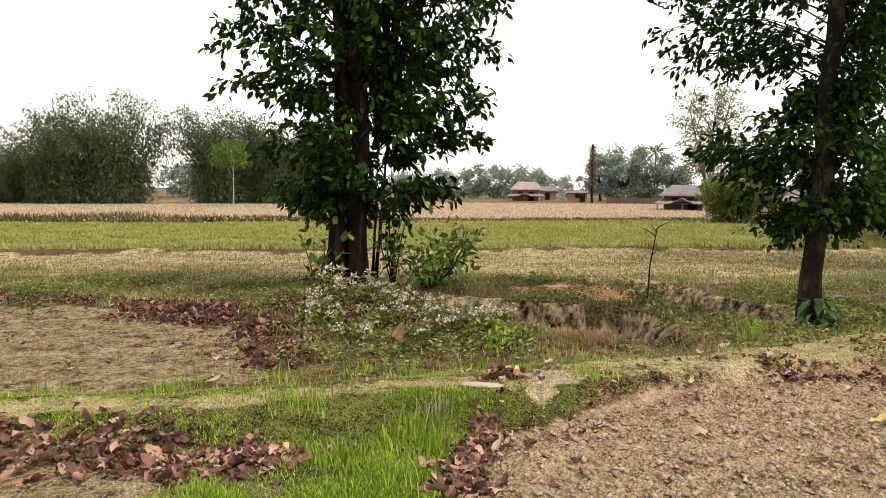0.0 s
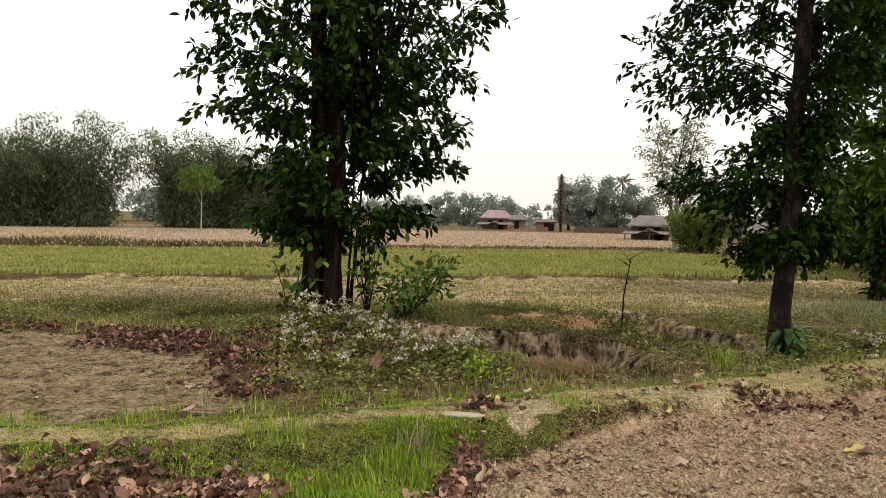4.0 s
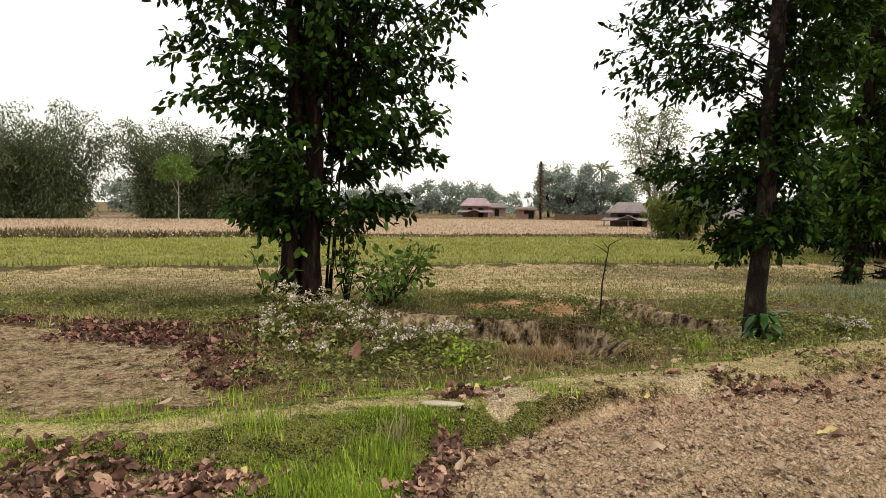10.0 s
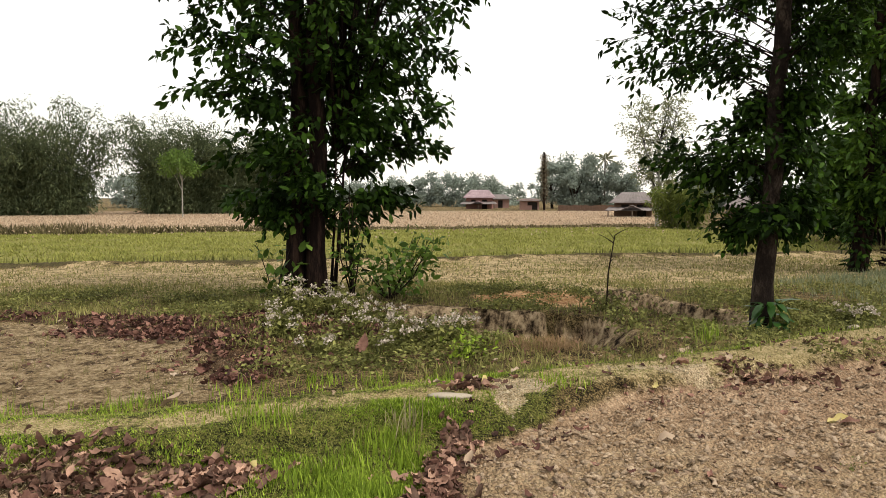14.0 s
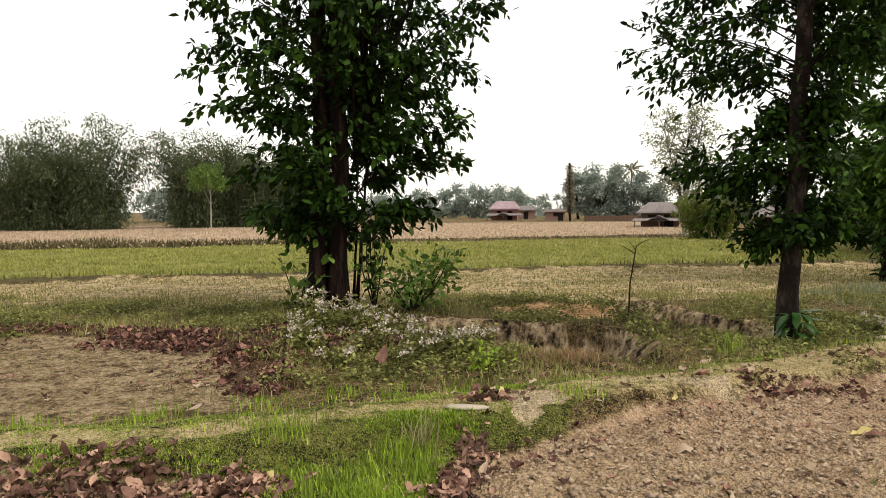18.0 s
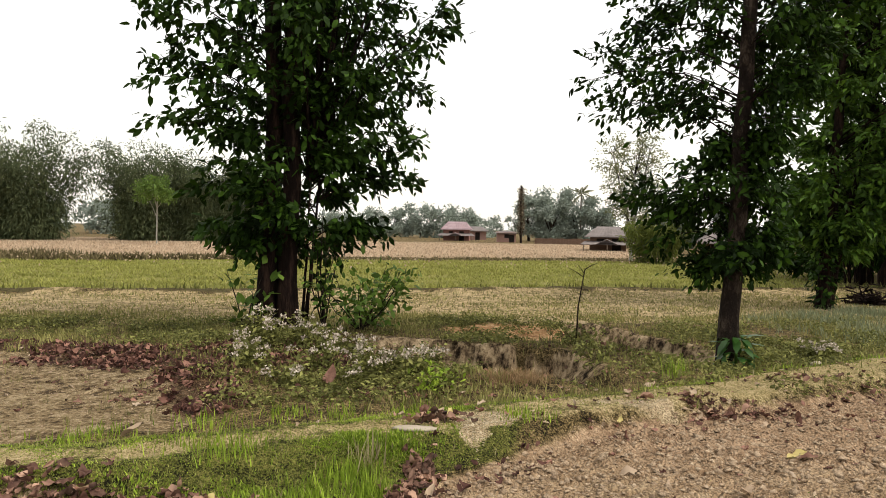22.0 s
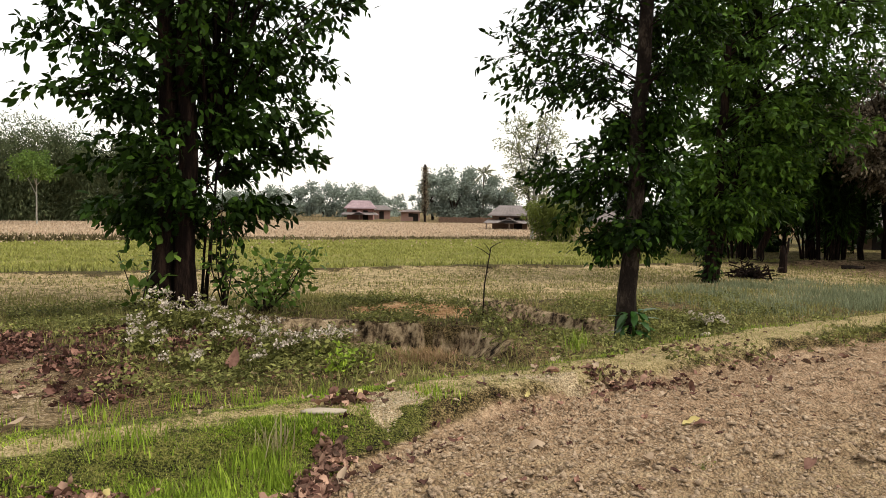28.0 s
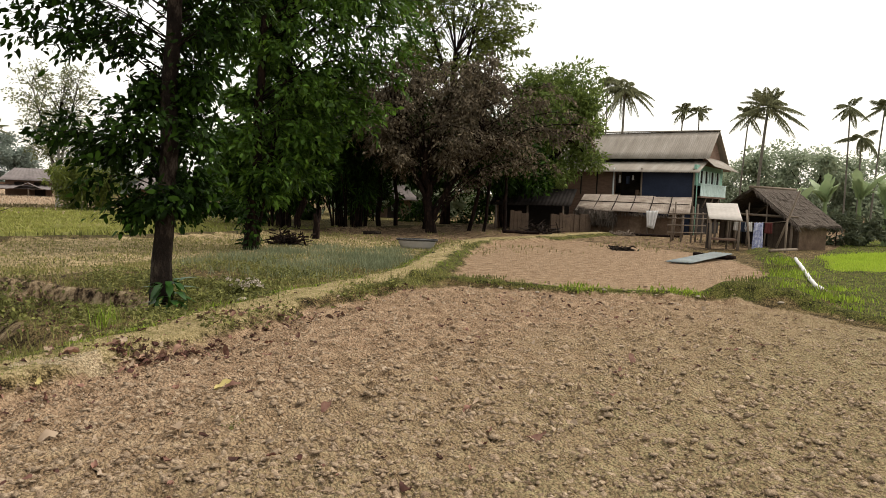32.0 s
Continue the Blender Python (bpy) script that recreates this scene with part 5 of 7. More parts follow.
    for x, w, z0, z1, m, label in ((-3.72, 0.10, 2.35, 2.75, CLOTH_WHITE, "small white cloth hung in the loggia"), (-3.35, 0.16, 2.3, 2.7, BLUE_CLOTH, "dark cloth hung in the loggia"), (-3.05, 0.08, 2.5, 2.75, CLOTH_WHITE, "small white rag hung in the loggia"),
                                   (-2.85, 0.2, 1.8, 2.05, MUD, "bundle on the loggia floor")):
        v, f = sheet((x, 0.05, z1), (x + w, 0.05, z1), (x - 0.01, 0.06, z0), (x + w * 1.1, 0.06, z0 + 0.03), 2, 0.015, 0.008, 5)
        part_np("hanging_cloth", v, f, m, h, label)
    for i in range(5):
        x = -7.4 + i * 0.85
        slab_part("batten", x, x + 0.06, -0.03, 0.0, 1.75, 2.95, DARK, h)


green_house()


def lean_to():
    s = thing("lean_to", (31.6, 13.6, 0), "low lean-to shed with mud walls and a patched rusty tin roof", "shed", turn=-68.0)
    rng = np.random.default_rng(301)
    for i in range(6):
        x = -4.95 + i * 0.8
        e, lift = rng.uniform(-0.14, 0.08), rng.uniform(-0.05, 0.05)
        v, f = sheet((x, -2.95 + e, 1.03 + lift), (x + 0.86, -2.95 + e + rng.uniform(-0.05, 0.05), 1.05 + rng.uniform(-0.05, 0.05)), (x, -0.75, 1.74 + 0.02 * (i % 2)), (x + 0.86, -0.75, 1.76 + 0.02 * (i % 2)), 9, 0.005)
        part_np("roof_sheet", v, f, TIN_RUST, s, "patched rusty tin sheet")
    # Thin dark poles added to stand in for the seams between sheets.
    for i in range(1, 6):
        x = -4.95 + i * 0.8
        pole("batten", (x, -2.97, 1.08), (x, -0.75, 1.79), 0.022, s, BARK_DARK, 5)
    pole("batten", (-4.95, -1.9, 1.43), (-0.15, -1.9, 1.45), 0.02, s, BARK_DARK, 5)
    n = 8
    for i in range(n):
        x0, x1 = -4.9 + i * 4.5 / n, -4.9 + (i + 1) * 4.5 / n
        slab_part("panel", x0, x1 - 0.01, -2.62 + rng.uniform(-0.03, 0.03), -2.45, 0.0, 0.95 + rng.uniform(-0.08, 0.06), MUD, s)
    slab_part("wall", -0.5, -0.4, -2.5, -0.8, 0.0, 1.05, MUD, s)
    slab_part("wall", -4.95, -4.85, -2.5, -0.8, 0.0, 1.05, MUD, s)
    for x in (-4.9, -3.3, -1.8, -0.35):
        pole("post", (x, -2.7, 0), (x, -2.7, 1.05), 0.045, s)
    n = 1900
    k = rng.uniform(0, 1, n) ** 1.6
    pos = np.stack([-4.75 + 1.5 * k + rng.normal(0, 0.08, n), -2.85 + rng.normal(0, 0.12, n), 0.62 + rng.uniform(0, 0.6, n) * (1 - 0.3 * k)], 1)
    v, f = leaves_np(pos, unit(np.stack([rng.normal(0, 0.3, n), rng.normal(0, 0.3, n) - 0.3, -np.ones(n)], 1)), unit(rng.normal(0, 1, (n, 3))), 0.4, 0.03, 0.1, False)
    tagged(part_np("straw", v, f, THATCH, s, "straw hanging over the eave"), kind="stuff")
    n = 500
    pos = np.stack([rng.uniform(-5.0, -0.3, n), -2.9 + rng.normal(0, 0.04, n), 1.0 + rng.uniform(-0.05, 0.05, n)], 1)
    v, f = leaves_np(pos, unit(np.stack([rng.normal(0, 0.4, n), rng.normal(0, 0.3, n) - 0.3, -np.ones(n)], 1)), unit(rng.normal(0, 1, (n, 3))), 0.2, 0.02, 0.1, False)
    tagged(part_np("fringe", v, f, THATCH, s, "ragged straw fringe of the eave"), kind="stuff")
    cloth = thing("hung_cloth", (28.2, 13.95, 0), "white cloth hung on the shed's eave", "cloth", turn=-68)
    v, f = sheet((-0.26, -0.02, 1.12), (0.24, -0.02, 1.14), (-0.2, -0.06, 0.42), (0.1, -0.06, 0.33), 3, 0.04, 0.008, 6)
    part_np("fabric", v, f, CLOTH_WHITE, cloth)


lean_to()


# Mud tone darkened; the tree shade over the fences is in this colour.
FENCE = grain_mat("shade_dark_wattle", [(0.05, 0.035, 0.024), (0.13, 0.092, 0.064)], 3, 24, 0.95, 0.1, 0.5, 0.02)


def mud_fence(name, label, a, b, h, seed, mat):
    rng = np.random.default_rng(seed)
    a, b = np.array(a), np.array(b)
    t = thing(name, (a[0], a[1], 0), label, "fence", turn=math.degrees(math.atan2(b[1] - a[1], b[0] - a[0])))
    L = float(np.linalg.norm(b - a))
    n = int(L / 0.16)
    for i in range(n):
        x0 = i * L / n
        slab_part("board", x0, x0 + L / n - 0.008, rng.uniform(-0.02, 0.02), 0.06, -0.05, h + rng.uniform(-0.07, 0.05), mat, t)
    return t


mud_fence("yard_fence", "low brown wattle fence by the shed", (24.9, 16.9), (27.2, 16.35), 0.85, 303, FENCE)
mud_fence("yard_fence", "short grey board fence in the shade of the trees", (22.6, 17.3), (23.3, 16.9), 0.9, 304, FENCE)


def dark_shed():
    s = thing("dark_shed", (25.6, 18.3, 0), "low dark shed under the trees with a sagging roof", "shed", turn=-63.2)
    # Back wall near black, so shade inside the open shed is in its colour.
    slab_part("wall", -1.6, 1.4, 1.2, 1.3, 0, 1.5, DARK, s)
    slab_part("wall", -1.6, -1.5, -0.6, 1.2, 0, 1.3, MUD, s)
    for x in (-1.6, -0.2, 1.35):
        pole("post", (x, -0.65, 0), (x, -0.65, 1.2), 0.05, s)
    v, f = sheet((-1.9, -1.0, 1.1), (1.7, -1.0, 1.2), (-1.9, 1.5, 1.85), (1.7, 1.5, 1.95), 22, 0.015)
    part_np("roof", v, f, DARK, s, "black tarp roof")


dark_shed()


def kiosk():
    k = thing("canopy_stand", (23.3, 9.0, ground_z(23.3, 9.0)), "small bamboo stand under a pale tilted tin sheet", "shelter", turn=-63.2)
    for x, y, z in ((-0.42, -0.4, 1.06), (0.45, -0.4, 1.06), (-0.42, 0.6, 1.46), (0.45, 0.6, 1.46)):
        pole("post", (x, y, -0.1), (x, y, z), 0.045, k)
    v, f = sheet((-0.5, -0.6, 1.02), (0.52, -0.6, 1.0), (-0.52, 0.75, 1.52), (0.48, 0.75, 1.54), 7, 0.003)
    part_np("roof_sheet", v, f, TIN_PALE, k, "pale tin sheet")
    slab_part("shelf", -0.4, 0.42, -0.35, 0.3, 0.32, 0.37, BOARD, k)
    slab_part("panel", -0.42, -0.36, -0.35, 0.55, 0.0, 0.85, DARK, k)
    pole("pole", (0.78, -0.7, -0.1), (0.62, -0.5, 1.35), 0.035, k)


kiosk()


def rack():
    r = thing("bamboo_rack", (25.2, 11.0, ground_z(25.2, 11.0)), "rough bamboo drying rack beside the shed", "rack", turn=-63.2)
    for i, (x, y, z) in enumerate(((-0.6, 0, 1.25), (-0.25, 0.1, 1.0), (0.1, 0, 1.35), (0.45, 0.05, 1.15), (-0.5, 0.7, 1.5), (0.3, 0.7, 1.45))):
        pole("post", (x, y, -0.1), (x + 0.03, y, z), 0.035, r)
    for z in (0.35, 0.62, 0.88, 1.05):
        pole("rail", (-0.75, -0.03, z), (0.6, -0.03, z + 0.04), 0.025, r)


rack()


def thatched_hut():
    wall_mat = grain_mat("dark_brown_mud", [(0.03, 0.022, 0.016), (0.08, 0.058, 0.042)], 3, 24, 0.95, 0.1, 0.5, 0.02)
    h = thing("thatched_hut", (26.35, 8.95, 0), "open-fronted mud hut with a ragged grey thatched roof", "hut", turn=-104)
    rng = np.random.default_rng(311)
    w, L, e, rg = 1.75, 1.8, 1.12, 2.1
    for i in range(14):
        x0 = -1.55 + i * 3.1 / 14
        if 0 < i < 9:
            continue
        slab_part("board", x0, x0 + 0.21, 0.0, 0.08, 0.0, 0.9 + rng.uniform(-0.06, 0.1), wall_mat, h)
    # Inner wall near black: its colour gives the hut's unlit inside.
    slab_part("inner_wall", -1.2, 1.2, 0.9, 0.96, 0.0, 1.12, DARK, h, "inner wall painted near black for the shade inside")
    pole("tie_beam", (-1.75, -0.3, 1.22), (1.7, -0.3, 1.2), 0.045, h)
    for x in (-0.9, -0.2, 0.5):
        pole("post", (x, -0.3, 0), (x + 0.03, -0.3, 1.7 - 0.3 * abs(x)), 0.03, h)
    slab_part("wall", 1.45, 1.55, 0.08, L, 0.0, 1.02, MUD, h)
    slab_part("wall", -1.55, -1.45, 0.08, L, 0.0, 1.02, MUD, h)
    slab_part("wall", -1.45, 1.45, L - 0.1, L, 0.0, 1.02, MUD, h)
    bm = bmesh.new()
    p = [bm.verts.new((x, y, z)) for y in (L - 0.1, L - 0.04) for x, z in ((-1.45, 1.02), (1.45, 1.02), (0.0, 2.03))]
    for c in ((0, 1, 2), (5, 4, 3), (0, 3, 4, 1), (1, 4, 5, 2), (2, 5, 3, 0)):
        bm.faces.new([p[i] for i in c])
    part("back_gable", bm, wall_mat, h)
    for s in (-1, 1):
        for k in range(9):
            a, b = k / 9, (k + 1.35) / 9
            bm = bmesh.new()
            n = 15
            rows = []
            for i in range(n + 1):
                y = -0.45 + (L + 0.9) * i / n
                j = rng.uniform(-0.03, 0.03)
                rows.append([bm.verts.new((s * w * t, y, rg + (e - 0.25 - rg) * t + up)) for t, up in ((a, 0.09), (min(1.06, b) + j, 0.10), (min(1.06, b) + j, 0.02), (a, 0.0))])
            for r0, r1 in zip(rows[:-1], rows[1:]):
                for c in range(4):
                    bm.faces.new((r0[c], r0[(c + 1) % 4], r1[(c + 1) % 4], r1[c]))
            bm.faces.new(rows[0][::-1])
            bm.faces.new(rows[-1])
            bmesh.ops.recalc_face_normals(bm, faces=bm.faces)
            part("thatch_course", bm, THATCH, h)
    n = 2600
    t = rng.uniform(0.05, 1.0, n)
    s = rng.choice([-1, 1], n)
    pos = np.stack([s * w * t, rng.uniform(-0.45, L + 0.45, n), rg + (e - 0.25 - rg) * t + 0.09], 1)
    way = np.stack([s * w, rng.normal(0, 0.35, n), (e - 0.25 - rg) + rng.normal(0, 0.15, n)], 1)
    edge = rng.uniform(0, 1, n) < 0.3
    pos[edge, 1] = -0.45 + rng.normal(0, 0.05, edge.sum())
    way[edge] = np.stack([s[edge] * 0.8, rng.normal(-0.25, 0.2, edge.sum()), -1.0 + 0 * t[edge]], 1)
    v, f = leaves_np(pos, way, np.stack([s * 0.5, 0 * t, 0 * t + 1], 1), rng.uniform(0.15, 0.45, n), 0.022, 0.05, False)
    tagged(part_np("loose_thatch", v, f, THATCH, h), kind="stuff")
    pole("ridge_pole", (0, -0.6, rg + 0.1), (0, L + 0.5, rg + 0.1), 0.05, h)
    for x in (-1.5, 1.5):
        pole("post", (x, -0.35, 0), (x, -0.35, 1.05), 0.045, h)
    pole("prop", (1.2, -0.75, 0), (1.75, -0.45, 2.1), 0.04, h, label="leaning bamboo prop")


thatched_hut()


def laundry():
    a, b = np.array([23.6, 8.95, 1.02]), np.array([23.9, 7.2, 1.08])
    line = thing("clothes_line", (0, 0, 0), "rope clothes line between bamboo poles", "clothes line")
    s = np.linspace(0, 1, 9)[:, None]
    v, f = tube(a + (b - a) * s - np.array([0, 0, 0.06]) * np.sin(np.pi * s), np.full(9, 0.008), 4)
    part_np("rope", v, f, WOOD, line)
    for p in (a, b):
        pole("pole", (p[0], p[1], -0.1), (p[0], p[1], p[2] + 0.1), 0.035, line)
    d = (b - a) / np.linalg.norm(b - a)
    for k, (pos, w, h, m, label) in enumerate(((0.16, 0.2, 0.28, CLOTH_WHITE, "small white cloth hung to dry"), (0.27, 0.22, 0.32, BLUE_CLOTH, "dark blue cloth hung to dry"), (0.36, 0.2, 0.3, CLOTH_WHITE, "small white shirt hung to dry"),
                                               (0.53, 0.27, 0.95, CLOTH_PRINT, "long blue and white printed dress hung to dry"), (0.70, 0.2, 0.35, CLOTH_RED, "dark red cloth hung to dry"))):
        c = a + (b - a) * pos - np.array([0, 0, 0.05])
        t = thing("laundry", (c[0], c[1], c[2]), label, "laundry", "clothes on the line")
        o = d * w
        v, f = sheet(-o / 2, o / 2, -o * 0.6 - np.array([0, 0, h]), o * 0.62 - np.array([0, 0, h * 1.03]), 3, 0.025, 0.006, 7)
        part_np("fabric", v, f, m, t)


laundry()


def trough():
    c = (13.1, 13.05)
    t = thing("tray", (c[0], c[1], ground_z(*c)), "pale grey plastic feeding tub with a dark rim beside the path", "tub", turn=-45)
    prof = [(0.40, 0.15, 0.0), (0.44, 0.18, 0.08), (0.49, 0.21, 0.18), (0.53, 0.23, 0.25), (0.50, 0.205, 0.245), (0.46, 0.18, 0.16), (0.41, 0.14, 0.03)]
    n = 28
    ring = []
    for a, b, z in prof:
        th = np.linspace(0, 2 * np.pi, n, endpoint=False)
        e = 0.45
        ring.append(np.stack([a * np.sign(np.cos(th)) * np.abs(np.cos(th)) ** e, b * np.sign(np.sin(th)) * np.abs(np.sin(th)) ** e, np.full(n, z)], 1))
    v = np.concatenate(ring + [np.array([[0, 0, 0.0], [0, 0, 0.03]])])
    f = []
    for k in range(len(prof) - 1):
        for i in range(n):
            f.append((k * n + i, k * n + (i + 1) % n, (k + 1) * n + (i + 1) % n, (k + 1) * n + i))
    tri = [q for a, b, c2, d in f for q in ((a, b, c2), (a, c2, d))] + [(len(prof) * n, (i + 1) % n, i) for i in range(n)] + [(len(prof) * n + 1, (len(prof) - 1) * n + i, (len(prof) - 1) * n + (i + 1) % n) for i in range(n)]
    part_np("basin", v, np.array(tri), PLASTIC, t, smooth=False)
    th = np.linspace(0, 2 * np.pi, n + 1)
    rimline = np.stack([0.535 * np.sign(np.cos(th)) * np.abs(np.cos(th)) ** 0.45, 0.235 * np.sign(np.sin(th)) * np.abs(np.sin(th)) ** 0.45, np.full(n + 1, 0.25)], 1)
    v, f = tube(rimline, np.full(n + 1, 0.024), 6)
    part_np("rim", v, f, RIM, t, "dark rubber rim")


trough()


def tin_on_ground():
    t = thing("tin_sheet", (16.9, 7.75, 0), "blue-grey corrugated tin sheet lying on the plot", "tin sheet")
    z0, z1 = ground_z(17.0, 7.75) + 0.05, ground_z(20.4, 7.9) + 0.15
    v, f = sheet((-0.05, 0.15, z0), (0.25, -0.4, z0), (3.4, 0.3, z1), (3.45, -0.25, z1), 6, 0.015, 0.012, 6)
    part_np("sheet", v, f, TIN_BLUE, t)
    lg = thing("log", (19.9, 7.85, ground_z(19.9, 7.85)), "log propping up the tin sheet", "log")
    pole("trunk", (-0.1, -0.6, 0.06), (0.1, 0.65, 0.06), 0.075, lg, BARK_DARK, 9)


tin_on_ground()


def white_hose():
    pts = [(19.0, 5.45), (17.5, 4.95), (16.1, 4.45), (14.9, 3.98), (14.0, 3.58), (13.2, 3.25)]
    t = thing("plastic_pipe", (0, 0, 0), "white plastic irrigation hose lying over the bund", "hose")
    p = np.array([(x, y, ground_z(x, y) + 0.035) for x, y in pts])
    s = np.linspace(0, 5, 26)
    q = np.stack([np.interp(s, np.arange(6), p[:, i]) for i in range(3)], 1)
    q[:, 2] = [ground_z(x, y) + 0.06 for x, y, _ in q]
    v, f = tube(q, np.full(26, 0.042), 8, 0.1, np.random.default_rng(3))
    part_np("hose", v, f, CLOTH_WHITE, t, smooth=True)
    t = thing("bamboo_pole", (20.9, 6.7, ground_z(20.9, 6.7)), "pale bamboo pole lying in the grass", "pole")
    pole("culm", (0, 0, 0.05), (1.6, -0.25, 0.06), 0.045, t, WOOD)


white_hose()


def heap(name, label, at, r, n, length, mat, seed, flat=0.3, category="brushwood"):
    rng = np.random.default_rng(seed)
    t = thing(name, (at[0], at[1], ground_z(*at)), label, category)
    pieces = []
    for i in range(n):
        c = rng.normal(0, r * 0.45, 3)
        c[2] = abs(rng.normal(0, flat * r))
        d = unit(rng.normal(0, 1, 3) * np.array([1, 1, 0.35])) * length * rng.uniform(0.4, 1.1)
        a, b = c - d / 2, c + d / 2
        a[2], b[2] = max(a[2], 0.02), max(b[2], 0.02)
        pieces.append(tube([a, (a + b) / 2 + rng.normal(0, 0.03, 3), b], np.array([0.02, 0.017, 0.01]) * rng.uniform(0.5, 1.4), 5))
    v, f = join_np(pieces)
    tagged(part_np("brushwood_mass", v, f, mat, t), kind="stuff")


heap("brush_heap", "heap of dry pale brushwood beside the dark shed", (23.6, 16.6), 0.9, 130, 0.7, BARK_GREY, 401, 0.18)
heap("firewood_heap", "low heap of split firewood before the shed", (26.8, 14.5), 0.7, 120, 0.4, WOOD, 402, 0.1)
heap("stick_heap", "small heap of leafy cuttings on the plot's edge", (19.6, 10.6), 0.4, 70, 0.3, BARK_GREY, 403, 0.12)
heap("brush_heap", "dark heap of brushwood by the leafy tree", (10.6, 15.3), 0.5, 120, 0.5, BARK_DARK, 404)


def fallen_log(at, turn, L, r, label, mat):
    rng = np.random.default_rng(int(at[0] * 10))
    t = thing("log", (at[0], at[1], ground_z(*at)), label, "log", turn=turn)
    v, f = tube(np.linspace((-L / 2, 0, r * 0.8), (L / 2, 0.05, r * 0.9), 6), np.linspace(r, r * 0.7, 6), 9, 0.12, rng)
    part_np("trunk", v, f, mat, t)


fallen_log((15.5, 17.6), -30, 0.6, 0.06, "grey fallen log in the yard", BARK_GREY)
fallen_log((27.6, 13.6), -60, 2.2, 0.06, "long dark pole lying before the shed", BARK_DARK)
fallen_log((22.0, 16.3), -50, 1.4, 0.07, "dark log on the bare yard", BARK_DARK)


def banana(at, h, n, seed):
    rng = np.random.default_rng(seed)
    t = thing("banana_plant", (at[0], at[1], ground_z(*at)), "banana plant with broad torn leaves by the hut", "banana plant", "banana plants")
    v, f = tube([(0, 0, -0.1), (0.02, 0, h * 0.3), (0, 0.02, h * 0.6)], [0.12, 0.1, 0.07], 9)
    part_np("stem", v, f, LEAF_BANANA, t, smooth=True)
    for k in range(n):
        a, up, L = 2 * np.pi * k / n + rng.uniform(-0.4, 0.4), rng.uniform(0.85, 1.45), h * 0.58 * rng.uniform(0.6, 1.15)
        o = np.array([math.cos(a), math.sin(a), 0])
        w = np.linspace(0, 1, 9)
        mid = np.array([0, 0, h * 0.6]) + o * (L * w * math.cos(up))[:, None] + np.array([0, 0, 1.0]) * (L * (w * math.sin(up) - rng.uniform(0.15, 0.6) * w ** 2.3))[:, None]
        side = np.cross(o, (0, 0, 1.0))
        ww = 0.23 * np.sin(np.pi * np.clip(w * 0.92 + 0.06, 0, 1)) ** 0.6 * (1 + 0.4 * rng.uniform(-1, 1, 9))
        vv = np.concatenate([mid + side * ww[:, None] - (0, 0, 0.05), mid + (0, 0, 0.02), mid - side * ww[:, None] - (0, 0, 0.05)])
        i = np.arange(8)
        ff = np.concatenate([np.stack([i, i + 1, i + 10, i + 9], 1), np.stack([i + 9, i + 10, i + 19, i + 18], 1)])
        part_np("leaf", vv, ff, LEAF_BANANA, t)


for i, (x, y, h) in enumerate(((34.6, 8.9, 3.0), (35.3, 7.7, 3.3), (35.0, 6.6, 2.8), (36.4, 6.0, 3.2), (33.6, 9.8, 2.4))):
    banana((x, y), h, 9, 420 + i)
for i, (x, y, r, h) in enumerate(((31.5, 7.6, 0.9, 1.3), (33.0, 6.9, 0.9, 1.0), (34.5, 5.8, 1.0, 1.2), (30.2, 8.3, 0.7, 0.9), (36.5, 4.6, 1.2, 1.6), (38.0, 2.5, 1.4, 1.8))):
    cloud_tree("shrub", "leafy green shrub beside the hut", (x, y), (r, r, h), (0.2, 0.5), 1300, (BARK_GREY, LEAF_BAMBOO), 430 + i, 0.03, "shrub", 12, 0.02, "shrubs by the hut")


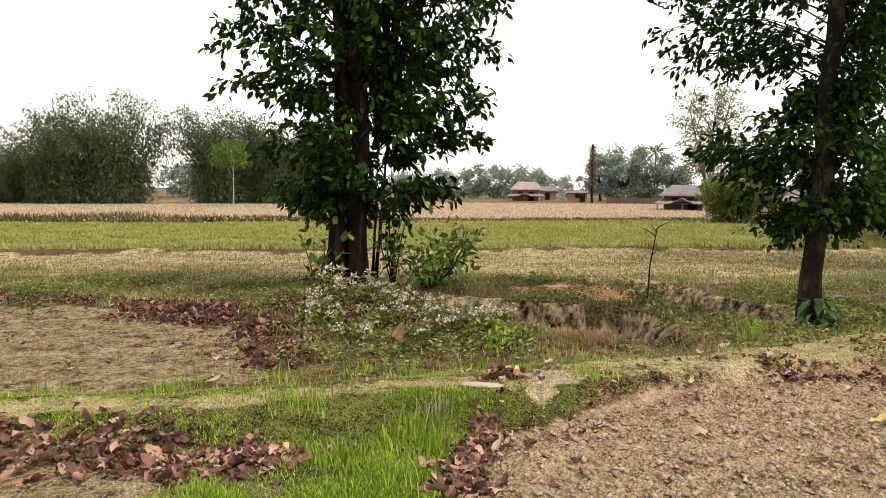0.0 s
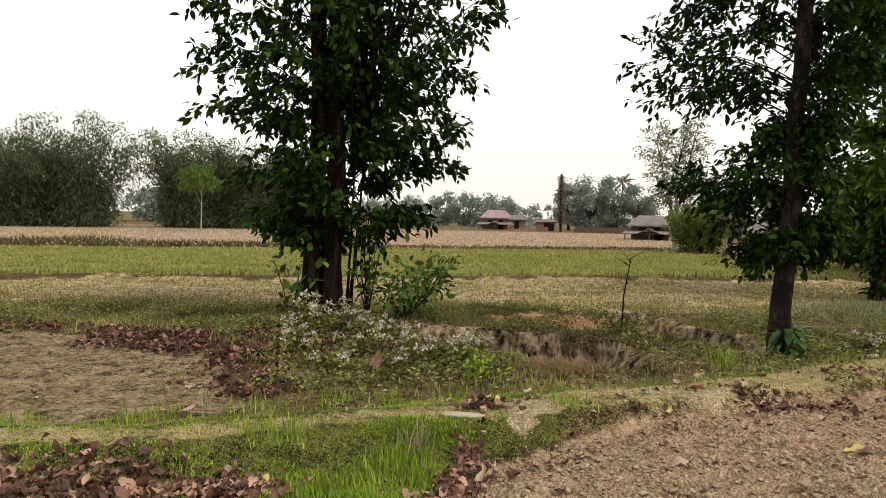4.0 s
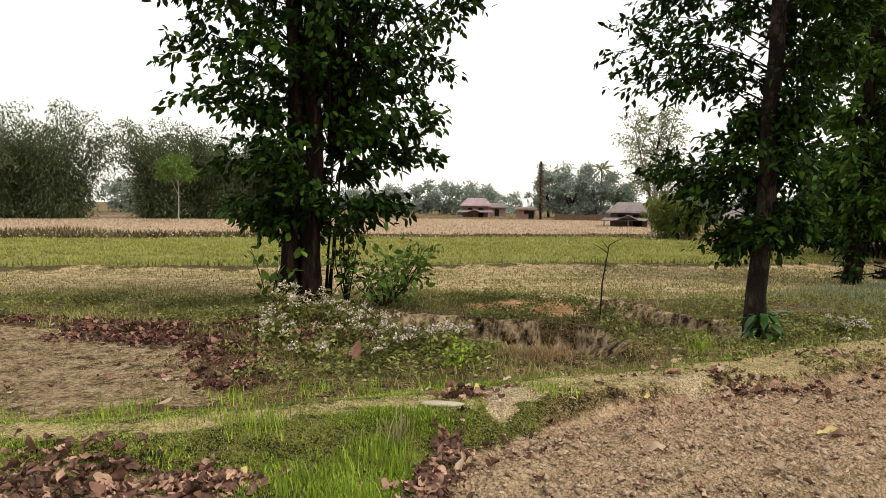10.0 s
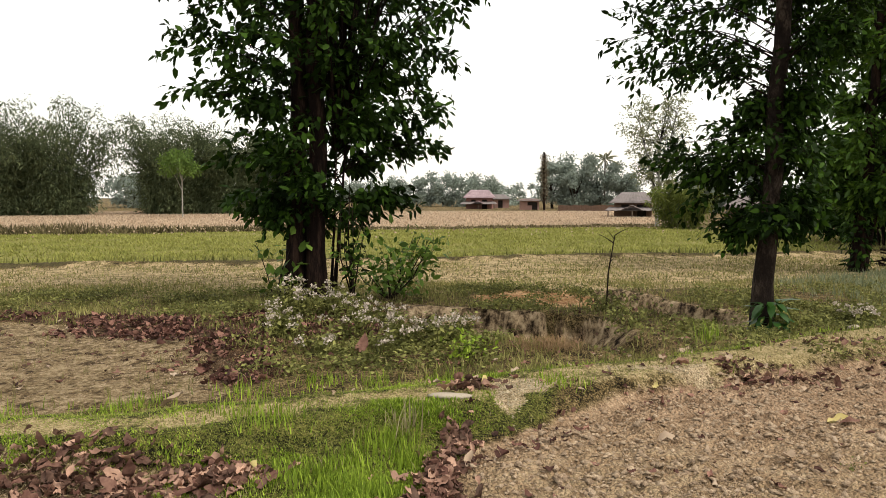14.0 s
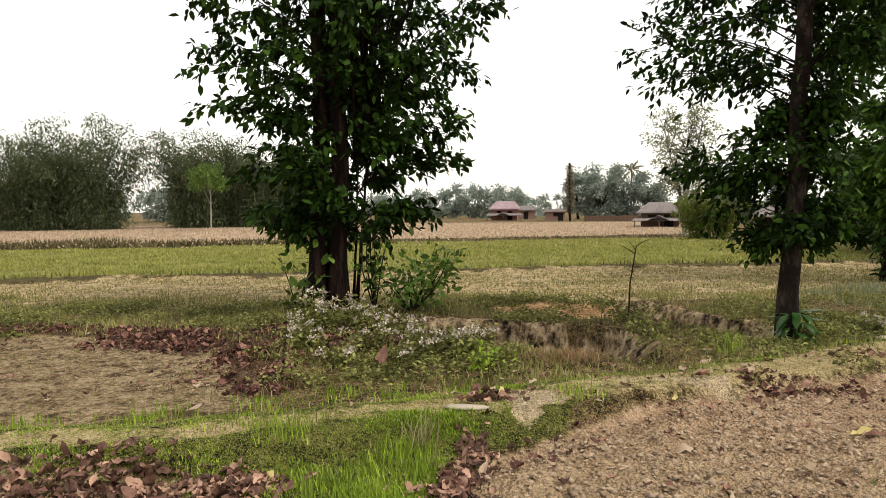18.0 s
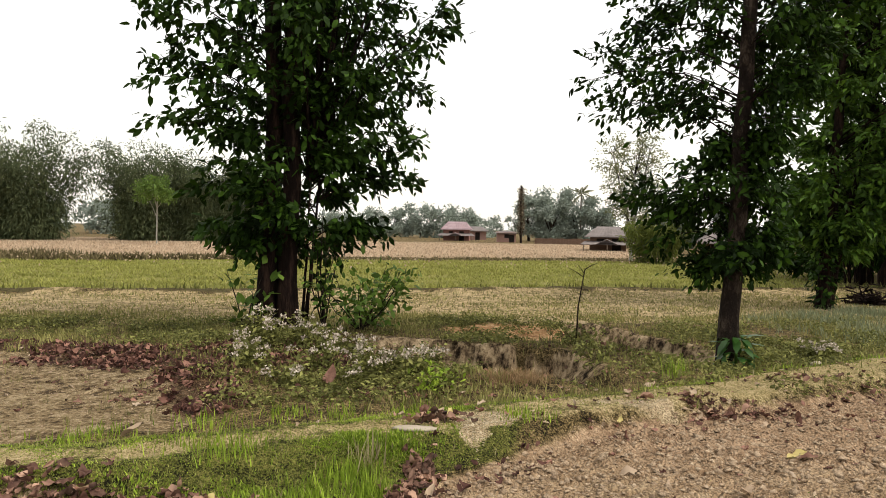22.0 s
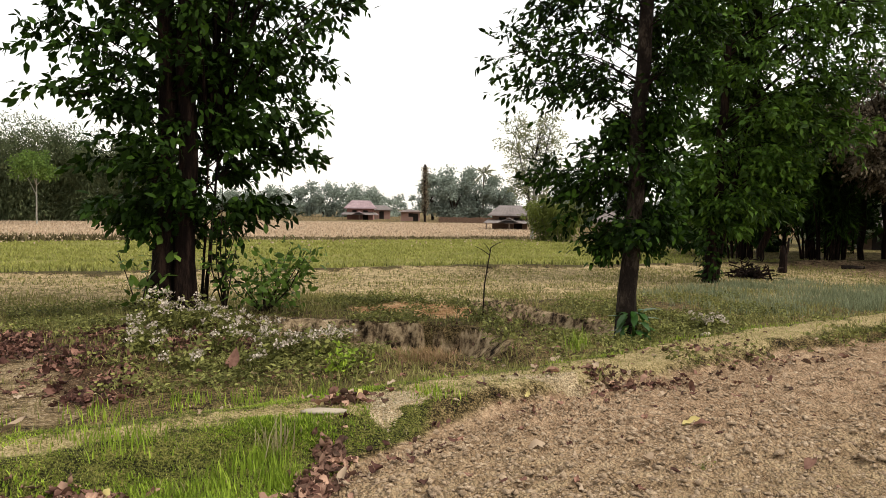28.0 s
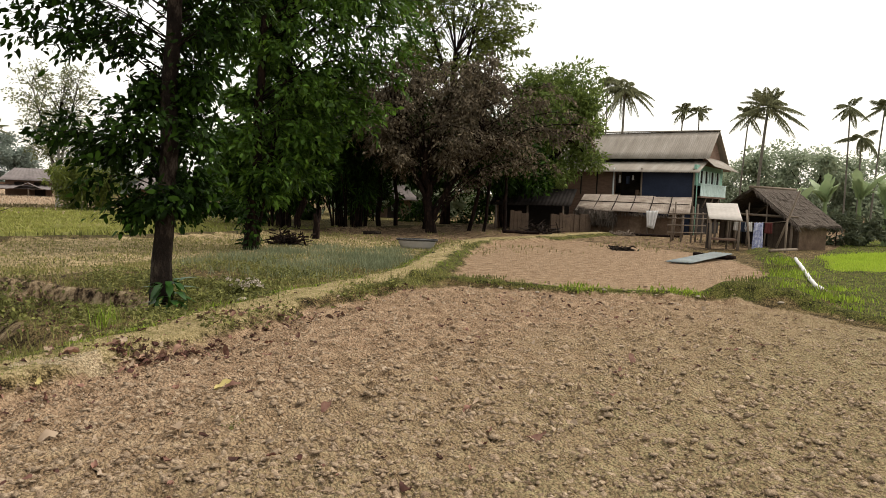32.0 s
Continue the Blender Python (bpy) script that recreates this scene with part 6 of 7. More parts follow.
# ---------- houses across the fields ----------
def far_house(label, at, turn, w, d, wall_h, ridge, wall, roof, tiers=1, window_count=2):
    h = thing("farmhouse", (at[0], at[1], 0), label, "house", turn=turn)
    slab_part("wall", -w / 2, w / 2, 0, 0.15, -0.1, wall_h, wall, h)
    slab_part("wall", -w / 2, -w / 2 + 0.15, 0.15, d, -0.1, wall_h, wall, h)
    slab_part("wall", w / 2 - 0.15, w / 2, 0.15, d, -0.1, wall_h, wall, h)
    slab_part("wall", -w / 2 + 0.15, w / 2 - 0.15, d - 0.15, d, -0.1, wall_h, wall, h)
    for i in range(window_count):
        x = -w / 2 + (i + 0.7) * w / (window_count + 0.4)
        slab_part("window", x - 0.3, x + 0.3, -0.04, 0.02, wall_h * 0.42, wall_h * 0.78, DARK, h)
    slab_part("door", w * 0.12, w * 0.12 + 0.7, -0.05, 0.02, 0, wall_h * 0.75, DARK, h)
    for y0, z0, y1, z1 in ((-0.5, wall_h - 0.15, d / 2, ridge), (d / 2, ridge, d + 0.5, wall_h - 0.15)):
        e0, e1 = (w / 2 + 0.45, w / 2 - 0.55) if z1 > z0 else (w / 2 - 0.55, w / 2 + 0.45)
        v, f = sheet((-e0, y0, z0), (e0, y0, z0), (-e1, y1, z1), (e1, y1, z1), int(w * 4), 0.01, 0.03)
        part_np("roof", v, f, roof, h)
    for s in (-1, 1):
        v, f = sheet((s * (w / 2 + 0.45), -0.5 if s > 0 else d + 0.5, wall_h - 0.15), (s * (w / 2 + 0.45), d + 0.5 if s > 0 else -0.5, wall_h - 0.15), (s * (w / 2 - 0.55), d / 2 - 0.01 * s, ridge), (s * (w / 2 - 0.55), d / 2 + 0.01 * s, ridge), 8, 0.01, 0.03)
        part_np("hip", v, f, roof, h)
    for x in () if ridge - wall_h > 0.4 else (-w / 2 + 0.05, w / 2 - 0.12):
        bm = bmesh.new()
        p = [bm.verts.new(c) for dx in (0, 0.07) for c in ((x + dx, 0.1, wall_h - 0.1), (x + dx, d - 0.1, wall_h - 0.1), (x + dx, d / 2, ridge - 0.08))]
        for c in ((0, 1, 2), (5, 4, 3), (0, 3, 4, 1), (1, 4, 5, 2), (2, 5, 3, 0)):
            bm.faces.new([p[i] for i in c])
        part("gable", bm, wall, h)
    if tiers > 1:
        v, f = sheet((-w / 2 - 0.7, -1.7, wall_h * 0.42), (w / 2 + 0.9, -1.7, wall_h * 0.42), (-w / 2 - 0.4, 0.0, wall_h * 0.62), (w / 2 + 0.4, 0.0, wall_h * 0.62), int(w * 3), 0.02, 0.03)
        part_np("veranda_roof", v, f, TIN_DULL, h)
        for s in (-1, 1):
            v, f = sheet((s * 0.9, -2.0, wall_h * 0.42), (s * 0.9, -0.6, wall_h * 0.42), (0, -2.0, wall_h * 0.42 + 0.42), (0, -0.6, wall_h * 0.42 + 0.42), 6, 0.01, 0.03)
            part_np("porch_roof", v, f, roof, h)
        for x in (-w / 2 - 0.4, 0, w / 2 + 0.5):
            pole("post", (x, -1.6, -0.1), (x, -1.6, wall_h * 0.42), 0.06, h)
    return h


far_house("red-walled farmhouse with a pale tin roof across the fields", (7.0, 97.5), -8, 3.6, 3.6, 1.7, 2.7, RED_WALL, TIN_ROSE, 2)
far_house("low pinkish brick house beside the topless palm", (13.2, 91.0), -4, 2.4, 2.4, 1.35, 1.5, PINK_WALL, TIN_DULL, 1, 1)
far_house("long pale-roofed house behind the brick house", (10.2, 108.0), -2, 4.5, 3.0, 1.5, 2.1, PINK_WALL, TIN_DULL)
far_house("brown farmhouse with a two-tier tin roof beside the dry field", (16.9, 57.6), -18, 3.0, 2.8, 1.3, 2.05, BOARD, TIN_DULL, 2)
far_house("low hut behind the pale tree", (20.6, 44.0), -20, 2.6, 2.2, 1.1, 1.8, BOARD, TIN_DULL)
far_house("low hut with a pale tin roof among the yard trees", (26.0, 29.0), -45, 3.4, 2.5, 1.2, 1.9, MUD, TIN_DULL)
mud_fence("field_fence", "grey board fence before the far houses", (15.6, 84.0), (24.0, 80.0), 0.7, 440, BOARD)

# ---------- ground cover ----------
GRASS = leaf_mat("fresh_grass", (0.010, 0.022, 0.002), (0.115, 0.21, 0.015), (0.46, 0.59, 0.07), 0.28, 0.6)
SWARD = leaf_mat("short_sward_green", (0.012, 0.019, 0.003), (0.145, 0.195, 0.026), (0.46, 0.47, 0.13), 0.25, 0.7)
GRASS_DRY = leaf_mat("dry_grass", (0.15, 0.125, 0.065), (0.29, 0.24, 0.13), (0.46, 0.38, 0.23), 0.2, 0.8)
GRASS_MIXED = leaf_mat("mixed_weed_green", (0.016, 0.019, 0.005), (0.13, 0.14, 0.03), (0.42, 0.38, 0.14), 0.25, 0.7)
FIELD_GREEN = leaf_mat("mustard_green", (0.09, 0.105, 0.02), (0.22, 0.24, 0.05), (0.40, 0.385, 0.11), 0.3, 0.7, 0.12, 0.5, 0.5)
ONION = leaf_mat("bluish_crop_green", (0.08, 0.10, 0.05), (0.165, 0.195, 0.105), (0.29, 0.31, 0.18), 0.25, 0.5)
PADDY = leaf_mat("bright_seedling_green", (0.20, 0.30, 0.02), (0.33, 0.45, 0.04), (0.46, 0.56, 0.08), 0.4, 0.6)
LITTER = leaf_mat("fallen_brown_leaf", (0.009, 0.004, 0.003), (0.10, 0.041, 0.031), (0.52, 0.325, 0.225), 0.1, 0.7, 0.12, 0.55, 0.22, 22.0)
LITTER_DARK = leaf_mat("old_fallen_leaf", (0.007, 0.003, 0.0025), (0.062, 0.024, 0.019), (0.34, 0.18, 0.13), 0.1, 0.7, 0.12, 0.55, 0.2, 22.0)
LITTER_YELLOW = leaf_mat("fallen_yellow_leaf", (0.42, 0.31, 0.10), (0.52, 0.43, 0.16), (0.58, 0.52, 0.27), 0.15, 0.6)
LITTER_PALE = leaf_mat("fallen_tan_leaf", (0.26, 0.18, 0.11), (0.38, 0.28, 0.19), (0.48, 0.38, 0.28), 0.1, 0.7)
PETAL = leaf_mat("white_petal", (0.25, 0.20, 0.15), (0.47, 0.40, 0.32), (0.76, 0.68, 0.58), 0.2, 0.8)
WEED_LEAF = leaf_mat("dull_weed_leaf", (0.008, 0.010, 0.003), (0.085, 0.095, 0.022), (0.33, 0.33, 0.10), 0.2, 0.7)
CLOD = grain_mat("dry_earth_clod", [(0.23, 0.155, 0.10), (0.43, 0.318, 0.21), (0.64, 0.50, 0.355)], 14, 90, 0.95, 0.03, 1.0, 0.02, None, 0.32)


def cover(name, label, v, f, mat, category):
    return tagged(new(name, mesh_np(name, v, f, mat)), label, category, kind="stuff")


rng = np.random.default_rng(501)
P = scatter(300000, -5, 13, 3.0, 13, rng, lambda z, x, y: z["lush"] * (1 - z["path"]) * (1 - z["plough"]) * (1 - 0.75 * z["mulch"]) * np.clip(0.5 + 1.4 * fbm(x * 1.8, y * 1.8, 3, 41), 0.06, 1) * np.clip(1.3 - np.hypot(x, y) / 14, 0.2, 1))
P = np.concatenate([P, scatter(230000, -3.2, 0.6, 3.2, 6.0, rng, lambda z, x, y: z["lush"] * (1 - z["plough"]) * (1 - z["path"]) * np.clip(0.4 + 1.6 * fbm(x * 2.4, y * 2.4, 3, 43), 0.1, 1))])
tall = np.clip(0.55 + 1.3 * fbm(P[:, 0] * 2.1, P[:, 1] * 2.1, 2, 44), 0.3, 1.5)
hgt = rng.uniform(0.02, 0.062, len(P)) * tall
v, f = blades_np(P, hgt, 0.010, 0.9, rng)
cover("grass", "short green grass on the bunds beside the footpath", v, f, GRASS, "grass")
P = scatter(330000, -3.4, 6.0, 3.3, 8.6, rng, lambda z, x, y: z["lush"] * (1 - z["plough"]) * (1 - 0.85 * z["path"]) * (1 - 0.6 * z["mulch"]) * np.clip(1.25 - np.hypot(x, y) / 12, 0.3, 1))
v, f = blades_np(P, rng.uniform(0.010, 0.032, len(P)), 0.009, 1.3, rng, False)
cover("short_sward", "short worn grass of the bund", v, f, SWARD, "grass")
P = scatter(60000, -7, 13, 1.4, 13, rng, lambda z, x, y: (z["lush"] * (1 - z["plough"]) * (1 - z["path"]) + 0.12 * z["path"]) * 0.35)
v, f = blades_np(P, rng.uniform(0.02, 0.07, len(P)), 0.006, 1.1, rng)
cover("dry_grass", "dry straw-coloured grass along the footpath", v, f, GRASS_DRY, "grass")
# lush rims of the far bunds
P = scatter(90000, 8.5, 40, -2, 12, rng, lambda z, x, y: z["lush"] * (1 - z["path"]) * np.clip(0.6 + fbm(x, y, 2, 47), 0.1, 1))
v, f = blades_np(P, rng.uniform(0.015, 0.05, len(P)), 0.02, 1.1, rng, False)
cover("bund_grass", "green grass on the far bunds", v, f, GRASS, "grass")
P = scatter(50000, 18, 36, 0, 8, rng, lambda z, x, y: z["patch"])
v, f = blades_np(P, rng.uniform(0.05, 0.10, len(P)), 0.03, 0.4, rng, False)
cover("rice_seedbed", "bright green rice seedbed", v, f, PADDY, "rice")
# scrub of the middle ground
P = scatter(120000, -9.0, 9.5, 5.8, 12.5, rng, lambda z, x, y: (1 - z["bank"]) * (1 - z["soil"]) * (1 - z["path"]) * (1 - 0.6 * z["mulch"]) * (1 - z["rust"]) * (1 - z["bare"]) * np.clip(0.35 + 1.1 * fbm(x * 1.1, y * 1.1, 3, 51), 0.04, 1))
v, f = blades_np(P, rng.uniform(0.03, 0.11, len(P)), 0.013, 1.0, rng)
cover("weedy_grass", "dull weedy grass round the pit", v, f, GRASS_MIXED, "grass")
C = scatter(4600, -7.0, 7.5, 6.0, 11.5, rng, lambda z, x, y: (1 - 0.75 * z["bank"]) * (1 - 0.85 * z["mulch"] * (x < -2.2)) * (1 - 0.75 * z["rust"]) * (1 - 0.8 * z["mulch"] * (x > 1.5)) * (1 - z["bare"]) * (1 - z["soil"]) * (1 - z["path"]) * (1 - 0.6 * z["lush"]) * np.clip(0.3 + 1.6 * fbm(x * 0.9, y * 0.9, 3, 53), 0.03, 1))
P = np.repeat(C, 38, 0)
P = P + rng.normal(0, 1, P.shape) * np.array([0.085, 0.085, 0])
P[:, 2] = np.repeat(C[:, 2], 38) + np.repeat(rng.uniform(0.02, 0.13, len(C)), 38) * rng.uniform(0, 1, len(P))
v, f = leaves_np(P, unit(rng.normal(0, 1, (len(P), 3)) * np.array([1, 1, 0.5])), unit(rng.normal(0, 0.5, (len(P), 3)) + np.array([0, 0, 1.0])), rng.uniform(0.03, 0.07, len(P)), rng.uniform(0.018, 0.04, len(P)), 0.1, False)
cover("weeds", "low broad-leaved weeds round the pit", v, f, WEED_LEAF, "weeds")
# fallow stubble, green field, dry far field
P = scatter(36000, -16, 14, 10.4, 19, rng, lambda z, x, y: z["fallow"] * np.clip(0.5 + fbm(x * 0.8, y * 2.0, 3, 55), 0.08, 1))
v, f = blades_np(P, rng.uniform(0.02, 0.06, len(P)), 0.03, 1.2, rng, False)
cover("stubble", "dry greyish stubble on the fallow strip", v, f, GRASS_DRY, "stubble")
P = scatter(85000, -16, 16, 10.2, 19, rng, lambda z, x, y: z["fallow"] * np.clip(0.35 + fbm(x * 0.6, y * 1.5, 3, 56) + 0.3 * rise(x, 0.0, 6.0), 0.02, 1))
v, f = blades_np(P, rng.uniform(0.02, 0.08, len(P)), 0.03, 1.2, rng, False)
cover("weedy_stubble", "green weeds scattered on the fallow strip", v, f, GRASS_MIXED, "weeds")
P = scatter(150000, -26, 16, 16, 36, rng, lambda z, x, y: z["green"] * np.clip(0.55 + 0.9 * fbm(x * 0.35, y * 1.2, 3, 57), 0.1, 1))
v, f = blades_np(P, rng.uniform(0.04, 0.11, len(P)), 0.055, 1.4, rng, False)
cover("mustard_field", "thin yellowish green mustard crop", v, f, FIELD_GREEN, "crop")
P = scatter(1500, -26, 14, 17, 34, rng, lambda z, x, y: z["green"] * (y > far_bank(x) + 5))
v, f = leaves_np(P + np.array([0, 0, 1.0]) * rng.uniform(0.3, 0.55, (len(P), 1)), unit(rng.normal(0, 1, (len(P), 3))), unit(rng.normal(0, 1, (len(P), 3))), 0.09, 0.06, 0.1, False)
cover("mustard_pods", "pale seed heads over the green crop", v, f, LITTER_PALE, "crop")
P = scatter(60000, -40, 14, 29, 46, rng, lambda z, x, y: z["dark"])
v, f = blades_np(P, rng.uniform(0.1, 0.34, len(P)) * np.clip(1 + 1.2 * fbm(P[:, 0] * 0.3, P[:, 1] * 0.3, 2, 58), 0.3, 2) * (1 - 0.6 * rise(P[:, 0], -10.0, 0.0)), 0.09, 1.2, rng, False)
cover("dark_hedge_grass", "rank dark brown grass along the field edge", v, f, leaf_mat("rank_brown_grass", (0.012, 0.010, 0.004), (0.07, 0.056, 0.024), (0.22, 0.18, 0.085), 0.2, 0.8), "grass")
P = scatter(60000, -50, 20, 34, 84, rng, lambda z, x, y: z["tan"])
v, f = blades_np(P, rng.uniform(0.05, 0.14, len(P)), 0.09, 1.6, rng, False)
cover("dry_field", "dry pinkish straw of the harvested field", v, f, leaf_mat("pinkish_straw", (0.24, 0.18, 0.115), (0.42, 0.325, 0.225), (0.60, 0.48, 0.35), 0.3, 0.9), "stubble")
P = scatter(26000, -24, 14, 12, 22, rng, lambda z, x, y: 1.0 * (np.abs(y - far_bank(x) - 0.05) < 0.18))
v, f = blades_np(P, rng.uniform(0.06, 0.2, len(P)), 0.04, 0.8, rng, False)
cover("bank_grass", "dark grass on the bank between the fields", v, f, WEED_LEAF, "grass")
# yard and crop bed
P = scatter(90000, 5, 14, 8.8, 15, rng, lambda z, x, y: region(x, y, CROP_BED, 0.6) * np.clip(0.25 + 0.9 * fbm(x * 1.2, y * 1.2, 2, 61), 0.05, 1))
v, f = blades_np(P, rng.uniform(0.07, 0.2, len(P)), 0.016, 0.9, rng, False)
cover("onion_bed", "bed of bluish green onion leaves beside the path", v, f, ONION, "crop")
P = scatter(30000, 9, 30, 9, 30, rng, lambda z, x, y: z["yard"] * np.clip(fbm(x * 0.7, y * 0.7, 3, 62), 0, 1))
v, f = blades_np(P, rng.uniform(0.04, 0.14, len(P)), 0.03, 0.9, rng, False)
cover("yard_grass", "thin worn grass in the yard", v, f, GRASS_MIXED, "grass")


# ---------- clods on the tilled plots ----------
def clods(P, size, rng):
    base = np.array([(1, 0, 0), (0, 1, 0), (-1, 0, 0), (0, -1, 0), (0, 0, 1), (0, 0, -1)], dtype=float)
    fc = np.array([(0, 1, 4), (1, 2, 4), (2, 3, 4), (3, 0, 4), (1, 0, 5), (2, 1, 5), (3, 2, 5), (0, 3, 5)])
    n = len(P)
    v = base[None] * rng.uniform(0.35, 1.35, (n, 6, 1)) * np.array([1, 1, 0.55]) * rng.uniform(0.7, 1.4, (n, 1, 3)) * size[:, None, None]
    a = rng.uniform(0, 2 * np.pi, n)[:, None]
    v = np.stack([v[..., 0] * np.cos(a) - v[..., 1] * np.sin(a), v[..., 0] * np.sin(a) + v[..., 1] * np.cos(a), v[..., 2] + 0.35 * v[..., 0] * rng.uniform(-1, 1, (n, 1))], -1)
    return (P[:, None] + v).reshape(-1, 3), (np.arange(n)[:, None, None] * 6 + fc[None]).reshape(-1, 3)


def seen_tilth(z, x, y):
    d = np.hypot(x, y)
    return z["plough"] * (d > 3.1) * np.clip(12.0 / (d * d), 0.08, 1)


P = scatter(90000, -0.2, 11.6, 0.6, 8.0, rng, seen_tilth)
piece = [clods(P, 0.006 + 0.017 * rng.uniform(0, 1, len(P)) ** 1.6, rng)]
P = scatter(52000, -0.2, 11.6, 0.6, 8.0, rng, lambda z, x, y: z["plough"] * (np.hypot(x, y) > 3.1) * np.clip(0.55 + 0.9 * fbm(x * 2.2, y * 2.2, 3, 33), 0.08, 1) * np.clip(30.0 / (x * x + y * y), 0.25, 1))
P[:, 2] -= 0.004
piece.append(clods(P, 0.012 + 0.032 * rng.uniform(0, 1, len(P)) ** 2.2, rng))
v, f = join_np(piece)
cover("clods", "dry brown clods of the ploughed plot", v, f, CLOD, "earth")
P = scatter(60000, 0.0, 4.0, 4.4, 6.8, rng, lambda z, x, y: z["bare"] * (1 - z["plough"]) * 0.45)
v, f = clods(P, 0.004 + 0.012 * rng.uniform(0, 1, len(P)) ** 2.0, rng)
cover("bank_crumbs", "pale dry crumbs of the eroded bank", v, f, grain_mat("pale_bank_crumb", [(0.22, 0.18, 0.11), (0.42, 0.35, 0.23), (0.66, 0.57, 0.41)], 14, 90, 0.95, 0.03, 0.8, 0.02, None, 0.4), "earth")
P = scatter(12000, -6, 0, 3.2, 9.4, rng, lambda z, x, y: (z["soil"] - z["plough"]) * 0.9)
v, f = clods(P, 0.004 + 0.013 * rng.uniform(0, 1, len(P)) ** 3.0, rng)
cover("small_clods", "small dry clods of the seedling plot", v, f, CLOD, "earth")
P = scatter(5000, 10, 25, 4.5, 14, rng, lambda z, x, y: z["soil"])
v, f = clods(P, rng.uniform(0.01, 0.03, len(P)), rng)
cover("far_clods", "dry clods of the far plot", v, f, CLOD, "earth")


# ---------- fallen leaves ----------
def fallen(P, size, rng, flat=0.5, lift=0.02, curl=(0.15, 0.6)):
    n = len(P)
    way = unit(rng.normal(0, 1, (n, 3)) * np.array([1, 1, flat * 0.6]))
    up = unit(rng.normal(0, flat, (n, 3)) + np.array([0, 0, 1.0]))
    Q = P + np.array([0, 0, 1.0]) * (lift * rng.uniform(0.2, 1, (n, 1)) + 0.25 * np.abs(way[:, 2:3]) * size[:, None])
    return crumpled_np(Q, way, up, size, size * rng.uniform(0.45, 0.75, n), rng)


PILES = (((-2.2, 3.80), 0.38, 0.13, 190), ((-1.95, 3.96), 0.3, 0.10, 60), ((-1.22, 3.78), 0.14, 0.10, 110), ((-1.65, 3.66), 0.3, 0.10, 80), ((-2.9, 3.8), 0.35, 0.14, 70), ((0.12, 4.3), 0.06, 0.17, 90), ((0.02, 3.85), 0.07, 0.16, 100),
         ((-0.1, 3.6), 0.12, 0.12, 80), ((0.28, 5.22), 0.13, 0.08, 40), ((2.75, 5.86), 0.3, 0.06, 45), ((4.4, 6.62), 0.6, 0.08, 40))
piles = []
for (cx, cy), sx, sy, n in PILES:
    x, y = cx + rng.normal(0, sx, n), cy + rng.normal(0, sy, n)
    piles.append(np.stack([x, y, height(x, y) + rng.uniform(0, 0.05, n) * np.exp(-((x - cx) / sx) ** 2 - ((y - cy) / sy) ** 2)], 1))
P = np.concatenate(piles)
v, f = fallen(P, 0.03 + 0.10 * rng.uniform(0, 1, len(P)) ** 1.2, rng, 0.5, 0.035)
cover("leaf_pile", "heaps of curled reddish brown fallen leaves on the grass", v, f, LITTER, "fallen leaves")
P = scatter(62000, -8, 5.5, 5.4, 11.0, rng, lambda z, x, y: z["mulch"] * 0.9 * np.clip(0.5 + 1.5 * fbm(x * 2.6, y * 2.6, 3, 71), 0.06, 1))
v, f = fallen(P, rng.uniform(0.035, 0.115, len(P)), rng, 0.6, 0.03)
cover("leaf_litter", "band of dark reddish brown fallen leaves along the plot", v, f, LITTER_DARK, "fallen leaves")
edge = PLOUGH[2:13]
t = rng.uniform(0, len(edge) - 1.001, 110)
i = t.astype(int)
ex = np.array([p[0] for p in edge]); ey = np.array([p[1] for p in edge])
x = ex[i] + (ex[i + 1] - ex[i]) * (t - i) + rng.normal(0.05, 0.14, len(t))
y = ey[i] + (ey[i + 1] - ey[i]) * (t - i) + rng.normal(-0.10, 0.10, len(t))
x = np.concatenate([x, rng.uniform(-6.5, -2.3, 170), rng.normal(2.75, 0.35, 70), rng.uniform(-3, 5, 300), rng.uniform(-2.6, 0.9, 700), rng.uniform(0.2, 10.5, 330), rng.uniform(7, 10, 60)])
y = np.concatenate([y, 5.6 + 4.0 * rng.uniform(0, 1, 170) ** 0.7, rng.normal(5.93, 0.10, 70), rng.uniform(6.2, 9.5, 300), rng.uniform(6.3, 9.2, 700), rng.uniform(2.4, 7.5, 330), rng.uniform(5, 8, 60)])
P = np.stack([x, y, height(x, y)], 1)
v, f = fallen(P, rng.uniform(0.03, 0.09, len(P)), rng, 0.28, 0.012)
cover("scattered_leaves", "scattered brown fallen leaves", v, f, LITTER_DARK, "fallen leaves")
x, y = np.concatenate([rng.uniform(0.3, 11, 260), rng.uniform(8.5, 12, 40), rng.uniform(-5, 0, 30)]), np.concatenate([rng.uniform(2.2, 7.6, 260), rng.uniform(4, 7.9, 40), rng.uniform(5, 9, 30)])
P = np.stack([x, y, height(x, y)], 1)
v, f = fallen(P, rng.uniform(0.04, 0.09, len(P)), rng, 0.4, 0.015)
cover("pale_leaves", "scattered pale tan fallen leaves on the tilth", v, f, LITTER_PALE, "fallen leaves")


def lone_leaf(at, size, turn, mat, label, tilt=0.15):
    g = np.random.default_rng(int(abs(at[0] * 100 + at[1] * 10)))
    t = thing("fallen_leaf", (at[0], at[1], ground_z(*at) + 0.012), label, "leaf", "large fallen leaves")
    a = radians(turn)
    v, f = crumpled_np(np.array([[0, 0, 0.45 * size * tilt]]), np.array([[math.cos(a), math.sin(a), tilt]]), np.array([[g.uniform(-0.3, 0.3), -0.35, 1.0]]), size, size * 0.42, g)
    part_np("blade", v, f, mat, t)


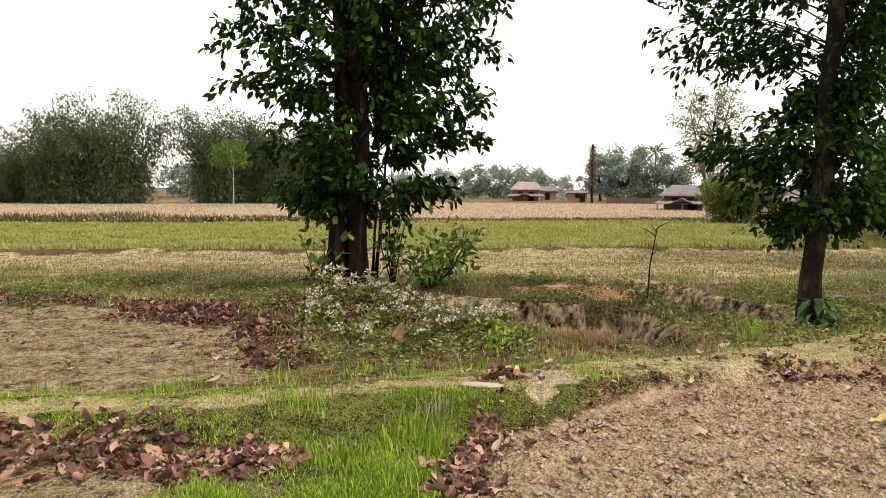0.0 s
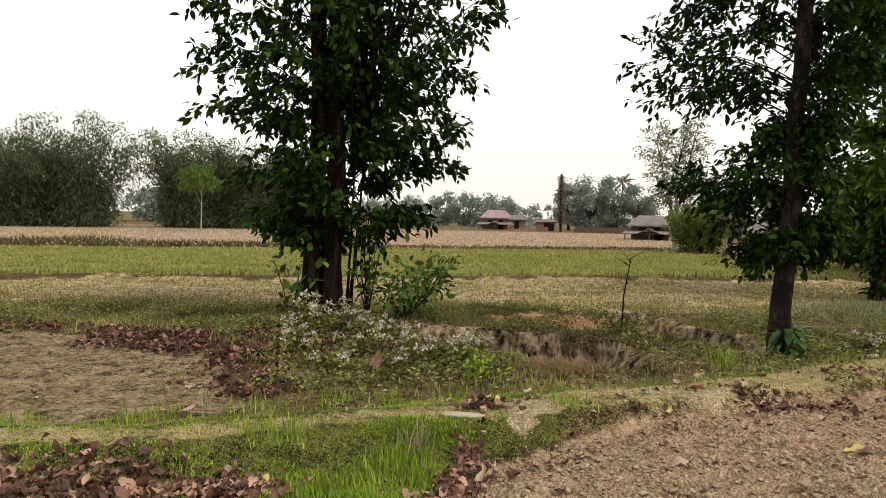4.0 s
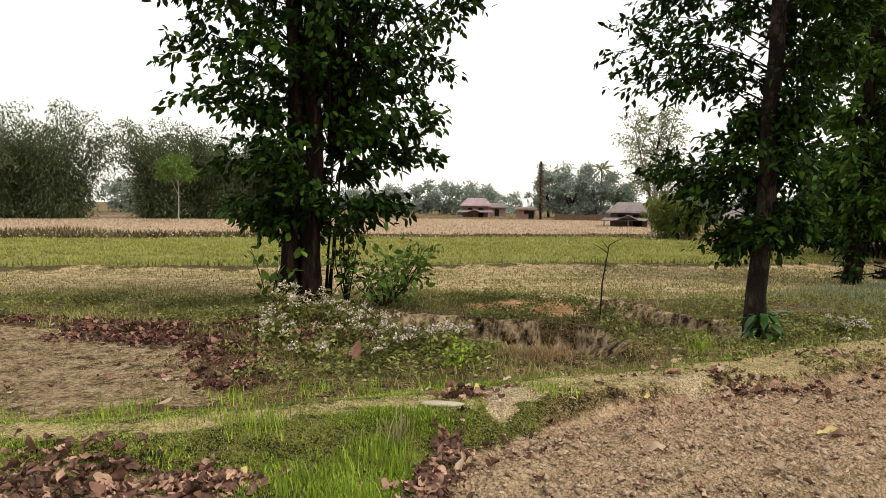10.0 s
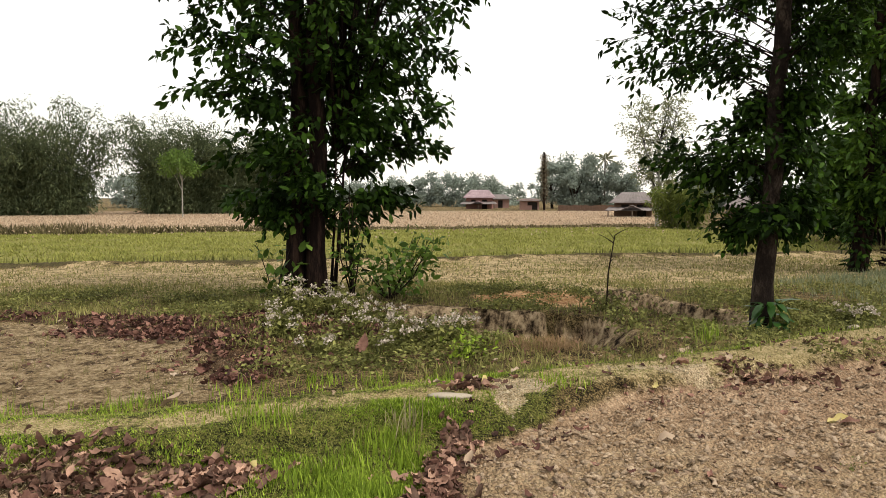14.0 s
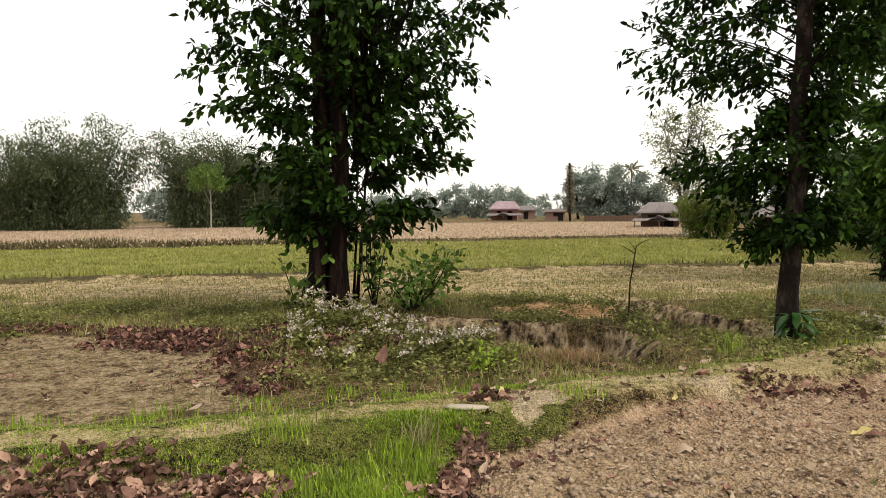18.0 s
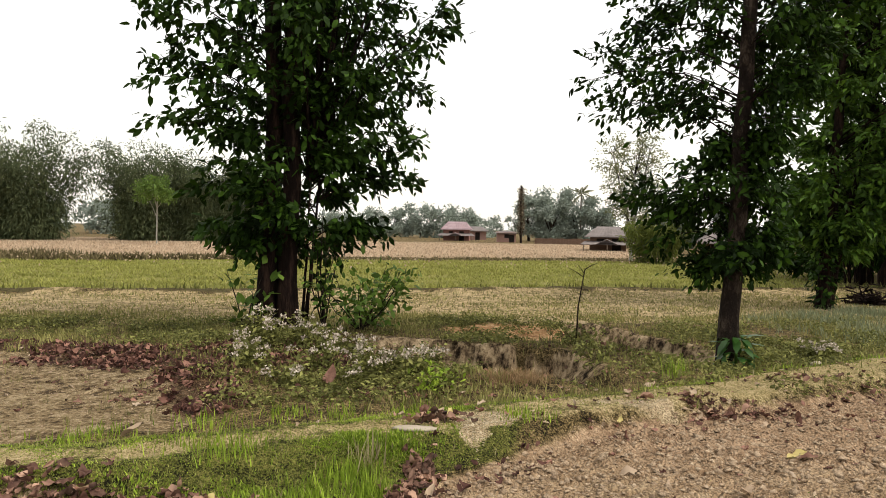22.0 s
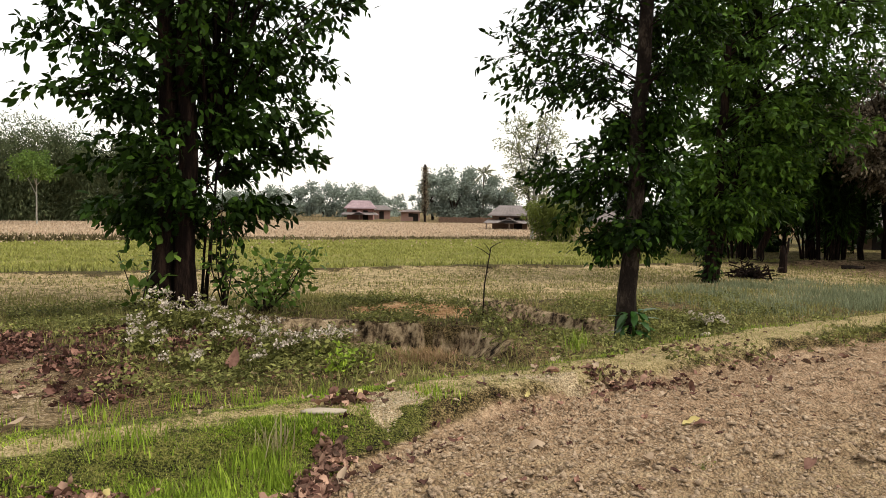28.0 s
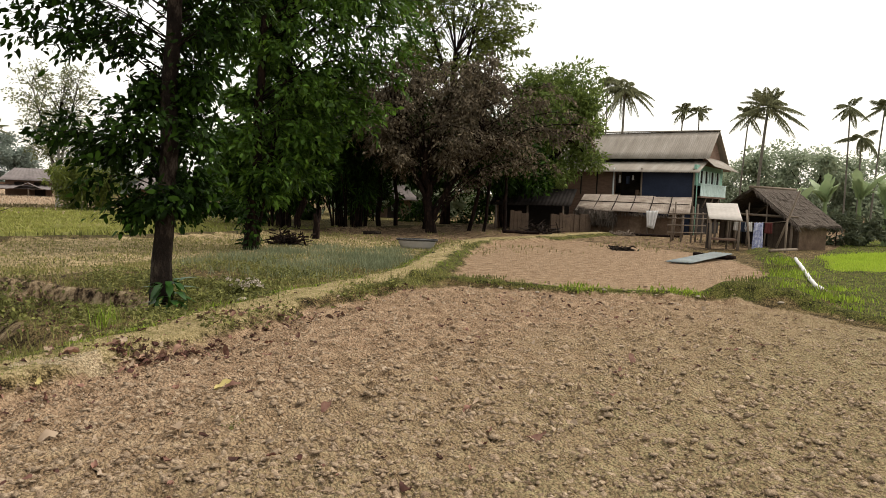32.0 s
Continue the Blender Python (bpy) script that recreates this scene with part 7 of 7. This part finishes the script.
lone_leaf((2.85, 4.83), 0.17, 10, LITTER_YELLOW, "broad yellow leaf lying on the ploughed plot")
lone_leaf((1.54, 4.54), 0.17, -8, LITTER_PALE, "long curled tan leaf on the ploughed plot")
lone_leaf((1.76, 5.47), 0.10, 60, LITTER_YELLOW, "orange-yellow leaf at the edge of the footpath", 0.4)
lone_leaf((0.36, 5.18), 0.12, 70, LITTER_YELLOW, "yellow leaf propped against the path's bank", 0.9)
lone_leaf((0.28, 5.28), 0.14, 40, LITTER_PALE, "pale brown leaf on the path's bank", 0.6)
lone_leaf((-1.03, 3.80), 0.12, 80, LITTER_YELLOW, "pale yellow leaf standing in the grass", 0.7)
lone_leaf((0.18, 4.0), 0.14, 70, LITTER_PALE, "pale curled leaf in the grass", 0.7)
lone_leaf((3.8, 2.55), 0.15, -30, LITTER, "dark brown leaf on the ploughed plot", 0.1)
lone_leaf((6.15, 3.12), 0.17, 40, LITTER, "dark curled leaf on the ploughed plot", 0.5)
lone_leaf((3.95, 3.2), 0.10, 15, LITTER_PALE, "small pale leaf on the ploughed plot", 0.2)
lone_leaf((3.1, 3.85), 0.15, 25, LITTER, "dark brown leaf on the plough ridge", 0.4)
lone_leaf((2.83, 4.66), 0.13, -20, LITTER, "dark brown leaf beside the yellow leaf", 0.3)
lone_leaf((-1.95, 5.12), 0.18, 20, LITTER_PALE, "brown leaf caught in the grass", 0.5)
lone_leaf((-0.72, 6.75), 0.26, 80, LITTER, "large reddish brown leaf under the weeds", 0.5)
lone_leaf((2.45, 6.75), 0.14, 20, LITTER_PALE, "pale leaf by the footpath", 0.2)


def stone(at, size, label, turn=0.0):
    g = np.random.default_rng(int(abs(at[0] * 77 + at[1] * 31)))
    t = thing("stone", (at[0], at[1], ground_z(*at)), label, "stone", turn=turn)
    bm = bmesh.new()
    bmesh.ops.create_icosphere(bm, subdivisions=2, radius=1.0)
    for w in bm.verts:
        w.co *= 1 + 0.16 * noise.noise(w.co * 1.7 + Vector(at + (0.0,)))
        w.co = Vector((w.co.x * size[0], w.co.y * size[1], max(-0.4, w.co.z) * size[2] + size[2] * 0.4))
    part("body", bm, STONE, t, smooth=True)


stone((0.10, 4.96), (0.17, 0.06, 0.022), "flat pale stone slab beside the footpath", -8)
stone((4.55, 7.4), (0.07, 0.06, 0.05), "small pale stone by the path")
for i, (x, y) in enumerate(((9.27, 6.75), (9.36, 6.5), (10.0, 5.65), (9.62, 6.0), (10.9, 4.5), (11.35, 3.4), (9.1, 7.05))):
    stone((x, y), (0.045 + 0.01 * (i % 3), 0.035, 0.02), "small pale stone at the foot of the bund", 30 * i)


# ---------- flowering weeds, shrub, saplings ----------
def flower_bush(at, r, h, seed, blooms):
    g = np.random.default_rng(seed)
    t = thing("flowering_weed", (at[0], at[1], ground_z(*at)), "bushy weed with clusters of small white flowers", "weed", "flowering weeds")
    stems, heads, lp = [], [], []
    for i in range(max(4, int(blooms * 0.75))):
        a, d = g.uniform(0, 2 * np.pi), r * math.sqrt(g.uniform(0, 1))
        top = np.array([math.cos(a) * d, math.sin(a) * d, h * g.uniform(0.55, 1.0)])
        stems.append(tube([top * np.array([0.35, 0.35, 0]) - (0, 0, 0.05), top * np.array([0.75, 0.75, 0.5]), top], [0.006, 0.005, 0.003], 4))
        heads.append(top + g.normal(0, 0.024, (18, 3)) * np.array([1, 1, 0.5]))
        k = g.uniform(0.1, 0.95, (34, 1))
        lp.append(top * k * np.array([1, 1, 1]) + g.normal(0, 0.055, (34, 3)))
    v, f = join_np(stems)
    tagged(part_np("stalk", v, f, WEED_LEAF, t), kind="stuff")
    L = np.concatenate(lp)
    L[:, 2] = np.maximum(L[:, 2], 0.01)
    v, f = leaves_np(L, unit(g.normal(0, 1, L.shape) * np.array([1, 1, 0.6])), unit(g.normal(0, 0.5, L.shape) + np.array([0, 0, 1.0])), g.uniform(0.04, 0.09, len(L)), g.uniform(0.025, 0.05, len(L)), 0.15, False)
    tagged(part_np("foliage", v, f, WEED_LEAF, t), kind="stuff")
    H = np.concatenate(heads)
    v, f = leaves_np(H, unit(g.normal(0, 1, H.shape) + np.array([0, 0, 0.6])), unit(g.normal(0, 1, H.shape)), 0.03, 0.026, 0.1, False)
    tagged(part_np("blossom", v, f, PETAL, t, "clustered small white flowers"), kind="stuff")


for i, (x, y, r, h, n) in enumerate(((-1.85, 9.3, 0.26, 0.60, 12), (-1.6, 8.8, 0.28, 0.5, 14), (-1.3, 9.2, 0.28, 0.52, 14), (-0.95, 8.9, 0.3, 0.48, 12), (-0.6, 8.7, 0.3, 0.42, 12), (-0.2, 8.4, 0.32, 0.36, 13), (-1.5, 7.9, 0.28, 0.34, 10),
                                     (-0.3, 7.8, 0.3, 0.33, 15), (0.05, 7.6, 0.28, 0.33, 14), (-0.9, 8.0, 0.32, 0.34, 11), (5.05, 8.2, 0.26, 0.24, 16), (5.35, 8.45, 0.2, 0.2, 10), (-0.55, 7.35, 0.28, 0.26, 9), (-1.15, 7.4, 0.28, 0.24, 7),
                                     (0.25, 8.1, 0.26, 0.34, 10), (-1.75, 8.3, 0.26, 0.36, 8))):
    flower_bush((x, y - (0.55 if x < 1 else 0.0)), r, h * 0.85, 600 + i, n)


def leafy_shrub(name, label, at, h, stems, leaf, mat, seed, spread=0.5, per=60, category="shrub"):
    g = np.random.default_rng(seed)
    t = thing(name, (at[0], at[1], ground_z(*at)), label, category)
    P, W = [], []
    for i in range(stems):
        a = g.uniform(0, 2 * np.pi)
        tip = np.array([math.cos(a) * spread * g.uniform(0.3, 1), math.sin(a) * spread * g.uniform(0.3, 1), h * g.uniform(0.55, 1)])
        line = np.array([(0, 0, -0.05), tip * np.array([0.55, 0.55, 0.5]) + g.normal(0, 0.06, 3) * h, tip])
        v, f = tube(line, np.array([0.014, 0.01, 0.004]) * min(1.0, h * 0.8), 5)
        part_np("stem", v, f, BARK_GREY, t)
        k = g.uniform(0.25, 1, (per, 1))
        P.append(np.where(k < 0.5, line[0] + (line[1] - line[0]) * k * 2, line[1] + (line[2] - line[1]) * (k * 2 - 1)) + g.normal(0, 0.12, (per, 3)) * (0.25 if h < 0.1 else 0.6 if h < 0.6 else 1.0))
        W.append(unit(tip * 0.4 + g.normal(0, 0.6, (per, 3)) - np.array([0, 0, 0.2])))
    P, W = np.concatenate(P), np.concatenate(W)
    s = leaf[0] * g.uniform(0.5, 1.2, len(P))
    v, f = leaves_np(P, W, unit(g.normal(0, 0.5, P.shape) + np.array([0, 0, 1.0])), s, s * leaf[1], 0.2)
    tagged(part_np("foliage", v, f, mat, t), kind="stuff")
    return t


leafy_shrub("shrub", "open arching green shrub beside the twin-trunked tree", (-0.62, 10.2), 0.95, 13, (0.13, 0.5), LEAF_SHRUB, 651, 1.0, 50)
leafy_shrub("shrub", "thin leafy suckers at the foot of the twin-trunked tree", (-1.2, 10.5), 1.8, 6, (0.16, 0.5), LEAF_DEEP, 652, 0.5, 22)
leafy_shrub("shrub", "few leafy shoots sprouting low from the twin trunk", (-2.3, 10.2), 1.15, 4, (0.18, 0.52), LEAF_SHRUB, 656, 0.6, 18)
leafy_shrub("seedling", "small green seedling alone on the ploughed plot", (2.42, 3.95), 0.05, 6, (0.022, 0.6), WEED_LEAF, 657, 0.05, 8, "plant")
leafy_shrub("seedling", "bright green seedling clump under the weeds", (0.3, 6.62), 0.2, 9, (0.06, 0.5), GRASS, 653, 0.22, 26, "plant")
leafy_shrub("weed_clump", "low leafy weeds below the bare sapling", (2.3, 8.9), 0.3, 10, (0.06, 0.5), WEED_LEAF, 654, 0.5, 40, "plant")
leafy_shrub("weed_clump", "low leafy weeds on the pit's rim", (2.3, 7.9), 0.25, 9, (0.06, 0.5), WEED_LEAF, 655, 0.4, 40, "plant")


def bare_sapling(at, h):
    t = thing("bare_sapling", (at[0], at[1], ground_z(*at)), "thin leafless sapling with a forked top", "sapling")
    v, f = tube([(0, 0, -0.05), (0.02, 0, h * 0.5), (0.10, 0, h)], [0.012, 0.010, 0.007], 6)
    part_np("stem", v, f, BARK_GREY, t)
    for a, b in (((0.08, 0, h * 0.9), (-0.12, 0.05, h * 1.02)), ((0.10, 0, h), (0.28, 0.0, h * 1.09)), ((0.09, 0, h * 0.95), (0.02, 0.1, h * 1.06)), ((0.05, 0, h * 0.65), (0.09, 0, h * 0.69))):
        v, f = tube([a, (np.array(a) + np.array(b)) / 2 + (0, 0, 0.01), b], [0.007, 0.005, 0.002], 4)
        part_np("twig", v, f, BARK_GREY, t)


bare_sapling((2.3, 9.15), 1.0)


def straw_clump(at):
    g = np.random.default_rng(661)
    t = thing("straw_clump", (at[0], at[1], ground_z(*at)), "clump of dry orange straw by the footpath", "straw")
    n = 700
    P = g.normal(0, 1, (n, 3)) * np.array([0.16, 0.10, 0])
    v, f = blades_np(P, g.uniform(0.04, 0.13, n), 0.006, 2.0, g)
    tagged(part_np("straw_tuft", v, f, leaf_mat("orange_straw", (0.16, 0.09, 0.04), (0.27, 0.17, 0.085), (0.38, 0.27, 0.15), 0.15, 0.8), t), kind="stuff")


straw_clump((1.15, 6.9))


GLOSSY = leaf_mat("glossy_broad_leaf", (0.004, 0.014, 0.003), (0.018, 0.058, 0.008), (0.06, 0.15, 0.02), 0.15, 0.4, 0.25)


def foot_plant(at):
    t = thing("broad_leaf_plant", (at[0], at[1], ground_z(*at)), "glossy dark green broad-leaved plant at the foot of the slender tree", "plant")
    g = np.random.default_rng(671)
    for k in range(40):
        a = 2 * np.pi * k / 13 + g.uniform(-0.2, 0.2)
        o = np.array([[math.cos(a), math.sin(a), g.uniform(-1.3, 0.5)]])
        s = g.uniform(0.17, 0.26)
        root = np.array([[0.1 * math.cos(a), 0.1 * math.sin(a), g.uniform(0.16, 0.48)]])
        v, f = leaves_np(root, o, np.array([[0, 0, 1.0]]) - o * 0.5, s, s * 0.45, 0.3)
        part_np("leaf", v, f, GLOSSY, t)
    v, f = tube([(0, 0, -0.05), (0.0, 0.01, 0.3)], [0.03, 0.015], 6)
    part_np("stem", v, f, LEAF_FRESH, t)


foot_plant((3.93, 7.98))


def grass_tuft(at, r, h, blades, seed, mat, label="tall tuft of green grass", width=0.008):
    g = np.random.default_rng(seed)
    t = thing("grass_tuft", (at[0], at[1], ground_z(*at)), label, "grass", "grass tufts")
    P = g.normal(0, 1, (blades, 3)) * np.array([r, r, 0])
    v, f = blades_np(P, g.uniform(0.35, 1.0, blades) * h, width, 0.7, g)
    tagged(part_np("blade_tuft", v, f, mat, t), kind="stuff")


for i, (x, y, r, h, n) in enumerate(((-0.32, 4.35, 0.10, 0.15, 260), (-0.18, 4.05, 0.08, 0.14, 200), (-0.5, 4.1, 0.10, 0.11, 220), (-1.05, 4.45, 0.14, 0.12, 150), (-0.75, 3.75, 0.12, 0.14, 140), (-1.3, 4.55, 0.12, 0.12, 120), (-0.95, 5.75, 0.12, 0.12, 120), (-2.2, 5.1, 0.14, 0.12, 140),
                                     (-1.5, 5.45, 0.14, 0.12, 140), (0.1, 5.75, 0.12, 0.12, 110), (-0.5, 5.7, 0.12, 0.12, 120), (0.95, 5.3, 0.12, 0.10, 120), (2.9, 7.2, 0.08, 0.3, 60), (-3.1, 4.85, 0.16, 0.12, 140), (-0.35, 3.55, 0.1, 0.16, 120))):
    grass_tuft((x, y), r, h, n, 700 + i, GRASS)
for i, (x, y) in enumerate(((11.7, 3.9), (12.0, 3.4), (11.6, 2.7), (12.8, 4.1), (14.2, 4.2), (15.3, 4.45), (11.2, 2.0), (12.5, 3.8), (12.2, 2.8), (9.2, 7.5), (9.9, 6.05), (10.8, 4.85), (16.2, 4.8), (17.5, 5.2), (18.6, 5.6), (13.0, 3.0), (14.6, 3.5), (11.9, 3.0), (12.3, 3.2))):
    grass_tuft((x, y), 0.22, 0.08 if x < 11.4 else 0.12, 150, 730 + i, GRASS if i % 3 else WEED_LEAF, "rank grass tuft on the bund", 0.02)
grass_tuft((-0.2, 4.5), 0.06, 0.3, 30, 760, GRASS_DRY, "dry pale grass stalks by the footpath")

# ---------- seedlings on the left plot ----------
x, y = rng.uniform(-7, -1.9, 260), rng.uniform(5.2, 8.2, 260)
k = inside(x, y, PLOT_LEFT) & (fbm(x, y, 2, 81) > -0.25)
x, y = x[k], y[k]
P = np.repeat(np.stack([x, y, height(x, y)], 1), 6, 0) + rng.normal(0, 0.012, (len(x) * 6, 3)) * np.array([1, 1, 0])
v, f = blades_np(P, rng.uniform(0.04, 0.11, len(P)), 0.004, 0.5, rng)
cover("seedlings", "thin green seedlings on the sandy plot", v, f, GRASS_MIXED, "crop")
P = scatter(5000, -8, 3, 3.0, 4.2, rng, lambda z, x, y: (z["soil"] - z["plough"]))
v, f = leaves_np(P + np.array([0, 0, 0.012]), unit(rng.normal(0, 1, (len(P), 3)) * np.array([1, 1, 0.1])), np.array([[0, 0, 1.0]]) + 0 * P, rng.uniform(0.05, 0.13, len(P)), 0.005, 0.05, False)
cover("straw_bits", "bits of dry straw on the bare earth", v, f, GRASS_DRY, "straw")
